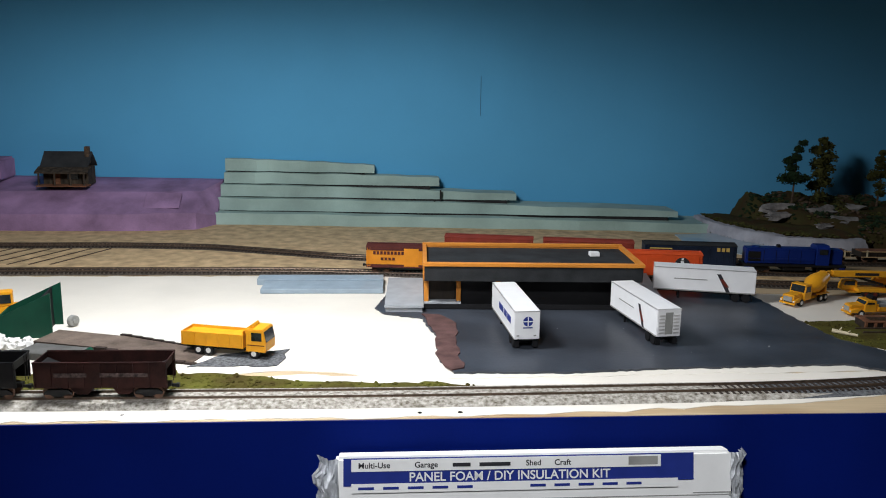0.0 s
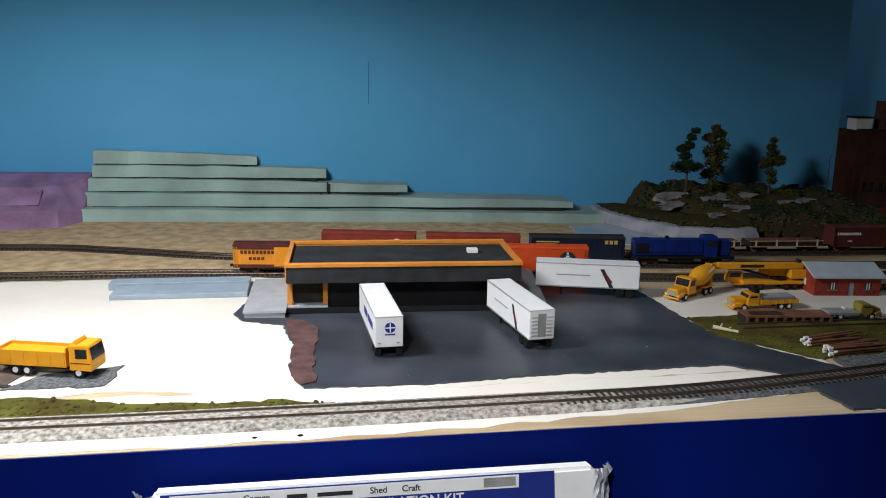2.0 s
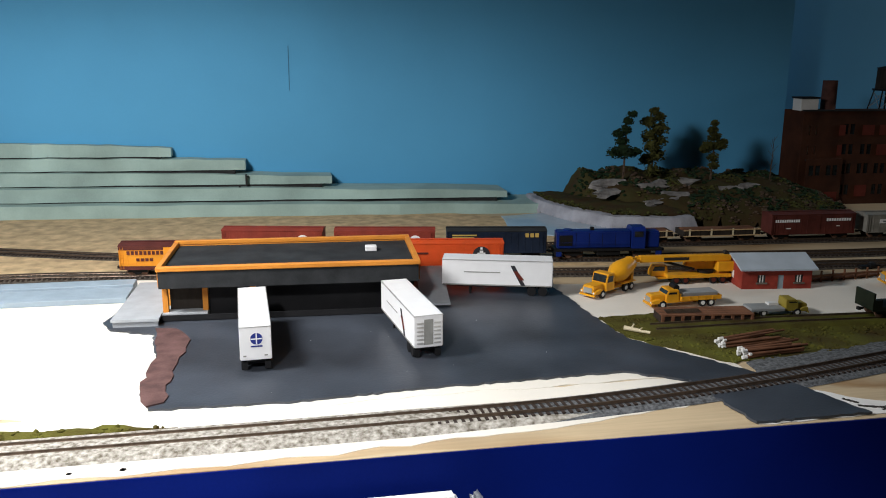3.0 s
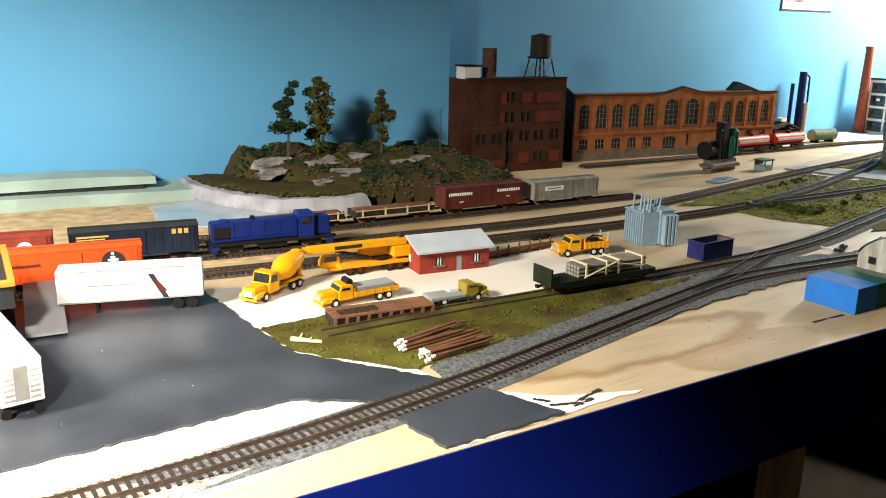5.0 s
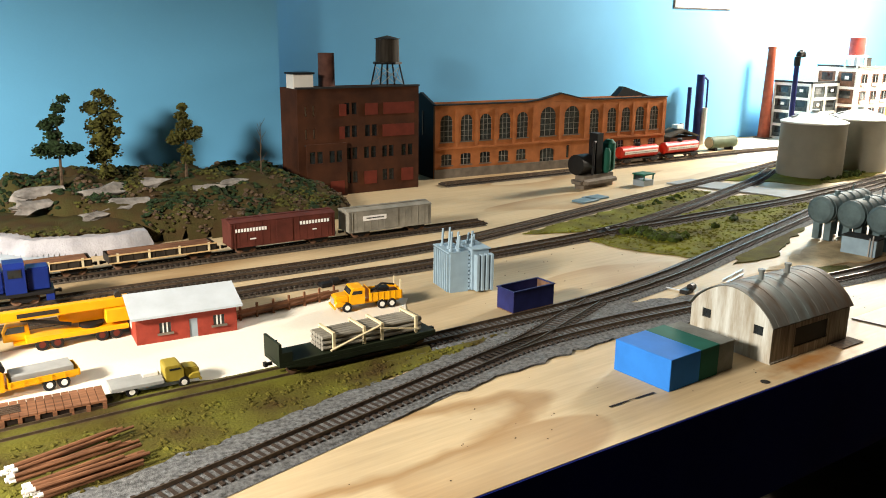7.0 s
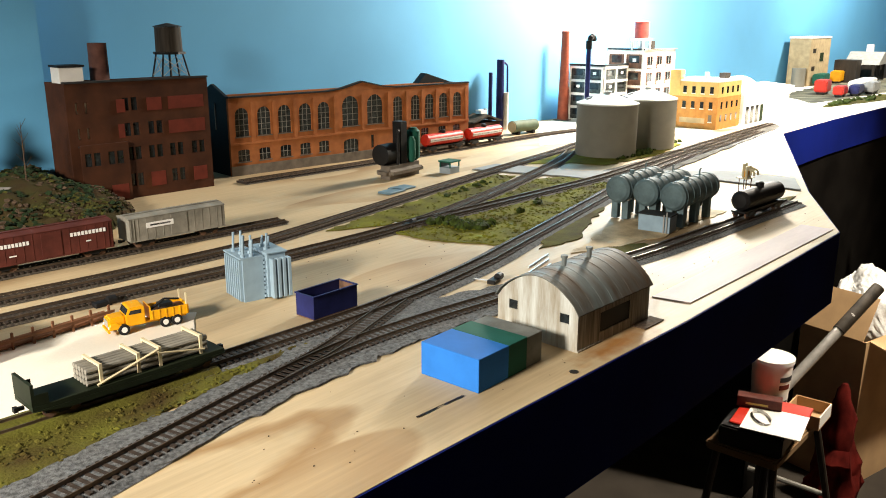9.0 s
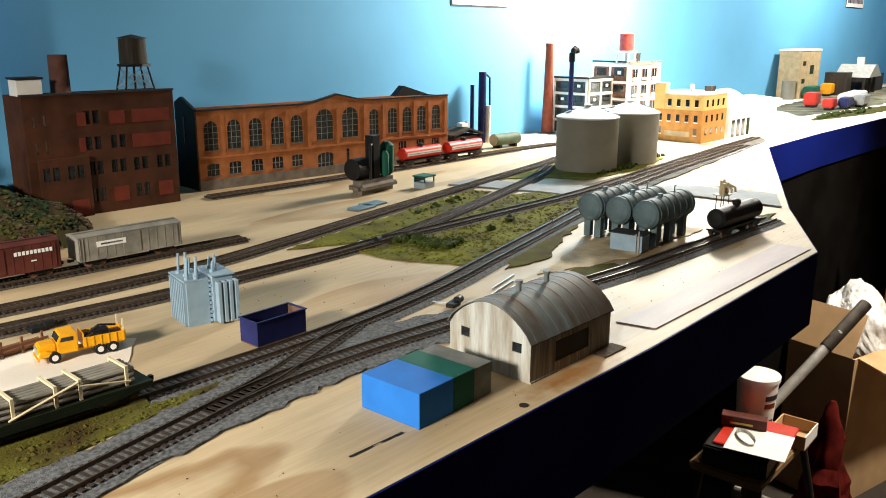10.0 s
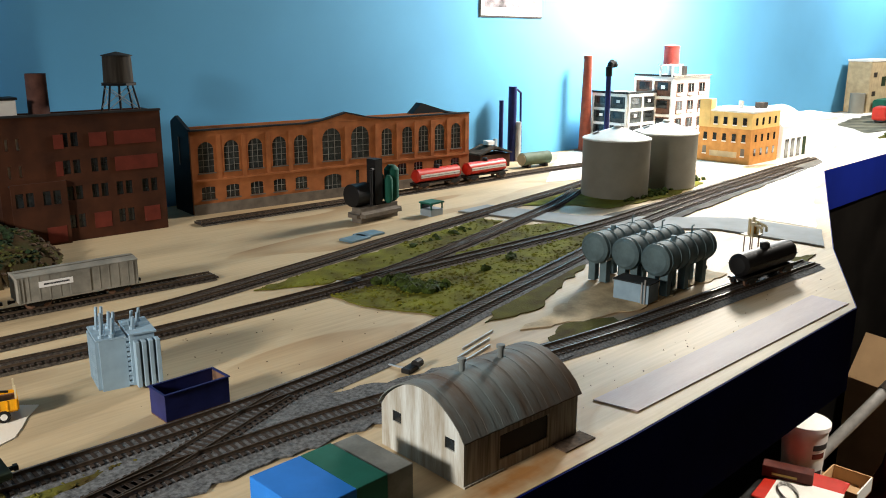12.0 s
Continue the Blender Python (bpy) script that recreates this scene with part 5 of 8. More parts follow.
red_marks = [(-0.055, 0.014, -0.047, 0.0155, "white"), (-0.055, 0.017, -0.047, 0.0185, "white")]
for k in range(2):
    car = boxcar(on_line(T4, FRONT - 0.166 - 0.163 - 0.162 * k - 0.083), 0.148, M["car_red"], M["car_red"], "oxide red boxcar with a round white herald", red_marks)
    for s in (-1, 1):
        y = s * (0.0335 / 2 + 0.0006)
        part("herald_disc", Build().cyl((0.045, y, 0.027), (0.045, y + s * 0.0004, 0.027), 0.0088, n=24), M["white"], car, "round white herald")
        part("herald_ring", Build().cyl((0.045, y + s * 0.0004, 0.027), (0.045, y + s * 0.0007, 0.027), 0.0050, n=20), M["car_red"], car)
        part("herald_tail", Build().prism([(0.020, 0.027), (0.0375, 0.0235), (0.0375, 0.0245), (0.024, 0.027), (0.0375, 0.0295), (0.0375, 0.0305)], y, y + s * 0.0003, "y"), M["white"], car)
boxcar(on_line(T4, FRONT - 0.166 - 0.083), 0.148, M["car_blue"], M["roof_dark"], "dark blue boxcar with gold lettering bars", [*bars(0.042, 0.0325, 0.064, 0.0385, "gold", 3), (-0.066, 0.0345, -0.03, 0.0365, "gold"), (-0.066, 0.0315, -0.034, 0.0328, "gold")])

# diesel switcher
loco = thing("diesel_locomotive", "deep blue diesel road switcher with a raised cab", "locomotive", on_line(T4, FRONT - 0.083), "freight cars")
part("frame", Build().box(-0.08, -0.0165, 0.010, 0.08, 0.0165, 0.0135).bevel(0.0004, 1), M["black"], loco)
part("long_hood", Build().box(-0.078, -0.0112, 0.0136, 0.034, 0.0112, 0.0395).bevel(0.0016, 2), M["loco_blue"], loco)
part("cab", Build().prism([(-0.0155, 0.0136), (0.0155, 0.0136), (0.0155, 0.041), (0.010, 0.0455), (-0.010, 0.0455), (-0.0155, 0.041)], 0.0345, 0.0545, "x"), M["loco_blue"], loco)
part("short_hood", Build().box(0.055, -0.0112, 0.0136, 0.078, 0.0112, 0.0385).bevel(0.0016, 2), M["loco_blue"], loco)
for s in (-1, 1):
    part("cab_window", Build().box(0.038, min(s * 0.0155, s * 0.016), 0.031, 0.051, max(s * 0.0155, s * 0.016), 0.0395), M["glass_dark"], loco)
    part("radiator_grille", Build().box(-0.075, min(s * 0.0112, s * 0.0118), 0.018, -0.055, max(s * 0.0112, s * 0.0118), 0.034), M["black"], loco, "black radiator grille")
    part("walkway_rail", Build().box(-0.078, s * 0.016 - 0.0002, 0.0235, 0.034, s * 0.016 + 0.0002, 0.0239), M["loco_blue"], loco)
    for x in (-0.080, 0.072):
        part("step", Build().box(x, min(s * 0.0125, s * 0.0165), 0.003, x + 0.008, max(s * 0.0125, s * 0.0165), 0.0099), M["loco_blue"], loco)
    tagged(part("door_seams", Build().box(-0.050, min(s * 0.0112, s * 0.0115), 0.016, -0.0495, max(s * 0.0112, s * 0.0115), 0.037).box(-0.03, min(s * 0.0112, s * 0.0115), 0.016, -0.0295, max(s * 0.0112, s * 0.0115), 0.037).box(-0.01, min(s * 0.0112, s * 0.0115), 0.016, -0.0095, max(s * 0.0112, s * 0.0115), 0.037).box(0.01, min(s * 0.0112, s * 0.0115), 0.016, 0.0105, max(s * 0.0112, s * 0.0115), 0.037), M["black"], loco), kind="stuff")
    part("pilot", Build().box(s * 0.0805 - 0.0006, -0.0155, 0.003, s * 0.0805 + 0.0006, 0.0155, 0.0135), M["black"], loco)
part("exhaust_stack", Build().box(-0.026, -0.003, 0.0396, -0.021, 0.003, 0.044), M["black"], loco)
part("roof_fan", Build().cyl((-0.06, 0, 0.0396), (-0.06, 0, 0.0412), 0.007, n=20), M["loco_blue"], loco)
part("fuel_tank", Build().box(-0.018, -0.014, 0.003, 0.018, 0.014, 0.0099).bevel(0.001, 1), M["black"], loco)
bogie(loco, -0.052)
bogie(loco, 0.052)
couplers(loco, 0.081)

# cars on the house track
mil = boxcar(on_line(T3, 0.258), 0.142, M["car_yellow"], M["car_brown"], "orange-yellow boxcar with a brown roof and dark lettering", [*bars(-0.060, 0.0295, -0.010, 0.0345, "car_brown", 9), *bars(-0.048, 0.0205, -0.024, 0.0245, "car_brown", 4)], lower=M["car_brown"])
for s in (-1, 1):
    part("side_band", Build().box(-0.071, min(s * 0.0168, s * 0.0176), 0.036, 0.071, max(s * 0.0168, s * 0.0176), 0.0412), M["car_brown"], mil)
    part("lower_band", Build().box(-0.071, min(s * 0.0168, s * 0.0176), 0.0085, 0.071, max(s * 0.0168, s * 0.0176), 0.0135), M["car_brown"], mil)
org = boxcar(on_line(T3, 0.632), 0.148, M["car_orange"], M["car_orange"], "bright orange boxcar with a round black emblem", [(-0.066, 0.027, -0.03, 0.0295, "car_brown")])
for s in (-1, 1):
    y = s * (0.0335 / 2 + 0.0010)
    part("emblem", Build().cyl((0.043, y, 0.026), (0.043, y + s * 0.0004, 0.026), 0.0118, n=28), M["print_black"], org, "round black emblem")
    part("emblem_bar", Build().box(0.0405, min(y + s * 0.0004, y + s * 0.0007), 0.017, 0.0455, max(y + s * 0.0004, y + s * 0.0007), 0.032).box(0.0375, min(y + s * 0.0004, y + s * 0.0007), 0.0265, 0.0485, max(y + s * 0.0004, y + s * 0.0007), 0.029).box(0.0415, min(y + s * 0.0004, y + s * 0.0007), 0.0335, 0.0445, max(y + s * 0.0004, y + s * 0.0007), 0.0365), M["white"], org, "white bar figure of the emblem")

# cars on the back siding
T6 = [(0.72, 1.506), (0.85, 1.488), (1.0, 1.477), (1.18, 1.468), (1.34, 1.459), (1.5, 1.449), (1.60, 1.442)]
T7 = [(1.70, 1.287), (1.83, 1.281), (1.985, 1.278), (2.145, 1.276), (2.262, 1.28), (2.5, 1.302), (2.72, 1.322), (3.05, 1.352), (3.3, 1.37)]
SPUR = [(1.735, 1.742), (2.0, 1.730), (2.3, 1.724), (2.6, 1.722), (2.8, 1.70), (3.0, 1.64)]
track("storage_track", T6, "storage track below the hill on dark ballast", "ballast_dark", width=0.0175, near=(0.7, 1.6))
track("branch_track", T7, "branch track through the grass", "ballast_dark")
track("mill_spur", SPUR, "spur track in front of the mill on dark ties", "ballast_dark", width=0.018)
boxcar(on_line(T6, 1.263), 0.148, M["car_brown"], M["car_brown"], "tuscan brown boxcar with white lettering bars", [*bars(-0.068, 0.029, -0.024, 0.0335, "white", 11), *bars(0.022, 0.030, 0.066, 0.0345, "white", 10), (-0.048, 0.018, -0.04, 0.0195, "white"), (0.040, 0.021, 0.046, 0.0225, "white")])
boxcar(on_line(T6, 1.425), 0.135, M["car_grey"], M["car_grey"], "weathered grey boxcar with a white placard", [(-0.045, 0.024, -0.008, 0.031, "white"), (-0.040, 0.0265, -0.012, 0.0285, "print_black")], h=0.041)


def gondola(m, L, mt, label, load=None, h=0.024):
    g = thing("gondola", label, "gondola car", m, "freight cars")
    w, z0 = 0.033, 0.009
    part("floor", Build().box(-L / 2, -w / 2, z0, L / 2, w / 2, z0 + 0.0015), mt, g)
    for s in (-1, 1):
        part("side", Build().box(-L / 2, min(s * w / 2, s * (w / 2 - 0.001)), z0 + 0.0016, L / 2, max(s * w / 2, s * (w / 2 - 0.001)), h), mt, g)
        part("end", Build().box(min(s * L / 2, s * (L / 2 - 0.001)), -w / 2 + 0.0011, z0 + 0.0016, max(s * L / 2, s * (L / 2 - 0.001)), w / 2 - 0.0011, h), mt, g)
        b = Build()
        for i in range(11):
            x = -L / 2 + 0.002 + i * (L - 0.004) / 10
            b.box(x - 0.0006, min(s * w / 2, s * (w / 2 + 0.0008)), z0, x + 0.0006, max(s * w / 2, s * (w / 2 + 0.0008)), h)
        tagged(part("side_posts", b, mt, g), kind="stuff")
    bogie(g, -L / 2 + 0.02)
    bogie(g, L / 2 - 0.02)
    couplers(g, L / 2)
    return g


for xx in (1.105, 0.955):
    g = gondola(on_line(T6, xx), 0.132, M["brown_panel"], "low dark gondola with pale rails and stake posts", h=0.0185)
    for i in range(4):
        part("stake", Build().box(-0.057 + i * 0.037, -0.0180, 0.0098, -0.0544 + i * 0.037, -0.0170, 0.0215), M["cream"], g, "pale wooden stake")
    for z in (0.0092, 0.0187):
        part("side_rail", Build().box(-0.066, -0.0183, z, 0.066, -0.0169, z + 0.0014), M["pine"], g, "pale wooden side rail")
    part("lumber_load", Build().box(-0.062, -0.012, 0.0107, 0.062, 0.013, 0.0195).bevel(0.0008, 1), M["timber"], g, "stack of brown lumber")


def hopper(m, mt, label, L=0.122):
    h = thing("hopper_car", label, "hopper car", m, "freight cars")
    w, zt = 0.0345, 0.0375
    for s in (-1, 1):
        part("side", Build().prism([(-L / 2, 0.0125), (L / 2, 0.0125), (L / 2, zt), (-L / 2, zt)], min(s * w / 2, s * (w / 2 - 0.001)), max(s * w / 2, s * (w / 2 - 0.001)), "y"), mt, h)
        part("end_slope", Build().prism([(s * L / 2, 0.030), (s * (L / 2 - 0.001), zt), (s * L / 2, zt)], -w / 2 + 0.0011, w / 2 - 0.0011, "y"), mt, h)
        part("slope_sheet", Build().prism([(s * (L / 2 - 0.001), 0.031), (s * 0.02, 0.0128), (s * 0.02, 0.0138), (s * (L / 2 - 0.001), 0.032)], -w / 2 + 0.0011, w / 2 - 0.0011, "y"), M["black"], h)
        b = Build()
        for i in range(9):
            x = -L / 2 + 0.001 + i * (L - 0.002) / 8
            b.box(x - 0.0006, min(s * w / 2, s * (w / 2 + 0.0012)), 0.0125, x + 0.0006, max(s * w / 2, s * (w / 2 + 0.0012)), zt - 0.001)
        b.box(-L / 2, min(s * w / 2, s * (w / 2 + 0.0014)), zt - 0.001, L / 2, max(s * w / 2, s * (w / 2 + 0.0014)), zt + 0.0006)
        tagged(part("side_ribs", b, mt, h), kind="stuff")
        for x0, x1 in ((-0.042, -0.012), (0.0, 0.044)):
            y = s * (w / 2 + 0.0013)
            part("lettering_bar", Build().box(x0, min(y, y + s * 0.0002), 0.0235, x1, max(y, y + s * 0.0002), 0.0275), M["faded_print"], h)
        part("hopper_chute", Build().prism([(s * 0.008, 0.0124), (s * 0.032, 0.0124), (s * 0.024, 0.004), (s * 0.014, 0.004)], -0.012, 0.012, "y"), mt, h)
        part("end_post", Build().box(min(s * L / 2, s * (L / 2 - 0.0012)), -0.016, 0.012, max(s * L / 2, s * (L / 2 - 0.0012)), -0.0145, zt), mt, h)
        part("end_ladder", Build().box(s * (L / 2 + 0.0006) - 0.0003, 0.004, 0.012, s * (L / 2 + 0.0006) + 0.0003, 0.0045, zt).box(s * (L / 2 + 0.0006) - 0.0003, 0.0095, 0.012, s * (L / 2 + 0.0006) + 0.0003, 0.01, zt), mt, h)
    part("centre_sill", Build().box(-L / 2, -0.003, 0.008, L / 2, 0.003, 0.0123), M["black"], h)
    bogie(h, -L / 2 + 0.019)
    bogie(h, L / 2 - 0.019)
    couplers(h, L / 2)
    return h


hopper(on_line(T1, -0.054), M["hopper_brown"], "red-brown open hopper car with faded lettering bars")
hopper(on_line(T1, -0.193), M["black"], "black open hopper car on the near track")
hopper(on_line(T1, -0.332), M["black"], "black open hopper car on the near track")

# flatcar with poles on the siding
flat = thing("flatcar", "dark green flatcar loaded with grey poles", "flatcar", on_line(T2, 1.148), "freight cars")
part("deck", Build().box(-0.078, -0.0165, 0.0095, 0.078, 0.0165, 0.0135).bevel(0.0004, 1), M["dark_green"], flat)
part("side_sill", Build().prism([(-0.078, 0.0095), (-0.05, 0.0055), (0.05, 0.0055), (0.078, 0.0095)], -0.0168, -0.0152, "y"), M["dark_green"], flat)
part("side_sill", Build().prism([(-0.078, 0.0095), (-0.05, 0.0055), (0.05, 0.0055), (0.078, 0.0095)], 0.0152, 0.0168, "y"), M["dark_green"], flat)
part("bulkhead", Build().box(-0.078, -0.0165, 0.0136, -0.0755, 0.0165, 0.030).box(-0.0755, -0.0165, 0.0136, -0.066, -0.0155, 0.022).box(-0.0755, 0.0155, 0.0136, -0.066, 0.0165, 0.022), M["dark_green"], flat, "dark green end bulkhead")
bogie(flat, -0.055)
bogie(flat, 0.055)
couplers(flat, 0.078)
load = thing("pole_load", "bundle of grey poles tied with cream stakes", "pole load", on_line(T2, 1.158) @ Matrix.Translation((0, 0, 0.0137)))
for i in range(5):
    for j in range(3):
        part("pole", Build().cyl((-0.046, -0.010 + i * 0.005, 0.0025 + j * 0.0046), (0.055, -0.010 + i * 0.005, 0.0025 + j * 0.0046), 0.0023, n=8), M["car_grey"], load)
for x in (-0.036, -0.006, 0.012, 0.048):
    part("stake", Build().box(x - 0.0012, -0.0145, 0, x + 0.0012, -0.0128, 0.0165).box(x - 0.0012, 0.0128, 0, x + 0.0012, 0.0145, 0.0165).box(x - 0.0012, -0.0128, 0.0144, x + 0.0012, 0.0128, 0.0162), M["cream"], load, "cream wooden stake frame")
part("brace", Build().cyl((-0.040, -0.0155, 0.001), (0.01, -0.0155, 0.015), 0.0011, n=6).cyl((0.01, -0.0155, 0.012), (0.05, -0.0155, 0.004), 0.0009, n=6), M["cream"], load, "cream diagonal brace")


# tank cars
def tank_car(m, shell, band, label, L=0.112, r=0.0135):
    t = thing("tank_car", label, "tank car", m, "freight cars")
    prof = [(0.001, -L / 2 + 0.001), (r * 0.7, -L / 2 + 0.002), (r, -L / 2 + 0.006), (r, L / 2 - 0.006), (r * 0.7, L / 2 - 0.002), (0.001, L / 2 - 0.001)]
    part("tank", Build().lathe((0, 0, 0.0115 + r), prof, 24, "x"), shell, t, "", True)
    part("dome", Build().lathe((0, 0, 0.0105 + 2 * r), [(0.0062, 0), (0.0062, 0.006), (0.0035, 0.0078)], 18), M["black"], t, "black dome", True)
    if band:
        for s in (-1, 1):
            part("side_stripe", Build().box(-L / 2 + 0.010, min(s * (r - 0.001), s * (r + 0.0004)), 0.0115 + r - 0.0035, L / 2 - 0.010, max(s * (r - 0.001), s * (r + 0.0004)), 0.0115 + r + 0.0035), band, t, "white stripe along the side")
    part("frame", Build().box(-L / 2, -0.011, 0.009, L / 2, 0.011, 0.0114), M["black"], t)
    for s in (-1, 1):
        part("handrail", Build().cyl((-L / 2 + 0.006, s * (r + 0.001), 0.0115 + r), (L / 2 - 0.006, s * (r + 0.001), 0.0115 + r), 0.0004, n=5), M["black"], t)
    bogie(t, -L / 2 + 0.02)
    bogie(t, L / 2 - 0.02)
    couplers(t, L / 2)
    return t


tank_car(on_line(T1, 2.098), M["black"], None, "black tank car at the end of the near track", 0.13, 0.0145)
tank_car(on_line(SPUR, 2.268), M["red_paint"], M["off_white"], "red tank car with a white band by the mill", 0.128)
tank_car(on_line(SPUR, 2.414), M["red_paint"], M["off_white"], "red tank car with a white band by the mill", 0.128)

# ---- road vehicles ----
TYRE = Build().cyl((0, -0.0022, 0), (0, 0.0022, 0), 0.0058, n=18).bevel(0.0004, 1).mesh("tyre")
TYRE.materials.append(M["black"])
HUB = Build().cyl((0, -0.0025, 0), (0, 0.0025, 0), 0.0030, n=12).mesh("hub")
HUB_W = HUB.copy()
HUB_R = HUB.copy()
HUB_W.materials.append(M["off_white"])
HUB_R.materials.append(M["infill"])


def wheel(parent, x, y, hub, r=0.0058):
    w = part("wheel", TYRE, None, parent, at=Matrix.Translation((x, y, r)) @ Matrix.Diagonal((r / 0.0058, 1, r / 0.0058, 1)))
    part("hub", hub, None, w)


def conventional_cab(t, mt, x, wd=0.026, roof=0.029, hood=0.024):
    """A long-nosed lorry cab whose back is at x, nose towards +x."""
    h = wd / 2
    part("cab", Build().prism([(x, 0.008), (x + 0.019, 0.008), (x + 0.019, 0.0195), (x + 0.0155, roof), (x + 0.001, roof), (x, roof - 0.001)], -h, h, "y").bevel(0.0007, 2), mt, t)
    part("hood", Build().prism([(x + 0.0192, 0.008), (x + 0.019 + hood, 0.008), (x + 0.019 + hood, 0.0165), (x + 0.0175 + hood, 0.0185), (x + 0.0192, 0.0195)], -h * 0.72, h * 0.72, "y").bevel(0.0012, 2), mt, t)
    part("windscreen", Build().prism([(x + 0.0186, 0.0205), (x + 0.0192, 0.0205), (x + 0.0165, roof - 0.0015), (x + 0.0159, roof - 0.0015)], -h * 0.85, h * 0.85, "y"), M["glass_dark"], t)
    for s in (-1, 1):
        part("side_window", Build().prism([(x + 0.004, 0.0205), (x + 0.0165, 0.0205), (x + 0.0145, roof - 0.003), (x + 0.004, roof - 0.003)], min(s * h, s * (h + 0.0003)), max(s * h, s * (h + 0.0003)), "y"), M["glass_dark"], t)
        part("fender", Build().prism([(x + 0.0225, 0.007), (x + 0.0235, 0.0115), (x + 0.0285, 0.0135), (x + 0.0345, 0.0135), (x + 0.019 + hood, 0.011), (x + 0.019 + hood, 0.007)], min(s * h * 0.62, s * h), max(s * h * 0.62, s * h), "y").bevel(0.0006, 1), mt, t)
        part("headlight", Build().cyl((x + 0.019 + hood, s * h * 0.8, 0.0095), (x + 0.0196 + hood, s * h * 0.8, 0.0095), 0.0014, n=10), M["off_white"], t)
    part("grille", Build().box(x + 0.019 + hood, -h * 0.55, 0.0085, x + 0.0195 + hood, h * 0.55, 0.016), M["mullion"], t, "pale radiator grille")
    part("bumper", Build().box(x + 0.0185 + hood, -h, 0.0045, x + 0.0205 + hood, h, 0.0068), mt, t)


def lorry_base(name, label, category, m, x0, x1, axles, hub, mt):
    t = thing(name, label, category, m, "yellow construction vehicles")
    part("chassis", Build().box(x0, -0.006, 0.0062, x1, 0.006, 0.0085), mt, t)
    for x in axles:
        for s in (-1, 1):
            wheel(t, x, s * 0.0112, hub)
    return t


def tipper_bed(t, mt, x0, x1, inner, z0=0.0105, z1=0.021, wd=0.028):
    h = wd / 2
    part("bed_floor", Build().box(x0, -h, z0, x1, h, z0 + 0.0012), mt, t)
    for s in (-1, 1):
        part("bed_side", Build().box(x0, min(s * h, s * (h - 0.001)), z0 + 0.0013, x1, max(s * h, s * (h - 0.001)), z1), mt, t)
        b = Build()
        for i in range(6):
            x = x0 + 0.002 + i * (x1 - x0 - 0.004) / 5
            b.box(x - 0.0005, min(s * h, s * (h + 0.0006)), z0, x + 0.0005, max(s * h, s * (h + 0.0006)), z1)
        tagged(part("bed_ribs", b, mt, t), kind="stuff")
    part("headboard", Build().box(x1 - 0.001, -h + 0.0011, z0 + 0.0013, x1, h - 0.0011, z1 + 0.004), mt, t)
    part("tailgate", Build().box(x0, -h + 0.0011, z0 + 0.0013, x0 + 0.001, h - 0.0011, z1), mt, t)
    if inner:
        part("bed_load", Build().box(x0 + 0.0012, -h + 0.0012, z0 + 0.0013, x1 - 0.0012, h - 0.0012, z1 - 0.003), M[inner], t)


# cab-over tipper on the gravel
tip = lorry_base("dump_truck", "bright yellow cab-over dump truck on gravel", "dump truck", at(0.037, 1.017, 0.0022, -15.5), -0.048, 0.045, (-0.030, -0.018, 0.036), HUB_W, M["black"])
part("cab", Build().prism([(0.027, 0.008), (0.050, 0.008), (0.0505, 0.019), (0.0475, 0.034), (0.0275, 0.034)], -0.014, 0.014, "y").bevel(0.0008, 2), M["yellow"], tip)
part("windscreen", Build().prism([(0.0503, 0.0195), (0.0508, 0.0195), (0.0482, 0.0315), (0.0477, 0.0315)], -0.012, 0.012, "y"), M["glass_dark"], tip)
for s in (-1, 1):
    part("side_window", Build().box(0.034, min(s * 0.014, s * 0.0143), 0.021, 0.046, max(s * 0.014, s * 0.0143), 0.0305), M["glass_dark"], tip)
    part("cab_stripe", Build().box(0.0285, min(s * 0.014, s * 0.0143), 0.0155, 0.049, max(s * 0.014, s * 0.0143), 0.0165), M["infill"], tip)
tipper_bed(tip, M["yellow"], -0.050, 0.024, "yellow", 0.011, 0.0265)
part("bed_hood", Build().prism([(0.0245, 0.0268), (0.0345, 0.0345), (0.0325, 0.0385), (0.0245, 0.0325)], -0.010, 0.010, "y").bevel(0.0006, 1), M["yellow"], tip, "raised yellow bed visor")

# concrete mixer
mix = lorry_base("concrete_mixer", "yellow concrete mixer truck with an inclined drum", "mixer truck", at(0.820, 1.226, 0.001, 211) @ Matrix.Diagonal((0.92, 0.92, 0.92, 1)), -0.045, 0.042, (-0.034, -0.021, 0.032), HUB_W, M["yellow"])
conventional_cab(mix, M["yellow"], 0.006, roof=0.032)
part("drum", Build().lathe((0, 0, 0), [(0.005, -0.036), (0.0095, -0.032), (0.0145, -0.008), (0.0145, 0.002), (0.007, 0.018), (0.004, 0.019)], 22, "x"), M["yellow"], mix, "", True).matrix_basis = pose(-0.018, 0, 0.0265, 0, 17, 0)
part("drum_support", Build().box(-0.046, -0.007, 0.0087, -0.041, 0.007, 0.032), M["yellow"], mix)
part("drum_support", Build().box(0.0, -0.007, 0.0087, 0.004, 0.007, 0.02), M["yellow"], mix)
part("hopper_chute", Build().prism([(-0.052, 0.036), (-0.043, 0.040), (-0.043, 0.0445), (-0.054, 0.043)], -0.006, 0.006, "y"), M["yellow"], mix)
part("rear_fender", Build().box(-0.042, -0.0145, 0.0125, -0.013, -0.009, 0.0137).box(-0.042, 0.009, 0.0125, -0.013, 0.0145, 0.0137), M["yellow"], mix)

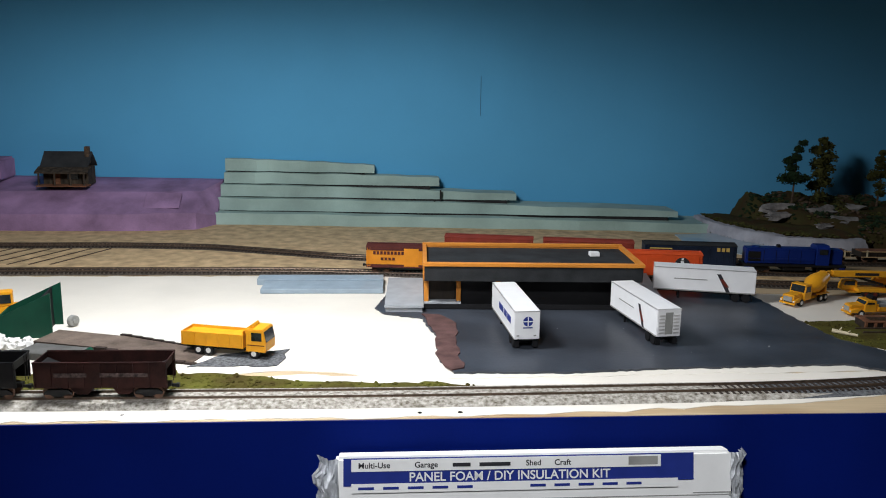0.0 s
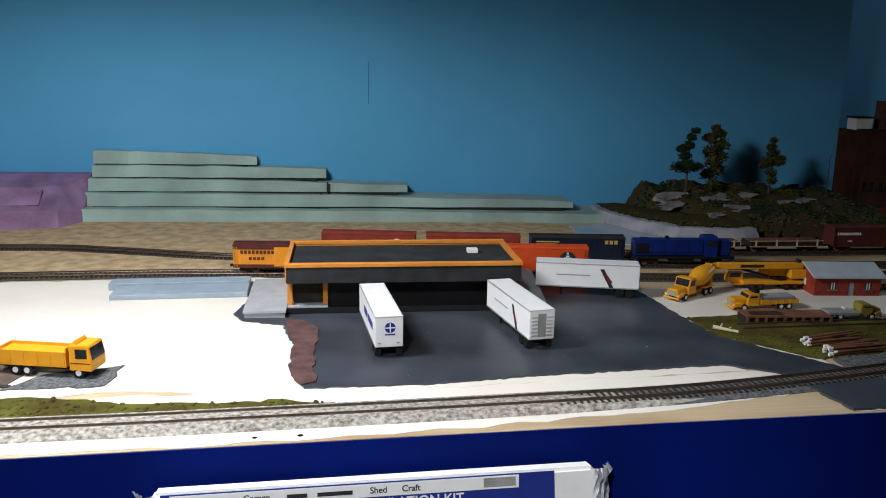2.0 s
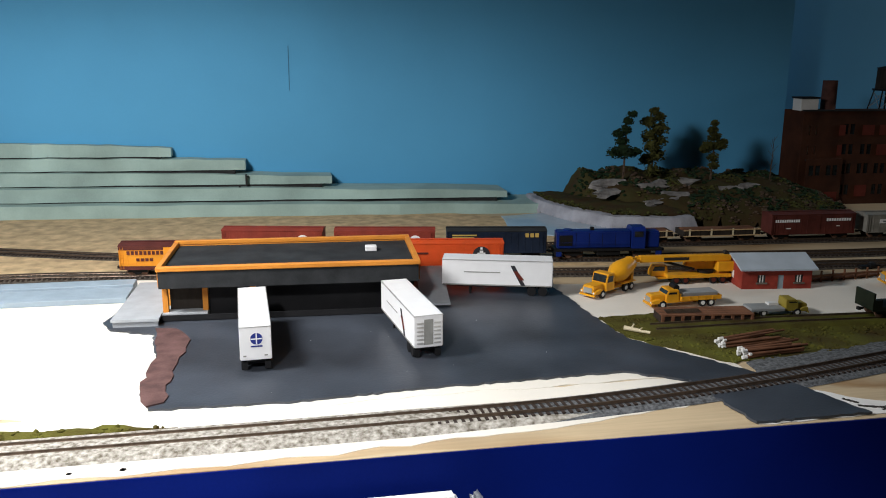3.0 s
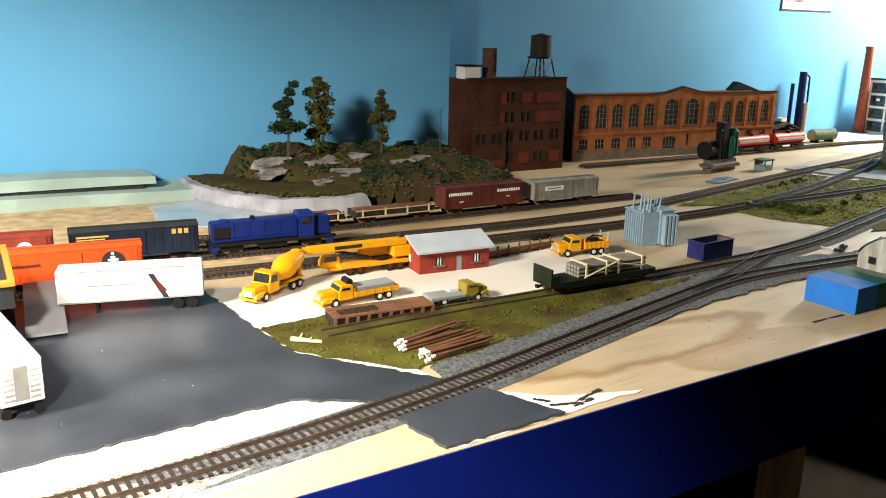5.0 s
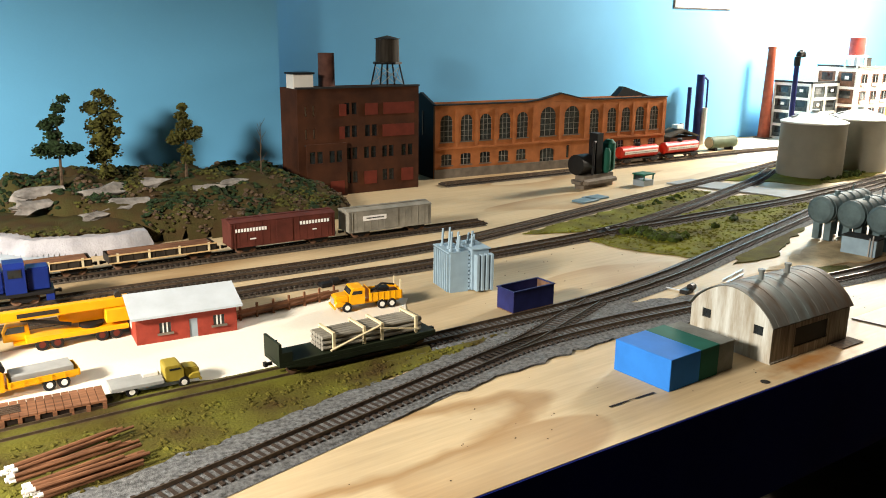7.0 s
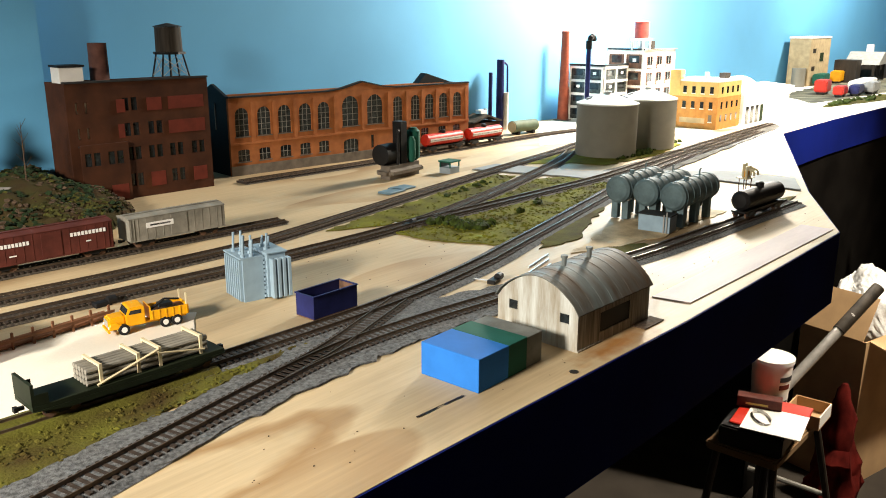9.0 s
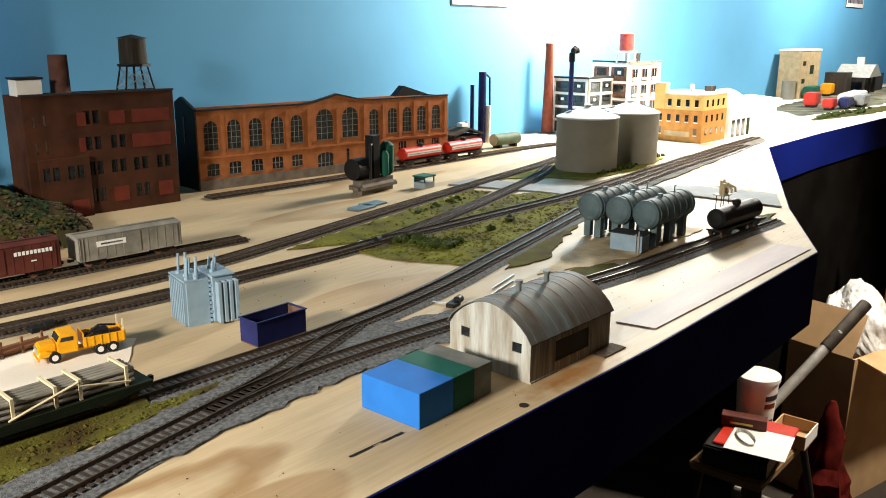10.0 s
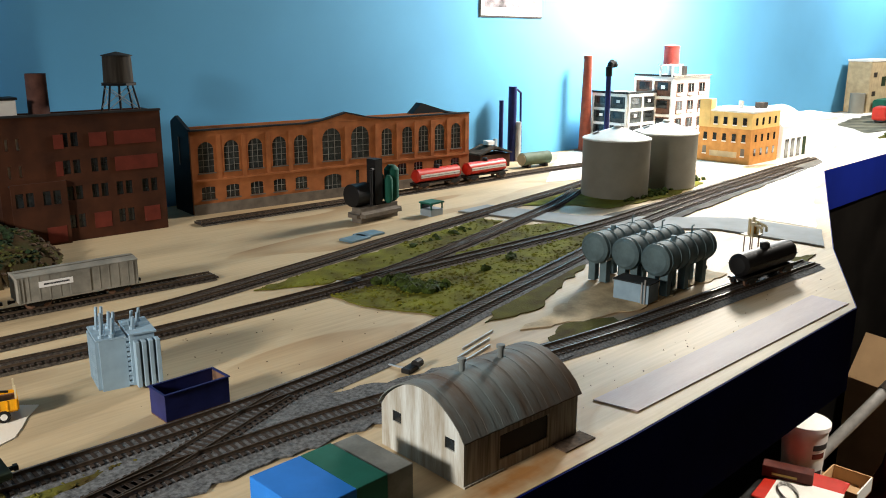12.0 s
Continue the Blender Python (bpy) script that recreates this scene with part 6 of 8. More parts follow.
# mobile crane
crane = lorry_base("mobile_crane", "yellow mobile crane with a folded telescopic boom", "mobile crane", at(0.951, 1.256, 0.001, 175.5), -0.05, 0.05, (-0.038, -0.025, 0.014, 0.027), HUB_R, M["yellow"])
part("carrier", Build().box(-0.05, -0.0135, 0.0087, 0.040, 0.0135, 0.0135).bevel(0.0006, 1), M["yellow"], crane)
part("driver_cab", Build().prism([(0.034, 0.0087), (0.058, 0.0087), (0.058, 0.015), (0.054, 0.0235), (0.036, 0.0235)], -0.0135, 0.0005, "y").bevel(0.0006, 1), M["yellow"], crane)
part("cab_window", Build().prism([(0.0395, 0.0165), (0.0565, 0.0165), (0.0535, 0.0225), (0.0395, 0.0225)], -0.0139, -0.0136, "y"), M["glass_dark"], crane)
part("cab_window", Build().prism([(0.0395, 0.0165), (0.0565, 0.0165), (0.0535, 0.0225), (0.0395, 0.0225)], 0.0006, 0.0009, "y"), M["glass_dark"], crane)
part("turntable", Build().cyl((-0.018, 0, 0.0137), (-0.018, 0, 0.0165), 0.011, n=20), M["black"], crane)
part("superstructure", Build().prism([(-0.055, 0.0167), (0.004, 0.0167), (0.010, 0.022), (0.006, 0.034), (-0.055, 0.036)], -0.013, -0.002, "y").bevel(0.0007, 1), M["yellow"], crane)
part("counterweight", Build().box(-0.058, -0.0015, 0.0167, -0.030, 0.0135, 0.030).bevel(0.0007, 1), M["yellow"], crane)
part("boom", Build().box(-0.05, 0.001, 0.0305, 0.078, 0.0095, 0.0395).bevel(0.0007, 1), M["yellow"], crane, "yellow box boom")
part("boom_section", Build().box(0.078, 0.002, 0.0315, 0.083, 0.0085, 0.0385), M["yellow"], crane)
part("boom_ram", Build().cyl((0.0, 0.005, 0.019), (0.042, 0.005, 0.030), 0.0018, n=8), M["black"], crane)
part("lettering_bar", Build().box(0.01, 0.0096, 0.033, 0.045, 0.0099, 0.037), M["brown_panel"], crane)
part("winch", Build().cyl((-0.043, 0.002, 0.0415), (-0.043, 0.0085, 0.0415), 0.0032, n=12), M["brown_panel"], crane)

# yellow dump truck with a grey tray
dmp = lorry_base("dump_truck", "yellow dump truck carrying a grey tray", "dump truck", at(0.886, 1.157, 0.001, 181) @ Matrix.Diagonal((0.87, 0.87, 0.87, 1)), -0.052, 0.05, (-0.040, -0.027, 0.034), HUB_W, M["yellow"])
conventional_cab(dmp, M["yellow"], 0.010, roof=0.0265, hood=0.022)
tipper_bed(dmp, M["yellow"], -0.055, 0.008, None, 0.0105, 0.0165)
part("grey_tray", Build().box(-0.050, -0.0115, 0.0119, 0.004, 0.0115, 0.021).bevel(0.0005, 1), M["grey"], dmp, "grey metal tray")
part("black_drum", Build().cyl((0.012, -0.008, 0.0285), (0.012, 0.008, 0.0285), 0.0042, n=14), M["black"], dmp)

# yellow truck with a loader arm
arm = lorry_base("dump_truck", "yellow dump truck with a black loader arm", "dump truck", at(1.235, 1.189, 0.001, 167) @ Matrix.Diagonal((0.92, 0.92, 0.92, 1)), -0.04, 0.036, (-0.028, -0.016, 0.026), HUB_W, M["yellow"])
conventional_cab(arm, M["yellow"], 0.004, wd=0.025, roof=0.0275, hood=0.017)
tipper_bed(arm, M["yellow"], -0.041, -0.001, "rust", 0.0105, 0.0205, 0.026)
part("loader_arm", Build().cyl((-0.004, 0.004, 0.0195), (-0.018, 0.006, 0.029), 0.0013, n=6).cyl((-0.018, 0.006, 0.029), (-0.034, 0.004, 0.0255), 0.0011, n=6).box(-0.026, -0.002, 0.021, -0.012, 0.008, 0.0245), M["black"], arm, "folded black loader arm")
part("stake", Build().box(-0.040, 0.0105, 0.0205, -0.0385, 0.012, 0.033).box(-0.040, -0.012, 0.0205, -0.0385, -0.0105, 0.031), M["cream"], arm)

# olive flatbed
M["olive"] = mat("olive_yellow_paint", (0.30, 0.23, 0.035), 0.45, vary=0.08, scale=60)
bed = lorry_base("flatbed_truck", "olive yellow flatbed truck with a grey deck", "flatbed truck", at(0.983, 1.104, 0.001, -5) @ Matrix.Diagonal((0.8, 0.8, 0.8, 1)), -0.042, 0.03, (-0.026, 0.026), HUB_W, M["black"])
conventional_cab(bed, M["olive"], 0.008, wd=0.025, roof=0.0255, hood=0.016)
part("deck", Build().box(-0.046, -0.0145, 0.0088, 0.006, 0.0145, 0.013).bevel(0.0005, 1), M["grey"], bed, "plain grey flat deck")
part("crate", Build().box(-0.012, 0.001, 0.0132, 0.003, 0.012, 0.0165), M["off_white"], bed)

# yellow loader by the green shed
ldr = thing("wheel_loader", "yellow wheel loader beside the rock bin", "wheel loader", at(-0.262, 1.15, 0.001, 20), "yellow construction vehicles")
for x in (-0.016, 0.016):
    for s in (-1, 1):
        wheel(ldr, x, s * 0.013, HUB_W, 0.009)
part("body", Build().box(-0.026, -0.011, 0.010, 0.018, 0.011, 0.022).bevel(0.0012, 2), M["yellow"], ldr)
part("cab", Build().box(-0.008, -0.009, 0.0222, 0.010, 0.009, 0.040).bevel(0.001, 2), M["yellow"], ldr)
part("cab_window", Build().box(-0.006, -0.0095, 0.026, 0.008, 0.0095, 0.037), M["glass_dark"], ldr)
part("arm", Build().prism([(0.012, 0.018), (0.036, 0.010), (0.036, 0.013), (0.012, 0.022)], -0.008, 0.008, "y"), M["yellow"], ldr)
part("bucket", Build().prism([(0.036, 0.002), (0.05, 0.002), (0.05, 0.004), (0.040, 0.006), (0.040, 0.017), (0.036, 0.017)], -0.016, 0.016, "y"), M["yellow"], ldr)
# ---- small buildings and yard things ----
M["wall_seam"] = mat("dark_blue_seam", (0.06, 0.17, 0.27), 0.8, vary=0.1)
shed = thing("yard_office", "red wooden yard office with a pale grey roof", "yard office", pose(0.998, 1.209, 0.001, 0, 0, -7))
holes = [(0.021, 0.009, 0.032, 0.019, 0.0), (0.072, 0.009, 0.083, 0.019, 0.0), (0.049, 0.0, 0.057, 0.019, 0.0)]
part("front_wall", pierced(0.095, 0.0275, 0.002, holes), M["shed_red"], shed)
part("side_wall", Build().prism([(0.0021, 0), (0.066, 0), (0.066, 0.0275), (0.033, 0.039), (0.0021, 0.0275)], 0, 0.002, "x"), M["shed_red"], shed)
part("side_wall", Build().prism([(0.0021, 0), (0.066, 0), (0.066, 0.0275), (0.033, 0.039), (0.0021, 0.0275)], 0.093, 0.095, "x"), M["shed_red"], shed)
part("back_wall", Build().box(0.002, 0.0641, 0, 0.093, 0.066, 0.0275), M["shed_red"], shed)
part("roof", Build().prism([(-0.006, 0.0262), (0.033, 0.0398), (0.072, 0.0262), (0.072, 0.0284), (0.033, 0.042), (-0.006, 0.0284)], -0.005, 0.100, "x"), M["roof_grey"], shed, "pale blue-grey gable roof")
for h in holes[:2]:
    window(shed, h[0], h[1], h[2], h[3], 0.001, 3, 1, "glass_grey", "off_white", True, w=0.0012)
part("door", Build().box(0.0492, 0.0008, 0, 0.0568, 0.0016, 0.0188), M["slab_blue"], shed, "grey-blue door")
part("window", Build().box(-0.0006, 0.026, 0.009, -0.0001, 0.034, 0.019), M["off_white"], shed)

# quonset warehouse
qh = thing("arched_warehouse", "weathered arched warehouse with a galvanized roof", "warehouse", pose(1.455, 0.844, 0.0, 0, 0, -1.5))
QL, QW, QE, QT = 0.124, 0.091, 0.034, 0.062
arc = [(QW * i / 16, QE + (QT - QE) * math.sin(math.pi * i / 16) ** 0.75) for i in range(17)]
end = Build()
wins = [(0.0095, 0.0245, 0.0195, 0.0335), (0.0675, 0.0245, 0.0775, 0.0335)]
for p, q in zip(arc, arc[1:]):
    end.prism([(p[0], QE), (q[0], QE), q, p] if p[1] > QE + 1e-6 and q[1] > QE + 1e-6 else ([(p[0], QE), (q[0], QE), q] if q[1] > QE + 1e-6 else [(p[0], QE), (q[0], QE), p]), 0, 0.002, "x")
end.box(0, 0, 0, 0.002, QW, 0.0245).box(0, 0, 0.0335, 0.002, QW, QE - 0.00005).box(0, 0, 0.0245, 0.002, 0.0095, 0.0335).box(0, 0.0195, 0.0245, 0.002, 0.0675, 0.0335).box(0, 0.0775, 0.0245, 0.002, QW, 0.0335)
bmesh.ops.remove_doubles(end.bm, verts=end.bm.verts[:], dist=6e-5)
part("end_wall", end, M["board_white"], qh, "streaky whitewashed board end wall")
part("end_wall", Build().prism([(0, 0), (QW, 0)] + [(p[0], p[1]) for p in arc[::-1]], QL - 0.002, QL, "x"), M["board_white"], qh)
for w in wins:
    part("window", Build().box(0.0012, w[0], w[1], 0.0018, w[2], w[3]), M["glass_dark"], qh, "small dark square window")
part("side_wall", pierced(QL - 0.0044, QE, 0.002, [(0.034, 0.0095, 0.087, 0.0285, 0.0)]), M["board_grey"], qh, "grey weathered board wall", at=at(0.0022, 0, 0))
part("side_wall", Build().box(0.0022, QW - 0.002, 0, QL - 0.0022, QW, QE), M["board_grey"], qh)
# Black sheet fills the doorway in place of the dark inside.
part("door", Build().box(0.036, 0.0012, 0.0095, 0.0892, 0.0018, 0.0285), M["black"], qh, "black sheet painting the dark open doorway")
part("sill_board", Build().box(0.0, -0.0012, 0, 0.040, -0.0001, 0.0015), M["board_grey"], qh)
for k in range(16):
    x0, x1 = -0.002 + k * (QL + 0.004) / 16, -0.002 + (k + 1) * (QL + 0.004) / 16 + 0.0003
    lift, b, pts = 0.00025 * (k % 2), Build(), []
    for y, z in arc:
        yy = (y - QW / 2) * 1.045 + QW / 2
        pts += [(x0, yy, z + 0.0004 + lift), (x1, yy, z + 0.0004 + lift), (x1, yy, z + 0.0014 + lift), (x0, yy, z + 0.0014 + lift)]
    m = len(arc)
    b.faces(pts, [(4 * i + a, 4 * i + (a + 1) % 4, 4 * i + 4 + (a + 1) % 4, 4 * i + 4 + a) for i in range(m - 1) for a in range(4)] + [(3, 2, 1, 0), (4 * m - 4, 4 * m - 3, 4 * m - 2, 4 * m - 1)])
    part("roof_sheet", b, M["galv"], qh, "weathered galvanized roof sheet with rust", smooth=True)
for x in (0.041, 0.083):
    v = part("roof_vent", Build().cyl((x, QW / 2, QT), (x, QW / 2, QT + 0.009), 0.0024, n=12), M["galv"], qh, "small roof ventilator")
    part("vent_cap", Build().cyl((x, QW / 2, QT + 0.009), (x, QW / 2, QT + 0.0115), 0.0034, n=12), M["galv"], v)
# Thin dark brown rectangle at the warehouse corner.
solid("corner_sheet", Build().box(0, 0, 0.0002, 0.036, 0.016, 0.0012), M["bark"], "thin dark brown sheet at the warehouse corner", "pad", m=at(1.548, 0.8265, 0.0, -1.5))

# blue, green and grey striped box
bx = thing("striped_box", "low box striped bright blue, green and grey", "box", pose(1.3315, 0.856, 0.0, 0, 0, 1.0))
part("blue_section", Build().box(0, 0, 0, 0.040, 0.061, 0.0288).bevel(0.0004, 1), M["blue_paint"], bx, "bright blue section")
part("green_section", Build().box(0.0402, 0, 0, 0.066, 0.061, 0.0288).bevel(0.0004, 1), M["green_paint"], bx, "dark green section")
part("grey_section", Build().box(0.0662, 0.0005, 0, 0.089, 0.0605, 0.0278).bevel(0.0004, 1), M["grey_film"], bx, "weathered grey section")

# transformer
tf = thing("transformer", "pale blue-grey power transformer with bushings", "transformer", pose(1.3415, 1.180, 0.0, 0, 0, -12) @ Matrix.Diagonal((1.08, 1.06, 1.04, 1)))
fin = Build().box(0, 0, 0, 0.021, 0.042, 0.0445)
part("tank", fin, M["trsf"], tf)
for i in range(8):
    part("cooling_fin", Build().box(-0.003, 0.002 + i * 0.005, 0.001, -0.0001, 0.0038 + i * 0.005, 0.044), M["trsf"], tf)
part("second_tank", Build().box(0.0235, -0.004, 0.002, 0.043, 0.036, 0.0475), M["trsf"], tf)
rad = Build()
for i in range(10):
    rad.box(0.0212, -0.002 + (i % 2) * 0.0015, 0.002 + i * 0.0044, 0.0234, 0.004, 0.0048 + i * 0.0044)
part("pipe_ladder", rad, M["trsf"], tf)
for i in range(4):
    part("radiator", Build().box(0.0255 + i * 0.0055, -0.012, 0.002, 0.0292 + i * 0.0055, -0.0042, 0.043).bevel(0.0005, 1), M["trsf"], tf)
part("top_plate", Build().box(-0.002, 0.0, 0.0447, 0.0215, 0.043, 0.046).box(0.0225, -0.006, 0.0477, 0.0445, 0.037, 0.049), M["trsf"], tf)
for i, (x, y, h) in enumerate(((0.003, 0.006, 0.022), (0.011, 0.004, 0.017), (0.006, 0.018, 0.024), (0.014, 0.014, 0.019), (0.004, 0.032, 0.02), (0.013, 0.029, 0.015), (0.028, 0.008, 0.011), (0.033, 0.014, 0.012), (0.030, 0.022, 0.012), (0.037, 0.027, 0.012))):
    z = 0.046 if x < 0.022 else 0.049
    bsh = part("bushing", Build().cyl((x, y, z), (x + 0.0012, y, z + h), 0.0013, n=8), M["trsf"], tf)
    part("bushing_base", Build().cyl((x, y, z), (x, y, z + 0.003), 0.0024, n=10), M["trsf"], bsh)

# open dumpster
db = thing("dumpster", "open navy blue dumpster with a rusty inside", "dumpster", pose(1.352, 1.0805, 0.0, 0, 0, 0.5))
part("floor", Build().box(0, 0, 0.001, 0.058, 0.027, 0.002), M["rust"], db)
for y in (0.0, 0.026):
    part("side", Build().box(0, y, 0.0021, 0.058, y + 0.001, 0.0245), M["bin_blue"], db)
for x in (0.0, 0.057):
    part("end", Build().box(x, 0.0011, 0.0021, x + 0.001, 0.0259, 0.0245), M["bin_blue"] if x == 0 else M["rust"], db)
rim = Build().box(-0.001, -0.001, 0.0246, 0.059, 0.0012, 0.0256).box(-0.001, 0.0258, 0.0246, 0.059, 0.028, 0.0256).box(-0.001, 0.0013, 0.0246, 0.0012, 0.0257, 0.0256).box(0.0568, 0.0013, 0.0246, 0.059, 0.0257, 0.0256)
part("rim", rim, M["bin_blue"], db)


# fuel tanks
for k, (x, y) in enumerate(((1.936, 0.998), (1.936, 1.041), (1.932, 1.084))):
    tk = thing("fuel_tank", "grey horizontal fuel tank on stub legs", "fuel tank", pose(x, y, 0.0014, 0, 0, 1.5), "row of fuel tanks")
    r, L = 0.0198, 0.126
    part("shell", Build().lathe((0, 0, 0.0450), [(0.003, 0.0), (r * 0.8, 0.0006), (r, 0.004), (r, L - 0.004), (r * 0.8, L - 0.0006), (0.003, L)], 28, "x"), M["tank_grey"], tk, "", True)
    for i in range(6):
        part("hoop", Build().lathe((0.010 + i * 0.0205, 0, 0.0450), [(r + 0.0002, 0), (r + 0.0008, 0.0002), (r + 0.0008, 0.0014), (r + 0.0002, 0.0016)], 28, "x"), M["tank_grey"], tk)
    for i, xx in enumerate((0.012, 0.055, 0.100)):
        for y0 in (-0.0135, 0.0035):
            part("leg", Build().box(xx, y0, 0, xx + 0.010, y0 + 0.010, 0.0285).bevel(0.0004, 1), M["tank_grey"], tk)
        part("saddle", Build().box(xx - 0.001, -0.0145, 0.0287, xx + 0.011, 0.0145, 0.0335), M["tank_grey"] if i or k < 2 else M["off_white"], tk)
    part("hatch", Build().cyl((0.045, 0, 0.0635), (0.045, 0, 0.069), 0.0035, n=12), M["tank_grey"], tk)
    part("vent_pipe", Build().cyl((0.09, 0, 0.0635), (0.09, 0, 0.0735), 0.001, n=6).cyl((0.09, 0, 0.0735), (0.095, 0, 0.0745), 0.001, n=6), M["tank_grey"], tk)
ph = thing("pump_house", "small pale grey pump house below the tanks", "pump house", at(1.905, 0.983, 0.0014, 6))
part("wall", Build().box(0, 0, 0, 0.026, 0.046, 0.023).bevel(0.0004, 1), M["trsf"], ph)
part("roof", Build().box(-0.001, -0.001, 0.0231, 0.0275, 0.0475, 0.0245), M["roof_dark"], ph, "dark flat roof")
part("downpipe", Build().cyl((-0.002, 0.004, 0), (-0.002, 0.004, 0.03), 0.001, n=6).cyl((-0.002, 0.008, 0), (-0.002, 0.008, 0.026), 0.001, n=6), M["steel"], ph)
pad = solid("fuel_pad", Build().box(0, 0, 0.0003, 0.05, 0.04, 0.006), M["roof_dark"], "dark flat canopy slab behind the tanks", "slab", m=at(2.10, 1.105, 0.0, 5))
for k, (x, y) in enumerate(((2.10, 1.05), (2.115, 1.035), (2.09, 1.015))):
    vv = thing("valve_stand", "small black valve stand by the tanks", "valve", at(x, y, 0.0, 40 * k), "valve stands")
    part("body", Build().cyl((0, 0, 0), (0, 0, 0.007), 0.0022, n=8), M["black"], vv)
    part("wheel", Build().cyl((-0.005, 0, 0.007), (0.005, 0, 0.007), 0.0028, n=8), M["black"], vv)

# loading rack over the tank car
rk = thing("loading_rack", "small loading rack with pale yellow spout arms", "loading rack", at(2.155, 0.972, 0.0, -5))
for x, y in ((-0.008, 0.004), (0.008, 0.004), (-0.008, 0.016), (0.008, 0.016)):
    part("leg", Build().cyl((x, y, 0), (x, y, 0.046), 0.0008, n=6), M["rust"], rk)
part("platform", Build().box(-0.012, 0.001, 0.046, 0.012, 0.020, 0.0475), M["cream"], rk)
for i, (x, y) in enumerate(((-0.010, 0.004), (-0.003, 0.013), (0.004, 0.005), (0.010, 0.015))):
    part("spout_arm", Build().cyl((x, y, 0.0475), (x, y, 0.066 + 0.003 * (i % 2)), 0.0021, n=9).cyl((x, y, 0.0635), (x + 0.005, y - 0.010, 0.059), 0.0018, n=8).cyl((x + 0.005, y - 0.010, 0.059), (x + 0.005, y - 0.0105, 0.052), 0.0018, n=8), M["cream"], rk, "pale yellow spout")
part("hose_box", Build().box(-0.004, 0.007, 0.0476, 0.004, 0.011, 0.058).bevel(0.0005, 1), M["yellow"], rk, "yellow control box")

# thin plank on the tabletop
solid("plank_panel", Build().prism([(1.641, 0.869), (1.649, 0.829), (2.085, 0.822), (2.085, 0.866)], 0.0002, 0.0014), mat("mauve_grey_panel", (0.40, 0.325, 0.33), 0.58, vary=0.15, scale=12, stretch=(0.3, 2, 1)), "thin mauve-grey plank lying along the table edge", "plank")
for k, (x, y) in enumerate(((1.64, 1.012), (1.655, 1.026), (1.675, 1.04))):
    solid("rail_piece", Build().box(-0.032, -0.0012, 0.0002, 0.032, 0.0012, 0.0006).box(-0.032, -0.0004, 0.0006, 0.032, 0.0004, 0.0022).box(-0.032, -0.0007, 0.0022, 0.032, 0.0007, 0.0028), M["steel"], "loose piece of steel model rail on the plywood", "rail piece", m=at(x, y, 0.0, 14), group="loose rail pieces by the switch")
sw = thing("switch_machine", "small black switch machine beside the track", "switch machine", at(1.573, 1.030, 0.0, 15))
part("body", Build().box(-0.012, -0.006, 0.0, 0.006, 0.004, 0.005).bevel(0.0008, 1), M["black"], sw)
part("motor", Build().cyl((0.002, -0.003, 0.0052), (0.011, -0.003, 0.0052), 0.0044, n=12), M["black"], sw)
part("throw_rod", Build().box(-0.004, 0.004, 0.001, -0.002, 0.024, 0.002), M["steel"], sw)
copy_thing(sw, at(1.706, 1.292, 0.0, 5))
copy_thing(sw, at(1.24, 1.283, 0.0, 0))
for x, y, r in ((-0.03, 0.846, 0.0022), (0.245, 0.841, 0.0022), (0.283, 0.841, 0.0026), (1.418, 0.823, 0.004)):
    solid("screw_hole", Build().cyl((0, 0, 0.0001), (0, 0, 0.0006), r, n=14), M["black"], "dark screw hole in the plywood edge", "screw hole", m=at(x, y), group="screw holes in the tabletop")
for k, (x, y, l, a) in enumerate(((0.915, 0.843, 0.022, -20), (0.942, 0.846, 0.03, 15), (0.903, 0.858, 0.012, -50), (0.93, 0.838, 0.02, 10), (1.294, 0.863, 0.044, -2))):
    b = Build()
    rnd = random.Random(k)
    for i in range(7):
        s = -l / 2 + l * i / 6
        w = rnd.uniform(0.0006, 0.0022 if k < 4 else 0.0005)
        b.box(s - l / 12, -w + rnd.uniform(-0.001, 0.001), 0.00085, s + l / 12, w, 0.00125)
    solid("scuff_mark", b, M["brown_panel"], "dark scuffed glue mark on the plywood", "mark", m=at(x, y, 0, a), group="scuffs on the tabletop")

# timber platform, logs and yard timber
tp = thing("timber_platform", "brown plank loading platform on timber piles", "timber platform", pose(0.829, 1.0895, 0.0, 0, 0, -6.5))
for i in range(18):
    part("plank", Build().box(i * 0.0061, 0, 0.0105, i * 0.0061 + 0.0057, 0.031, 0.0122), M["timber"], tp)
for i in range(10):
    part("pile", Build().box(i * 0.0118, -0.0005, 0.0012, i * 0.0118 + 0.003, 0.0025, 0.0104), M["timber"], tp)
part("stringer", Build().box(0, 0.0028, 0.0015, 0.1095, 0.0295, 0.0103), M["tie"], tp)
for i in range(5):
    part("rod", Build().cyl((0.008, 0.006 + i * 0.0032, 0.0128), (0.05, 0.008 + i * 0.0032, 0.0128), 0.0006, n=5), M["rail"], tp)


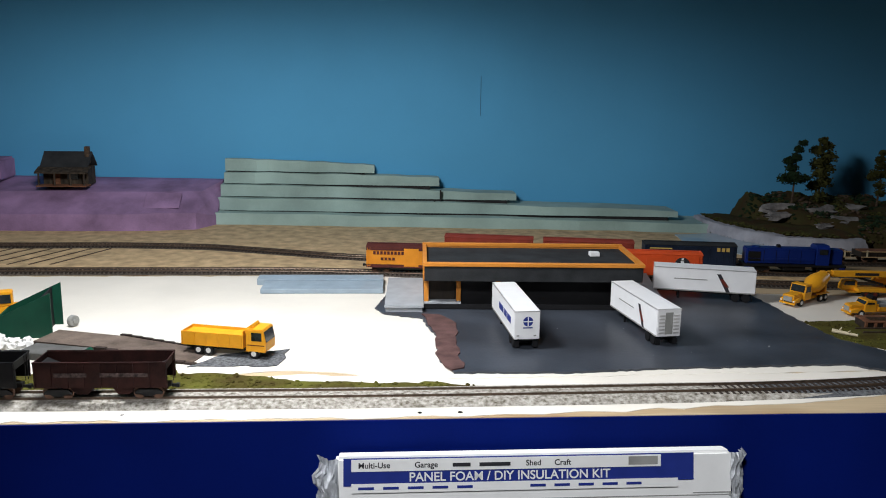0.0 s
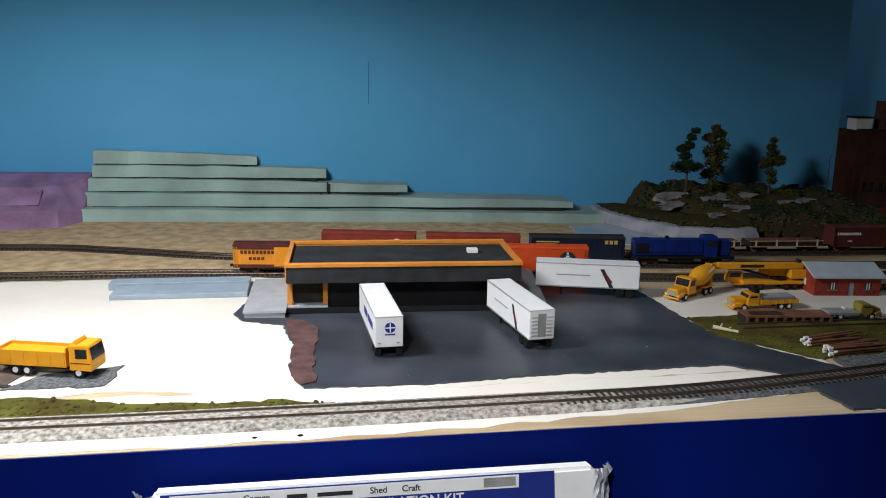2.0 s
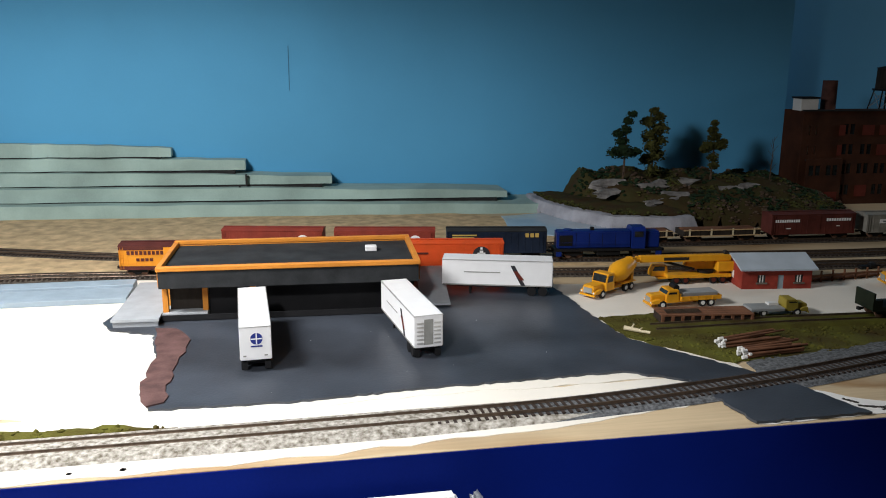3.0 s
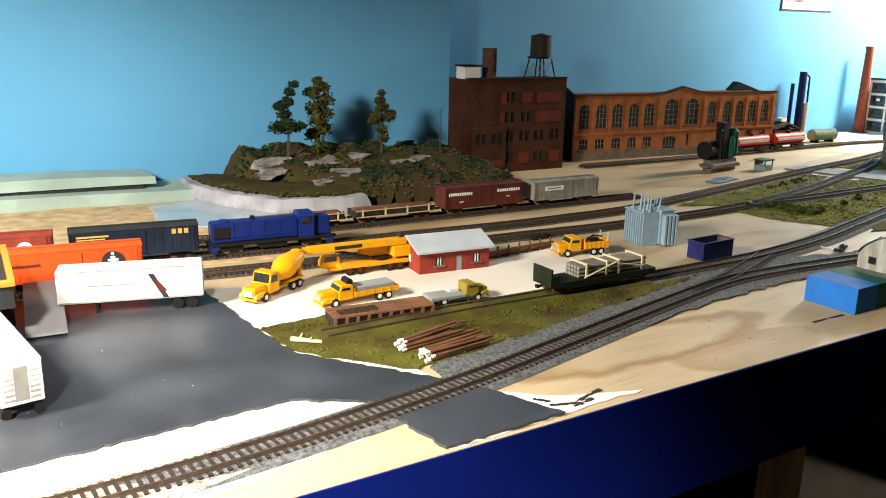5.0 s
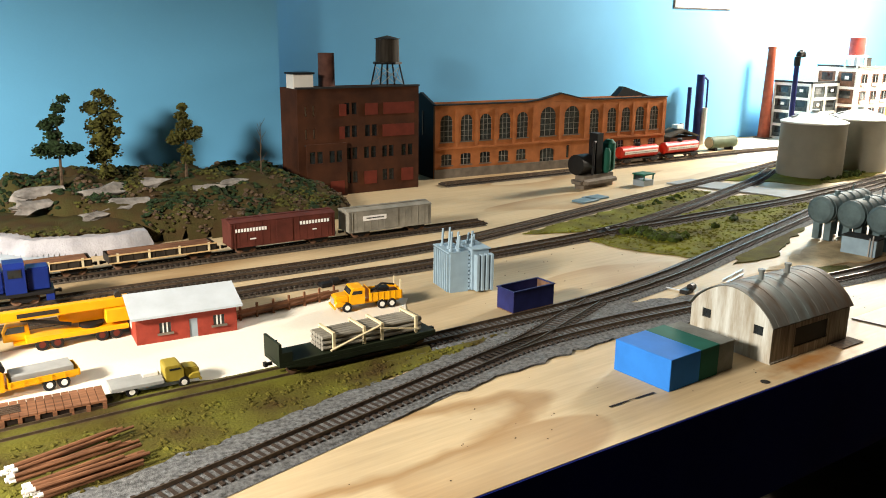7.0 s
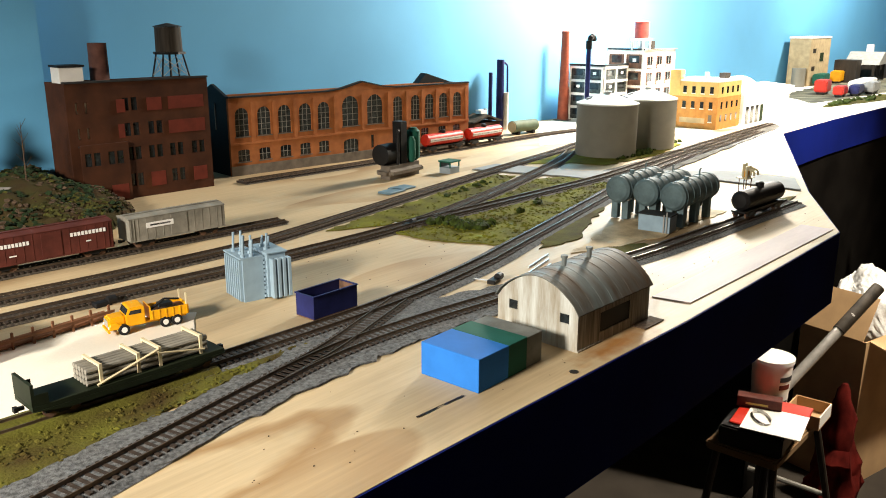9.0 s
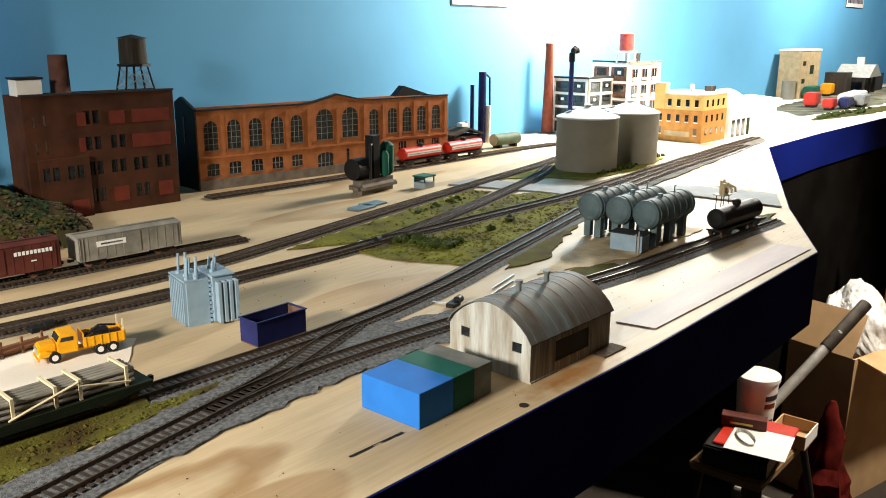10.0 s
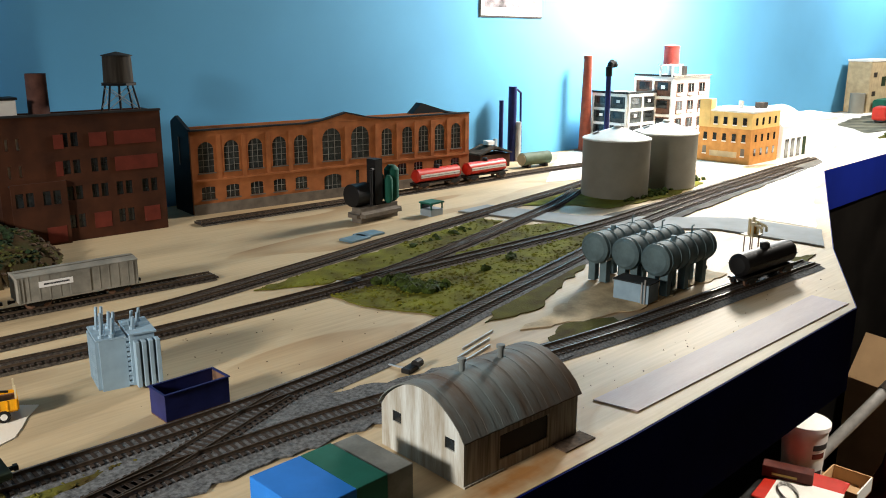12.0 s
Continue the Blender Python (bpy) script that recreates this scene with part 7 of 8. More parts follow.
def log_stack(x, y, rz, count, length, seed, label):
    rnd = random.Random(seed)
    st = thing("log_stack", label, "log stack", at(x, y, 0.0018, rz), "log stacks in the grass")
    k = 0
    for row in range(3):
        for i in range(count - row):
            r = rnd.uniform(0.0014, 0.0020)
            yy, z = (i + row * 0.5) * 0.0042 + rnd.uniform(-0.0012, 0.0012), r + row * 0.0030
            l = length * rnd.uniform(0.75, 1.05)
            off = rnd.uniform(-0.003, 0.003)
            lg = part("log", Build().cyl((off, yy, z), (off + l, yy + rnd.uniform(-0.010, 0.010), z), r, r * 0.75, 9), M["timber"], st)
            part("log_end", Build().cyl((off - rnd.uniform(0.002, 0.006), yy, z), (off, yy, z), r * 1.03, n=9), M["off_white"], lg, "whitewashed log end")
    return st


log_stack(0.862, 1.002, 8, 4, 0.085, 1, "brown logs with whitewashed ends in the grass")
log_stack(0.868, 0.968, 4, 5, 0.072, 2, "short brown logs with whitewashed ends")
cl = thing("fallen_log", "pale yellow fallen branch lying in the grass", "branch", at(0.79, 1.066, 0.0018, -40))
part("stem", Build().cyl((-0.016, 0, 0.003), (0.014, 0, 0.002), 0.0026, 0.0016, 8), M["cream"], cl)
part("stub", Build().cyl((-0.008, 0, 0.003), (-0.006, 0.004, 0.008), 0.0013, 0.0008, 6).cyl((0.002, 0, 0.003), (0.005, -0.003, 0.007), 0.0011, 0.0007, 6), M["cream"], cl)
tr = thing("timber_rack", "long brown timber rack holding poles", "timber rack", pose(1.105, 1.222, 0.001, 0, 0, 5))
for i in range(7):
    part("post", Build().box(i * 0.019, -0.001, 0, i * 0.019 + 0.002, 0.001, 0.016), M["timber"], tr)
for j in range(4):
    part("pole", Build().cyl((-0.002, 0.004 + j * 0.0045, 0.003), (0.12, 0.004 + j * 0.0045, 0.003), 0.0022, n=8), M["timber"], tr)
part("rail", Build().box(-0.002, -0.0022, 0.008, 0.12, -0.0011, 0.0105), M["timber"], tr)

# rock bin, ramp and rocks
M["ramp_grey"] = mat("dull_grey_landing", (0.10, 0.10, 0.095), 0.85, vary=0.2, scale=40, bump=0.4)
M["bin_green"] = mat("deep_green_bin", (0.008, 0.06, 0.035), 0.5, vary=0.12, scale=40)
gs = thing("rock_bin", "dark green open-ended bin with a sloping top", "bin", pose(-0.18, 1.083, 0.0, 0, 0, 8))
part("near_side", Build().prism([(-0.062, 0.001), (0, 0.001), (0, 0.055), (-0.062, 0.026)], 0, 0.002, "y"), M["bin_green"], gs)
part("far_side", Build().prism([(-0.062, 0.001), (0, 0.001), (0, 0.055), (-0.062, 0.026)], 0.055, 0.057, "y"), M["bin_green"], gs)
part("back", Build().box(-0.062, 0.0021, 0.001, -0.060, 0.0549, 0.026), M["bin_green"], gs)
# Black panel behind the opening paints the shade inside the bin.
part("inside_shade", Build().box(-0.012, 0.0021, 0.001, -0.010, 0.0549, 0.049), M["black"], gs, "black panel painting the dark inside of the bin")
part("sill", Build().box(-0.002, 0.0, 0.0002, 0.004, 0.057, 0.0009), M["off_white"], gs)
rp = thing("timber_ramp", "brown earth ramp edged with stepped timbers", "ramp", pose(-0.172, 1.082, 0.0, 0, 0, -16))
M["ramp_earth"] = mat("grey_brown_ramp_earth", (0.13, 0.10, 0.08), 0.9, vary=0.25, scale=40, bump=0.6)
part("ramp_bed", Build().prism([(0, 0.0012), (0.195, 0.0012), (0.195, 0.002), (0.085, 0.0100), (0, 0.0110)], -0.045, 0, "y"), M["ramp_earth"], rp)
for i in range(9):
    x = 0.080 + i * 0.0135
    z = max(0.0028, 0.0118 - i * 0.0011)
    part("edge_timber", Build().box(x, -0.0505, 0.0012, x + 0.0132, -0.0453, z), M["tie"], rp)
    if i < 8:
        part("edge_timber", Build().box(x, 0.0003, 0.0012, x + 0.0132, 0.0045, max(0.003, z - 0.0004)), M["tie"], rp)
part("landing", Build().box(0.004, -0.078, 0.0012, 0.076, -0.0455, 0.0095).bevel(0.0008, 1), M["ramp_grey"], rp, "flat grey landing slab")
part("landing_end", Build().prism([(0.0765, 0.0012), (0.090, 0.0012), (0.0765, 0.0125)], -0.074, -0.0508, "y"), M["bin_green"], rp, "dark green wedge at the landing")
for k in range(12):
    rnd = random.Random(k + 40)
    b = Build().ball((0, 0, 0), rnd.uniform(0.006, 0.011), 0.8, k, 0.8, 2)
    solid("plaster_rock", b, M["off_white"], "white plaster rock beside the bin", "rock", m=at(-0.242 + 0.012 * (k % 5) + rnd.uniform(-0.003, 0.003), 1.030 + 0.015 * (k // 5), 0.007), group="plaster rocks")
solid("wheel_spool", Build().cyl((0, -0.003, 0.007), (0, 0.003, 0.007), 0.007, n=18).cyl((0, -0.005, 0.007), (0, 0.005, 0.007), 0.003, n=12), M["mullion"], "small grey cable spool by the bin", "spool", m=at(-0.172, 1.128, 0.0012, 60))

# ---- across the tracks: plant, booth, silos ----
pl = thing("processing_plant", "dark green process plant with pipes on a grey base", "process plant", pose(1.985, 1.572, 0.0, 0, 0, 6))
part("base", Build().box(-0.055, -0.012, 0, 0.055, 0.03, 0.026).bevel(0.010, 3), M["stone"], pl, "rounded grey base")
part("tower", Build().box(-0.008, 0.0, 0.0262, 0.010, 0.02, 0.105), M["black"], pl)
part("pipe", Build().cyl((-0.018, 0.0, 0.0262), (-0.018, 0.0, 0.088), 0.003, n=10).cyl((-0.018, 0.0, 0.088), (-0.006, 0.005, 0.09), 0.003, n=10), M["black"], pl)
part("boiler", Build().lathe((-0.050, 0.018, 0.046), [(0.003, 0), (0.0195, 0.002), (0.0195, 0.036), (0.003, 0.038)], 20, "x"), M["black"], pl, "black boiler drum", True)
for x, y, r, h in ((0.026, 0.002, 0.008, 0.075), (0.045, 0.012, 0.013, 0.090), (0.022, 0.022, 0.010, 0.080)):
    part("vessel", Build().lathe((x, y, 0.0262), [(r * 0.6, 0), (r, 0.006), (r, h - 0.034), (r * 0.5, h - 0.027)], 20), M["green_paint"], pl, "dark green upright vessel", True)
booth = thing("booth", "small teal watchman booth with a flat roof", "booth", pose(2.065, 1.525, 0.0, 0, 0, 5))
part("lower_wall", Build().box(0, 0, 0, 0.031, 0.026, 0.0115), M["slab_blue"], booth)
for x in (0.0, 0.029):
    for y in (0.0, 0.024):
        part("post", Build().box(x, y, 0.0116, x + 0.002, y + 0.002, 0.0215), M["green_paint"], booth)
part("window_pane", Build().box(0.002, 0.0245, 0.0116, 0.029, 0.025, 0.0215), M["glass_grey"], booth)
part("roof", Build().box(-0.002, -0.002, 0.0217, 0.033, 0.028, 0.0245), M["green_paint"], booth)
for k, (x, y, a) in enumerate(((1.862, 1.482, 8), (1.897, 1.492, 4))):
    solid("loose_panel", Build().box(-0.022, -0.014, 0.0003, 0.022, 0.014, 0.0035).bevel(0.0004, 1), mat("slate_blue_panel", (0.13, 0.22, 0.28), 0.5, vary=0.08, scale=60), "loose slate blue panel lying on the plywood", "panel", m=at(x, y, 0.0, a), group="loose panels")


def silo(x, y, label):
    s = thing("silo", label, "silo", at(x, y, 0.0), "pair of grain silos")
    r, h = 0.0665, 0.112
    part("shell", Build().lathe((0, 0, 0), [(r, 0), (r, h)], 48), M["silo"], s, "", True)
    part("eave_ring", Build().lathe((0, 0, h), [(r, 0), (r + 0.0015, 0.0005), (r + 0.0015, 0.003), (r, 0.0035)], 48), M["silo_roof"], s)
    part("roof", Build().lathe((0, 0, h + 0.0036), [(r, 0), (0.008, 0.020), (0.001, 0.021)], 48), M["silo_roof"], s, "pale conical roof", True)
    part("cap", Build().cyl((0, 0, h + 0.022), (0, 0, h + 0.0275), 0.008, n=16), M["silo_roof"], s)
    for a in (2.4, -0.6):
        part("hatch", Build().box(-0.006, -0.005, 0, 0.006, 0.005, 0.004), M["grey"], s, at=Matrix.Translation((0.042 * math.cos(a), 0.042 * math.sin(a), h + 0.0105)) @ Matrix.Rotation(a, 4, "Z") @ Matrix.Rotation(0.33, 4, "Y"))
    return s


silo(2.485, 1.432, "tall warm grey grain silo with a pale conical roof")
silo(2.655, 1.425, "second warm grey grain silo with a pale conical roof")

# buildings under the bright lamp
st = thing("smokestack", "tall brick red tapered smokestack", "smokestack", at(2.985, 1.878, 0.0))
part("shaft", Build().lathe((0, 0, 0), [(0.017, 0), (0.011, 0.252), (0.012, 0.254), (0.012, 0.26), (0.010, 0.261)], 20), M["stack_red"], st, "", True)
part("base", Build().box(-0.02, -0.02, 0, 0.02, 0.02, 0.004), M["stone"], st)
wb = thing("loft_building", "white concrete framed loft building with brick infill", "loft building", pose(3.127, 1.695, 0.0, 0, 0, -2))
M["loft_brick"] = mat("brown_loft_brick", (0.15, 0.075, 0.05), 0.8, vary=0.2, scale=80)
TH, TD, TW = 0.206, 0.125, 0.183


def bay_grid(parent, x0, z0, cols, rows, cw, ch, fill, pane, at=None):
    """A frame of piers and floor bands with set-back infill and windows, facing -y at y = 0 before it is set by at."""
    for i in range(cols + 1):
        part("pier", Build().box(x0 + i * cw - 0.003, -0.004, z0, x0 + i * cw + 0.003, -0.0002, z0 + rows * ch), M["off_white"], parent, at=at)
    for j in range(rows + 1):
        part("floor_band", Build().box(x0 - 0.003, -0.0046, z0 + j * ch - 0.0035, x0 + cols * cw + 0.003, -0.0003, z0 + j * ch + 0.0035), M["off_white"], parent, at=at)
    for i in range(cols):
        for j in range(rows):
            w = part("window", Build().box(x0 + i * cw + 0.0034, -0.0016, z0 + j * ch + 0.0038, x0 + (i + 1) * cw - 0.0034, -0.0004, z0 + (j + 1) * ch - 0.0038), M[fill], parent, at=at)
            part("pane", Build().box(x0 + i * cw + cw * 0.22, -0.0022, z0 + j * ch + ch * 0.40, x0 + (i + 1) * cw - cw * 0.22, -0.0017, z0 + (j + 1) * ch - ch * 0.16), M[pane], w)
            if (i + 2 * j) % 3 == 1:
                part("vent_panel", Build().box(x0 + (i + 0.42) * cw, -0.0027, z0 + (j + 0.48) * ch, x0 + (i + 0.62) * cw, -0.0023, z0 + (j + 0.68) * ch), M["off_white"], w, "small white vent panel")


def west_face(x, y):
    """Turns a bay grid to face -x, its far end at y."""
    return Matrix.Translation((x, y, 0)) @ Matrix.Rotation(-math.pi / 2, 4, "Z")


part("tower", Build().box(0, 0, 0, TW, TD, TH), M["off_white"], wb, "white tower block")
bay_grid(wb, 0.003, 0.004, 2, 4, (TD - 0.006) / 2, 0.0485, "loft_brick", "glass_dark", west_face(0, TD))
for j in range(4):
    for i in range(3):
        x, z = 0.015 + i * 0.055, 0.010 + j * 0.0475
        w = part("window", Build().box(x, -0.0010, z, x + 0.033, -0.0001, z + 0.036), M["loft_brick"], wb)
        part("pane", Build().box(x + 0.005, -0.0016, z + 0.012, x + 0.028, -0.0011, z + 0.034), M["glass_dark"], w)
        part("muntin", Build().box(x + 0.0155, -0.0021, z + 0.012, x + 0.0175, -0.0017, z + 0.034), M["mullion"], w)
        part("sill", Build().box(x + 0.004, -0.0036, z + 0.002, x + 0.029, -0.0011, z + 0.0100), M["off_white"], w, "thick white sill block")
part("parapet", Build().box(-0.003, -0.005, TH + 0.0002, TW + 0.002, 0.002, TH + 0.003), M["stone"], wb, "stone parapet cap")
part("roof_kerb", Build().box(-0.005, -0.003, TH + 0.0002, -0.0032, TD, TH + 0.0055), M["roof_dark"], wb, "dark roof kerb")
part("wing", Build().box(-0.127, 0.055, 0, -0.0008, 0.172, 0.162), M["off_white"], wb, "lower white wing")
bay_grid(wb, -0.124, 0.004, 2, 4, 0.0605, 0.0385, "glass_grey", "glass_dark", Matrix.Translation((0, 0.055, 0)))
bay_grid(wb, 0.003, 0.004, 2, 4, 0.0555, 0.0385, "glass_grey", "glass_dark", west_face(-0.127, 0.172))
part("wing_parapet", Build().box(-0.132, 0.050, 0.1622, -0.001, 0.057, 0.168).box(-0.132, 0.057, 0.1622, -0.126, 0.172, 0.168), M["roof_dark"], wb, "dark parapet")
part("roof_vent", Build().box(TW * 0.52, 0.03, TH + 0.0002, TW * 0.60, 0.045, TH + 0.026), M["brown_panel"], wb, "dark roof vent")
M["tank_red"] = mat("faded_red_tank", (0.40, 0.07, 0.06), 0.6, vary=0.15, scale=60)
wt2 = thing("water_tank", "red roof tank on a square white frame", "water tank", wb.matrix_basis @ Matrix.Translation((0.014, 0.022, TH + 0.0002)))
part("tank", Build().lathe((0, 0, 0.0335), [(0.0205, 0), (0.021, 0.002), (0.0205, 0.045), (0.0213, 0.0452), (0.0213, 0.0475), (0.010, 0.050), (0.001, 0.0515)], 24), M["tank_red"], wt2, "", True)
for x in (-0.021, 0.016):
    for y in (-0.021, 0.016):
        part("leg", Build().box(x, y, 0, x + 0.005, y + 0.005, 0.028).bevel(0.0004, 1), M["off_white"], wt2, "square white leg")
part("platform", Build().box(-0.023, -0.023, 0.0282, 0.023, 0.023, 0.0332).bevel(0.0005, 1), M["off_white"], wt2, "white platform slab")
part("riser_pipe", Build().cyl((0, 0, 0), (0, 0, 0.0281), 0.004, n=10), M["slab_blue"], wt2)
pp = thing("vent_pipe", "tall black gooseneck vent pipe", "vent pipe", at(2.845, 1.71, 0.0))
part("pipe", Build().cyl((0, 0, 0), (0, 0, 0.215), 0.0065, n=14), M["bin_blue"], pp)
neck = Build().cyl((0, 0, 0.2151), (0, 0, 0.238), 0.0085, n=14)
for i in range(5):
    a0, a1 = math.pi * i / 5, math.pi * (i + 1) / 5
    neck.cyl((0.011 - 0.011 * math.cos(a0), -0.002, 0.238 + 0.011 * math.sin(a0)), (0.011 - 0.011 * math.cos(a1), -0.002, 0.238 + 0.011 * math.sin(a1)), 0.0075, n=12)
part("gooseneck", neck, M["black"], pp, "black gooseneck hood")

yb = thing("brick_warehouse", "ochre brick warehouse with pale yellow upper storey", "warehouse", pose(3.062, 1.432, 0.0, 0, 0, 0))
yl, yd, yh = 0.155, 0.142, 0.128
part("lower_wall", Build().box(0, 0, 0, yl, yd, 0.088), M["ochre"], yb, "ochre brick lower storeys")
part("upper_wall", Build().box(0.0005, 0.0005, 0.0882, yl - 0.0005, yd - 0.0005, yh), M["ochre_pale"], yb, "pale yellow brick upper storey")
part("roof", Build().box(-0.001, -0.001, yh + 0.0002, yl + 0.001, yd + 0.001, yh + 0.005), M["off_white"], yb, "white flat roof")
part("stair_tower", Build().box(-0.002, yd - 0.03, 0.0884, 0.024, yd + 0.001, 0.158), M["ochre_pale"], yb)
for j, z in enumerate((0.022, 0.057, 0.098)):
    for i in range(5):
        yy = 0.014 + i * 0.026
        if not (j == 0 and i in (1, 2, 3)):
            part("window", Build().box(-0.0008, yy, z, -0.0001, yy + 0.010, z + 0.018), M["glass_dark"] if j else M["stone"], yb)
            part("sill", Build().box(-0.0014, yy - 0.001, z - 0.003, -0.0001, yy + 0.011, z - 0.0002), M["off_white"], yb)
    for i in range(4):
        xx = 0.02 + i * 0.034
        part("window", Build().box(xx, -0.0008, z, xx + 0.010, -0.0001, z + 0.018), M["glass_dark"], yb)
part("sign_board", Build().box(-0.0012, 0.034, 0.016, -0.0001, 0.108, 0.03), M["tan"], yb, "long tan sign board")
part("roof_vent", Build().cyl((0.075, 0.07, yh + 0.0052), (0.075, 0.07, yh + 0.024), 0.006, n=10), M["grey"], yb)
part("roof_vent", Build().box(0.11, 0.03, yh + 0.0052, 0.14, 0.05, yh + 0.02), M["brown_panel"], yb)
wbk = thing("white_warehouse", "white arched warehouse with dark doors", "warehouse", at(3.235, 1.43, 0.0, 0))
part("wall", Build().box(0, 0, 0, 0.36, 0.16, 0.085), M["off_white"], wbk)
part("arch_roof", Build().prism([(0.16 * i / 10, 0.0852 + 0.045 * math.sin(math.pi * i / 10)) for i in range(11)], 0.0, 0.16, "x"), M["off_white"], wbk)
for i in range(4):
    part("door", Build().box(0.02 + i * 0.036, -0.001, 0.0, 0.04 + i * 0.036, -0.0001, 0.05), M["glass_dark"] if i < 3 else M["leaf_dark"], wbk)
part("lean_to", Build().prism([(0, 0.086), (0.1, 0.09), (0.1, 0.10), (0, 0.092)], 0.2, 0.4, "x"), M["off_white"], wbk)

# wall plant: slim towers and far shed
vp = thing("refinery_column", "pair of slim dark columns with a looped pipe", "refinery column", at(2.655, 1.895, 0.0))
part("column", Build().cyl((0.0, 0, 0), (0.0, 0, 0.155), 0.0055, n=12).cyl((0.035, -0.006, 0), (0.035, -0.006, 0.188), 0.011, 0.0105, 16), M["bin_blue"], vp, "dark navy column", True)
part("loop_pipe", Build().cyl((0.052, -0.006, 0.18), (0.066, -0.006, 0.172), 0.0028, n=8).cyl((0.04, -0.006, 0.18), (0.052, -0.006, 0.18), 0.0028, n=8).cyl((0.066, -0.006, 0.172), (0.070, -0.006, 0.02), 0.0028, n=8), M["bin_blue"], vp)
part("lower_vessel", Build().cyl((0.046, -0.016, 0), (0.046, -0.016, 0.10), 0.009, n=14), M["steel"], vp)
part("guard", Build().box(-0.02, 0.0, 0, -0.012, 0.008, 0.06), M["slab_blue"], vp)
fs = thing("low_shed", "low dark shed with a pale shallow roof", "shed", at(2.528, 1.845, 0.0, -6))
part("wall", Build().box(0, 0, 0, 0.095, 0.05, 0.032), M["fac_brick"], fs)
part("roof", Build().prism([(-0.004, 0.0322), (0.0475, 0.048), (0.099, 0.0322), (0.099, 0.036), (0.0475, 0.053), (-0.004, 0.036)], -0.004, 0.054, "y"), M["hut"], fs)
part("roof_vent", Build().box(0.038, 0.015, 0.0535, 0.058, 0.035, 0.063), M["off_white"], fs)
M["drum_green"] = mat("dull_green_drum", (0.11, 0.15, 0.10), 0.6, vary=0.15, scale=40)
cyl = thing("storage_drum", "dull green horizontal storage drum on saddles", "storage drum", at(2.615, 1.79, 0.0, -6))
part("drum", Build().lathe((0, 0, 0.021), [(0.003, 0), (0.0155, 0.001), (0.0155, 0.089), (0.003, 0.09)], 22, "x"), M["drum_green"], cyl, "", True)
part("drum_end", Build().cyl((-0.0012, 0, 0.021), (-0.0002, 0, 0.021), 0.0145, n=22), M["tan"], cyl)
for x in (0.012, 0.07):
    part("saddle", Build().box(x, -0.012, 0, x + 0.008, 0.012, 0.0085), M["black"], cyl)

# far end of the layout
tt = thing("grain_elevator", "tan plaster grain elevator by the backdrop", "grain elevator", at(4.90, 1.81, 0.0, 0))
part("body", Build().box(0, 0, 0, 0.27, 0.10, 0.215).bevel(0.003, 1), M["tan"], tt)
part("top_band", Build().box(-0.002, -0.002, 0.2152, 0.272, 0.102, 0.224), M["off_white"], tt)
part("silo_tube", Build().cyl((-0.04, 0.03, 0), (-0.04, 0.03, 0.085), 0.03, n=20), M["silo"], tt, "", True)
for z in (0.15, 0.07):
    part("window", Build().box(0.03, -0.001, z, 0.07, -0.0001, z + 0.02), M["brown_panel"], tt)
part("dark_patch", Build().box(0.13, -0.001, 0.11, 0.18, -0.0001, 0.15), M["leaf_dark"], tt)
far = (("oblong_car", 5.02, 1.79, 8, (0.16, 0.05, 0.055), "green_paint", "dark green covered car on the far track"), ("oblong_car", 5.25, 1.785, 8, (0.14, 0.05, 0.06), "yellow", "yellow covered car on the far track"), ("oblong_car", 4.50, 1.615, 8, (0.10, 0.05, 0.06), "red_paint", "red car on the far track"), ("oblong_car", 4.80, 1.545, 6, (0.34, 0.06, 0.05), "off_white", "long white car on the far track"), ("oblong_car", 4.40, 1.515, 6, (0.09, 0.04, 0.045), "red_paint", "small red car on the far track"), ("oblong_car", 4.52, 1.49, 6, (0.11, 0.04, 0.045), "bin_blue", "navy blue car on the far track"), ("oblong_car", 4.68, 1.475, 6, (0.15, 0.04, 0.05), "grey", "grey car on the far track"))
for name, x, y, rz, (lx, ly, lz), mt, lab in far:
    c = thing("freight_car", lab, "freight car", at(x, y, 0.0, rz), "distant freight cars")
    part("body", Build().box(-lx / 2, -ly / 2, 0.012, lx / 2, ly / 2, lz).bevel(0.004, 2), M[mt], c)
    part("chassis", Build().box(-lx / 2 + 0.006, -ly / 3, 0.006, lx / 2 - 0.006, ly / 3, 0.0118), M["black"], c)
    for s in (-1, 1):
        part("wheel_set", Build().cyl((s * lx * 0.32, -ly * 0.3, 0.006), (s * lx * 0.32, ly * 0.3, 0.006), 0.006, n=12), M["black"], c)
dp = thing("depot", "brown depot with a pale peaked canopy", "depot", at(5.36, 1.66, 0.0, 4))
part("brown_block", Build().box(-0.08, 0.06, 0, 0.03, 0.16, 0.11), M["brown_panel"], dp)
for x in (0.04, 0.16, 0.28):
    part("post", Build().box(x, 0.0, 0, x + 0.012, 0.012, 0.085), M["brown_panel"], dp)
part("canopy_roof", Build().prism([(0.02, 0.086), (0.31, 0.086), (0.19, 0.145), (0.14, 0.145)], -0.02, 0.14, "y"), M["mullion"], dp, "pale grey peaked roof")
part("cupola", Build().box(0.152, 0.04, 0.1452, 0.18, 0.07, 0.18), M["off_white"], dp)
part("side_block", Build().box(0.33, 0.02, 0, 0.6, 0.14, 0.09), M["brown_panel"], dp)
patch("ground_grass", [(3.92, 1.42), (4.12, 1.47), (4.6, 1.42), (6.2, 1.36), (6.2, 1.27), (4.3, 1.35)], 0.001, 0.0022, M["grass"], "grassy ground at the far end", "ground", 0.01, 0.04, 51)
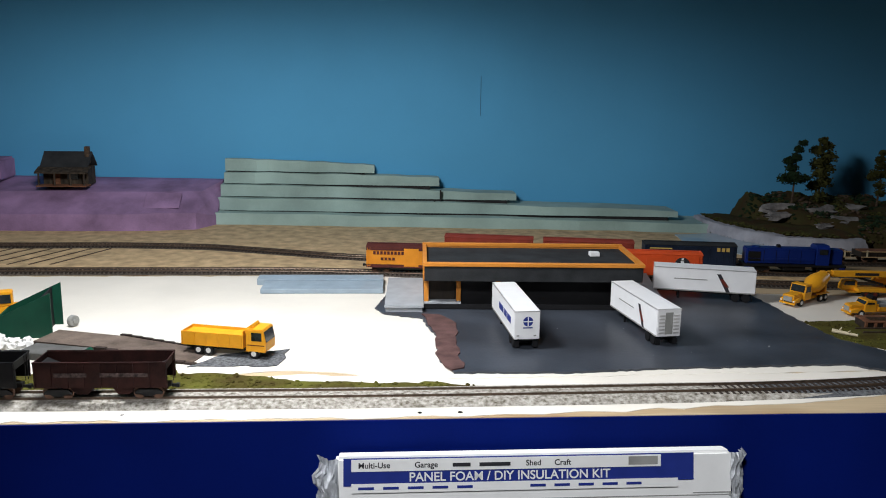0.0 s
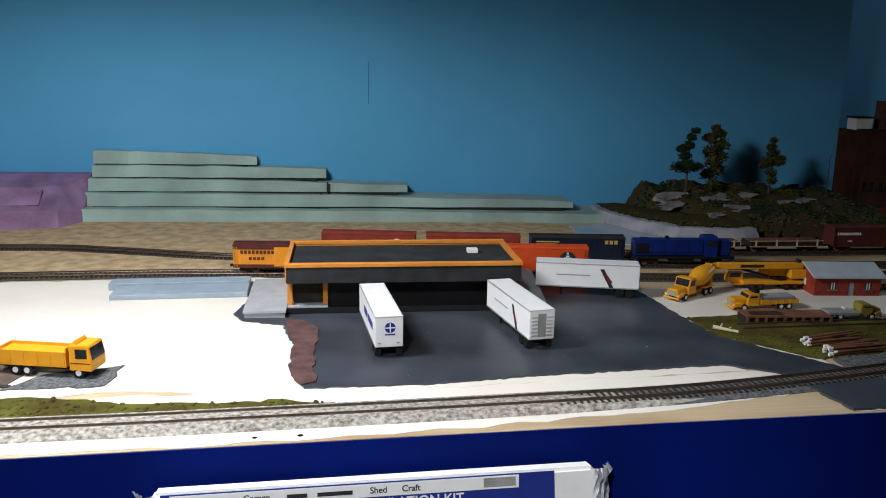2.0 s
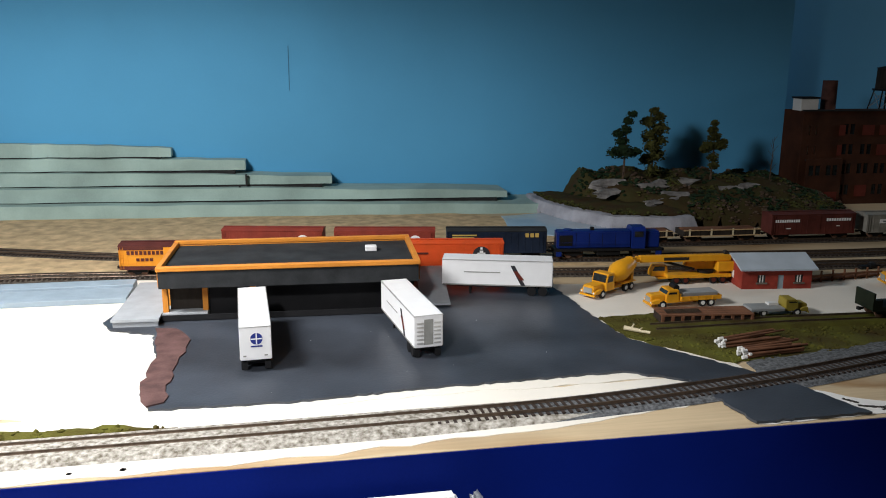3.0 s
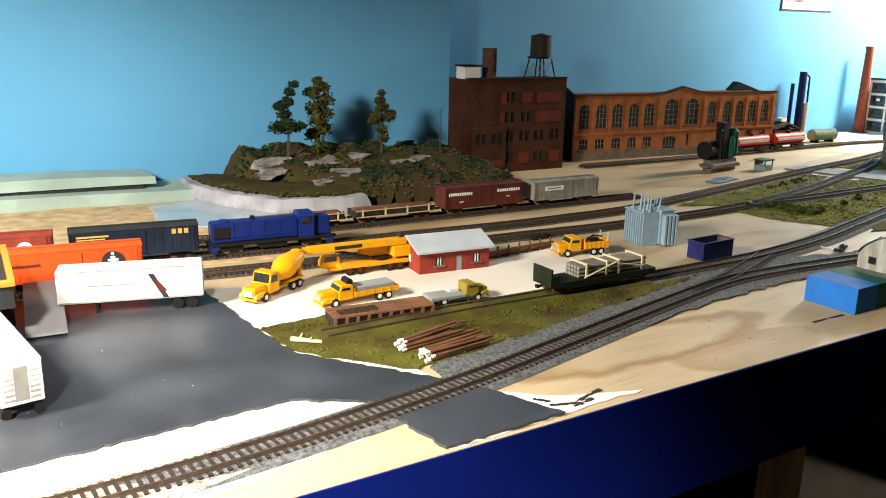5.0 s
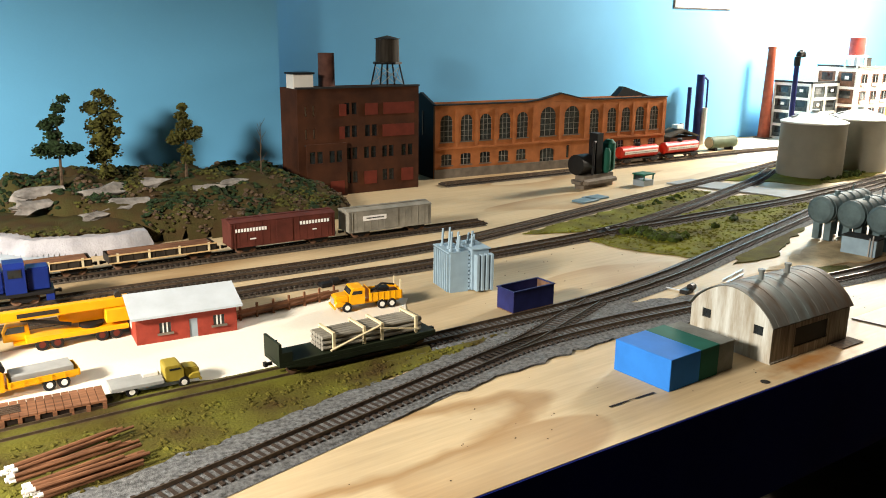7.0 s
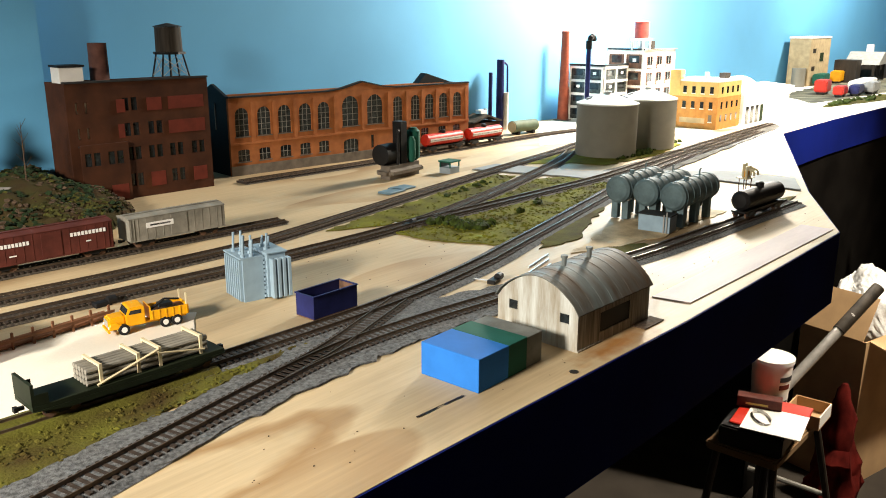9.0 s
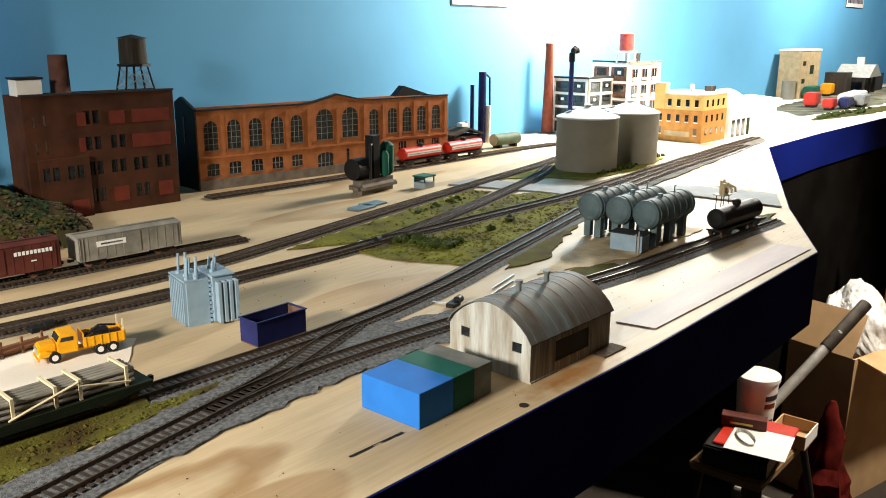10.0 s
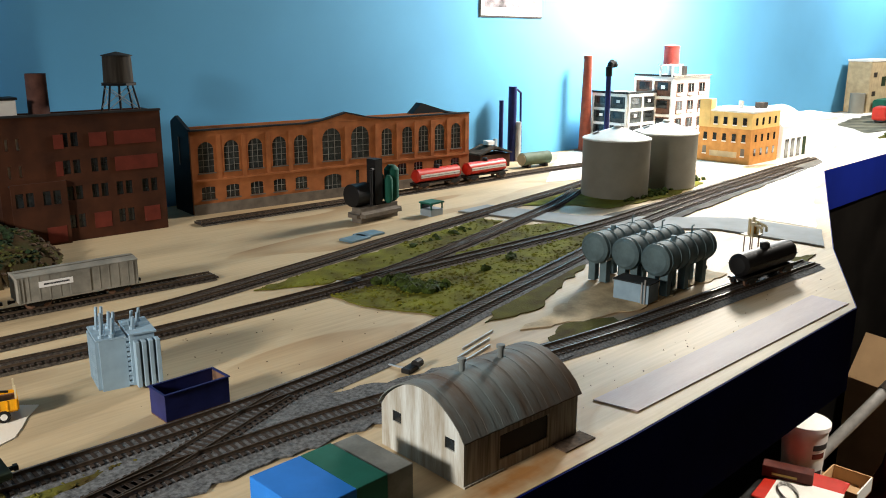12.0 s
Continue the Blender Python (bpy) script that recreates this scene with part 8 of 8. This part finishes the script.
patch("ground_far", [(4.05, 1.50), (4.7, 1.45), (6.3, 1.38), (6.3, 1.78), (4.9, 1.78), (4.3, 1.70)], 0.0012, 0.0024, mat("grey_green_far_ground", (0.16, 0.155, 0.11), 0.9, vary=0.4, scale=12, bump=0.5), "grey-green gravel ground under the distant cars", "ground", 0.012, 0.04, 53)
tufts("bushes", [(3.98, 1.42), (4.12, 1.455), (4.6, 1.41), (4.3, 1.37)], 40, 0.010, 0.006, M["bush"], "green bushes at the far end of the layout", 52, "bushes")

# pictures on the wall
def poster(x0, x1, z0, z1, label):
    p = thing("wall_picture", label, "picture", at(0, 0, 0), "pictures on the wall")
    part("sheet", Build().box(x0, 1.926, z0, x1, 1.9285, z1), M["paper"], p)
    part("image", Build().box(x0 + 0.012, 1.9255, z0 + 0.02, x1 - 0.012, 1.9259, z1 - 0.012), mat("faded_print", (0.30, 0.27, 0.30), 0.5, vary=0.5, scale=30), p, "blurred dark print")
    part("border", Build().box(x0 - 0.004, 1.9275, z0 - 0.004, x1 + 0.004, 1.9293, z1 + 0.004), M["print_black"], p)
    return p


poster(2.609, 2.838, 0.360, 0.53, "white bordered picture pinned to the wall")
poster(5.86, 6.16, 0.435, 0.70, "framed picture with an oval image on the wall")
cr = Build().box(-0.0006, -0.0005, 0.07, 0.0006, 0.0, 0.155)
solid("wall_crack", cr, M["wall_seam"], "hairline vertical seam in the backdrop", "seam", m=at(0.425, back_y(0.425) - 0.0006, 0.16))

# ---- below the table ----
pk = thing("insulation_package", "shrink-wrapped white foam panel pack leaning on the fascia", "foam panel pack", pose(0.338, 0.571, -1.098, -11.5, 0, 0))
PH = 1.100
part("foam_panel", Build().box(-0.170, 0.004, 0, 0.192, 0.024, PH).bevel(0.003, 2), M["paper"], pk, "white foam panel block")
part("label_sheet", Build().box(-0.163, 0.0025, PH - 0.0255, 0.155, 0.0036, PH - 0.001), M["print_blue"], pk, "printed navy label")
for q in ((-0.156, PH - 0.0125, 0.124, PH - 0.002), (-0.156, PH - 0.0315, 0.140, PH - 0.0235)):
    part("label_band", Build().box(q[0], 0.0015, q[1], q[2], 0.0022, q[3]), M["paper"], pk)
part("barcode", Build().box(0.094, 0.0008, PH - 0.0105, 0.121, 0.0012, PH - 0.003), M["mullion"], pk)
part("seam", Build().box(0.155, 0.0034, PH - 0.0385, 0.191, 0.0039, PH - 0.0375).box(-0.165, 0.0034, PH - 0.0405, 0.191, 0.0039, PH - 0.0398), M["mullion"], pk)


def lettering(text, size, material, parent, m):
    cu = bpy.data.curves.new("words", "FONT")
    cu.body, cu.size, cu.extrude, cu.offset = text, size, 0.0001, size * 0.015
    tmp = bpy.data.objects.new("words", cu)
    me = bpy.data.meshes.new_from_object(tmp)
    bpy.data.objects.remove(tmp)
    bpy.data.curves.remove(cu)
    me.materials.clear()
    me.materials.append(material)
    ob = new("printed_word", me)
    ob.parent = parent
    ob.matrix_basis = m
    return ob


lettering("PANEL FOAM / DIY INSULATION KIT", 0.0112, M["paper"], pk, pose(-0.105, 0.0018, PH - 0.0218, 90, 0, 0))
for x, word in ((-0.150, "Multi-Use"), (-0.100, "Garage"), (0.0, "Shed"), (0.026, "Craft")):
    lettering(word, 0.0072, M["print_black"], pk, pose(x, 0.0012, PH - 0.0095, 90, 0, 0))
for x0, x1 in ((-0.066, -0.050), (-0.042, -0.014)):
    part("lettering_bar", Build().box(x0, 0.0008, PH - 0.0092, x1, 0.0012, PH - 0.0060), M["print_black"], pk)
for i in range(12):
    x = -0.150 + i * 0.022
    if i not in (5, 6):
        part("lettering_bar", Build().box(x, 0.0008, PH - 0.0285, x + 0.014, 0.0012, PH - 0.0262), M["print_blue"], pk)
for sx in (-1, 1):
    rnd = random.Random(7 + sx)
    b, pts, nx, nz = Build(), [], 10, 46
    for j in range(nz + 1):
        for i in range(nx + 1):
            u = i / nx
            z = PH - 0.002 - 0.30 * j / nz
            x = (-0.168 if sx < 0 else 0.190) + sx * u * (0.020 + 0.010 * noise.noise(Vector((0, j * 0.45, sx * 3))))
            y = 0.003 + 0.022 * u * u + rnd.uniform(-0.0035, 0.0035) + 0.004 * noise.noise(Vector((i * 0.9, j * 0.5, sx * 9)))
            pts.append((x, y, z))
    front = [(j * (nx + 1) + i, j * (nx + 1) + i + 1, (j + 1) * (nx + 1) + i + 1, (j + 1) * (nx + 1) + i) for j in range(nz) for i in range(nx)]
    b.faces(pts, front)
    bmesh.ops.solidify(b.bm, geom=b.bm.faces[:], thickness=0.0006)
    part("film_end", b, M["plastic_film"], pk, "crinkled clear shrink film")

for x in (-1.2, 0.0, 1.28):
    solid("table_leg", Build().box(-0.013, -0.019, -1.1, 0.013, 0.019, -0.0185), M["pine"], "square pale pine leg under the layout table", "table leg", "structure", m=at(x, 0.885, 0))
for x in (3.4, 4.6, 5.8):
    solid("table_leg", Build().box(-0.019, -0.019, -1.1, 0.019, 0.019, -0.0185), M["pine"], "square pale pine leg under the layout table", "table leg", "structure", m=at(x, 1.34, 0))

# clutter in the aisle
TOP = -0.65
stool = thing("work_stool", "brown folding step stool heaped with papers", "stool", at(0, 0, 0))
part("seat", Build().box(2.575, 1.015, TOP - 0.022, 2.905, 1.18, TOP).bevel(0.004, 2), M["card_dark"], stool)
for x0, y0, x1, y1 in ((2.60, 1.03, 2.56, 1.0), (2.60, 1.16, 2.56, 1.2), (2.88, 1.03, 3.02, 0.98), (2.88, 1.16, 3.02, 1.2)):
    part("leg", Build().cyl((x0, y0, TOP - 0.02), (x1, y1, -1.1), 0.009, n=10), M["brown_panel"], stool, "dark brown leg")
part("stretcher", Build().cyl((2.958, 1.0, -0.9), (2.958, 1.21, -0.9), 0.007, n=8), M["mullion"], stool)
# Added block raising the papers, black for the shade beneath them.
solid("paper_riser", Build().box(-0.088, -0.07, 0, 0.088, 0.07, 0.048).bevel(0.004, 2), M["black"], "black block painting the shade under the papers", "case", m=at(2.672, 1.092, TOP + 0.0003, 6))
CT = TOP + 0.0488
solid("red_folder", Build().box(-0.088, -0.075, 0, 0.088, 0.075, 0.005).bevel(0.002, 1), M["red_paint"], "glossy red folder on the case", "folder", m=at(2.694, 1.076, CT, 8))
solid("paper_sheet", Build().box(-0.066, -0.064, 0, 0.066, 0.064, 0.0015), M["paper"], "white printed sheet on the red folder", "paper", m=at(2.655, 1.055, CT + 0.0055, 10))
spk = thing("wire_coil", "loose coil of grey wire on the paper", "wire coil", at(2.652, 1.085, CT + 0.0073, 40))
for i in range(5):
    pts = [Vector((0.032 * math.cos(a * 0.42) * (1 + 0.05 * i), 0.018 * math.sin(a * 0.42), 0.001 + 0.0012 * i)) for a in range(15)]
    b = Build()
    for p, q in zip(pts, pts[1:] + pts[:1]):
        b.cyl(p, q, 0.0008, n=5)
    part("loop", b, M["steel"], spk)
rc = thing("small_carton", "small dark red printed carton on the folder", "carton", at(2.715, 1.115, CT + 0.0055, -72))
part("body", Build().box(-0.05, -0.016, 0, 0.05, 0.016, 0.026).bevel(0.001, 1), M["car_brown"], rc)
part("lettering_bar", Build().box(-0.03, -0.0165, 0.008, 0.02, -0.0161, 0.013), M["gold"], rc)
tray = thing("carton_tray", "shallow open cardboard tray on the stool", "carton tray", at(2.838, 1.041, TOP + 0.0003, 2))
part("floor", Build().box(-0.05, -0.042, 0, 0.05, 0.042, 0.003), M["card"], tray)
for s in (-1, 1):
    part("side", Build().box(min(s * 0.05, s * 0.047), -0.042, 0.0031, max(s * 0.05, s * 0.047), 0.042, 0.034), M["card"], tray)
    part("end", Build().box(-0.0469, min(s * 0.042, s * 0.039), 0.0031, 0.0469, max(s * 0.042, s * 0.039), 0.034), M["card"] if s > 0 else M["paper"], tray)
tub = thing("plastic_tub", "white plastic tub with a printed band and lid", "tub", at(2.847, 1.139, TOP + 0.0003, 0))
part("body", Build().lathe((0, 0, 0), [(0.042, 0), (0.049, 0.125)], 32), M["white"], tub, "", True)
part("lid", Build().lathe((0, 0, 0.1252), [(0.052, 0), (0.052, 0.010), (0.047, 0.012)], 32), M["white"], tub, "white snap lid", True)
for z, mt, w0 in ((0.083, "print_black", 0.9), (0.062, "infill", 0.7), (0.018, "print_black", 0.75)):
    b = Build()
    for i in range(7):
        a0, a1 = -2.35 + w0 * i / 7, -2.35 + w0 * (i + 1) / 7
        r0 = 0.042 + 0.007 * z / 0.125 + 0.0008
        r1 = r0 + 0.00065
        b.faces([(r * math.cos(a), r * math.sin(a), zz) for zz, r in ((z, r0), (z + 0.013, r1)) for a in (a0, a1)] + [((r - 0.0012) * math.cos(a), (r - 0.0012) * math.sin(a), zz) for zz, r in ((z, r0), (z + 0.013, r1)) for a in (a0, a1)], [(0, 1, 3, 2), (4, 6, 7, 5), (0, 4, 5, 1), (2, 3, 7, 6)])
    part("label_band", b, M[mt], tub, "printed label band")
BT = -0.62
box2 = thing("open_carton", "open brown cardboard carton with raised flaps", "carton", at(3.56, 1.13, -1.1, -14))
part("near_side", Build().box(-0.15, -0.11, 0, -0.146, 0.10, 0.48), M["card"], box2)
part("far_side", Build().box(0.146, -0.11, 0, 0.15, 0.10, 0.48), M["card"], box2)
for y in (-0.11, 0.096):
    part("end", Build().box(-0.1459, y, 0, 0.1459, y + 0.004, 0.48), M["card"], box2)
part("bottom", Build().box(-0.1458, -0.1058, 0, 0.1458, 0.0958, 0.004), M["card"], box2)
part("flap", Build().prism([(-0.150, 0.4805), (-0.147, 0.4805), (-0.085, 0.60), (-0.088, 0.601)], -0.10, 0.10, "y"), M["card"], box2, "raised cardboard flap")
part("flap", Build().prism([(-0.1101, 0.476), (-0.21, 0.452), (-0.21, 0.456), (-0.1101, 0.4798)], -0.13, 0.14, "x"), M["card"], box2, "hanging cardboard flap")
bag = Build()
bmesh.ops.create_icosphere(bag.bm, subdivisions=6, radius=1.0)
for v in bag.bm.verts:
    d = v.co.copy()
    k = 1 + 0.30 * noise.noise(d * 1.7) + 0.10 * abs(noise.noise(Vector((d.x * 5, d.y * 5, d.z * 2)))) + 0.05 * abs(noise.noise(Vector((d.x * 14, d.y * 14, d.z * 4))))
    v.co = Vector((d.x * 0.10 * k + 0.04 * d.z, d.y * 0.09 * k + 0.06 * d.z, 0.06 + d.z * 0.11 * k))
solid("plastic_bag", bag, M["plastic_film"], "crumpled translucent plastic bag in the carton", "plastic bag", m=at(3.61, 1.10, BT - 0.02), smooth=True)
tube = thing("vacuum_wand", "grey metal vacuum wand leaning across the cartons", "vacuum wand", Matrix.Identity(4))
part("wand", Build().cyl((2.93, 1.145, -0.652), (3.14, 1.045, -0.465), 0.0135, n=16), M["steel"], tube, "shiny metal tube", True)
part("grip", Build().cyl((3.10, 1.064, -0.501), (3.225, 1.012, -0.400), 0.0165, n=16), M["brown_panel"], tube, "dark grey grip", True)
part("lower_tube", Build().cyl((2.93, 1.145, -0.652), (2.95, 1.17, -1.095), 0.012, n=12), M["black"], tube)
sack = Build().lathe((0, 0, 0), [(0.10, 0), (0.12, 0.03), (0.118, 0.07), (0.11, 0.11), (0.098, 0.15), (0.088, 0.19), (0.075, 0.23), (0.058, 0.28), (0.042, 0.33), (0.03, 0.36), (0.012, 0.38)], 40)
for v in sack.bm.verts:
    v.co.x *= 1 + 0.55 * noise.noise(v.co * 16)
    v.co.y *= 1 + 0.55 * noise.noise(v.co * 16 + Vector((5, 0, 0)))
solid("red_sack", sack, mat("dull_red_cloth", (0.11, 0.012, 0.010), 0.95, vary=0.4, scale=14, bump=0.5, spec=0.05), "dull red cloth sack on the floor", "sack", m=at(3.29, 1.075, -1.1) @ Matrix.Diagonal((0.6, 0.6, 1, 1)), smooth=True)
shelf = thing("shelf_unit", "brown wooden shelf in the dim aisle", "shelf", at(4.2, 0.95, -1.1, 0))
for z in (0.02, 0.42, 0.80):
    part("board", Build().box(-0.35, -0.15, z, 0.35, 0.15, z + 0.02), M["timber"], shelf)
for sx in (-1, 1):
    part("upright", Build().box(sx * 0.365 - 0.0145, -0.15, 0, sx * 0.365 + 0.0145, 0.15, 0.95), M["timber"], shelf)
solid("floor_sheet", Build().box(3.35, 0.35, 0, 4.3, 0.80, 0.004), M["card_dark"], "brown paper sheet spread over the floor", "floor sheet", "structure", m=at(0, 0, -1.0998))
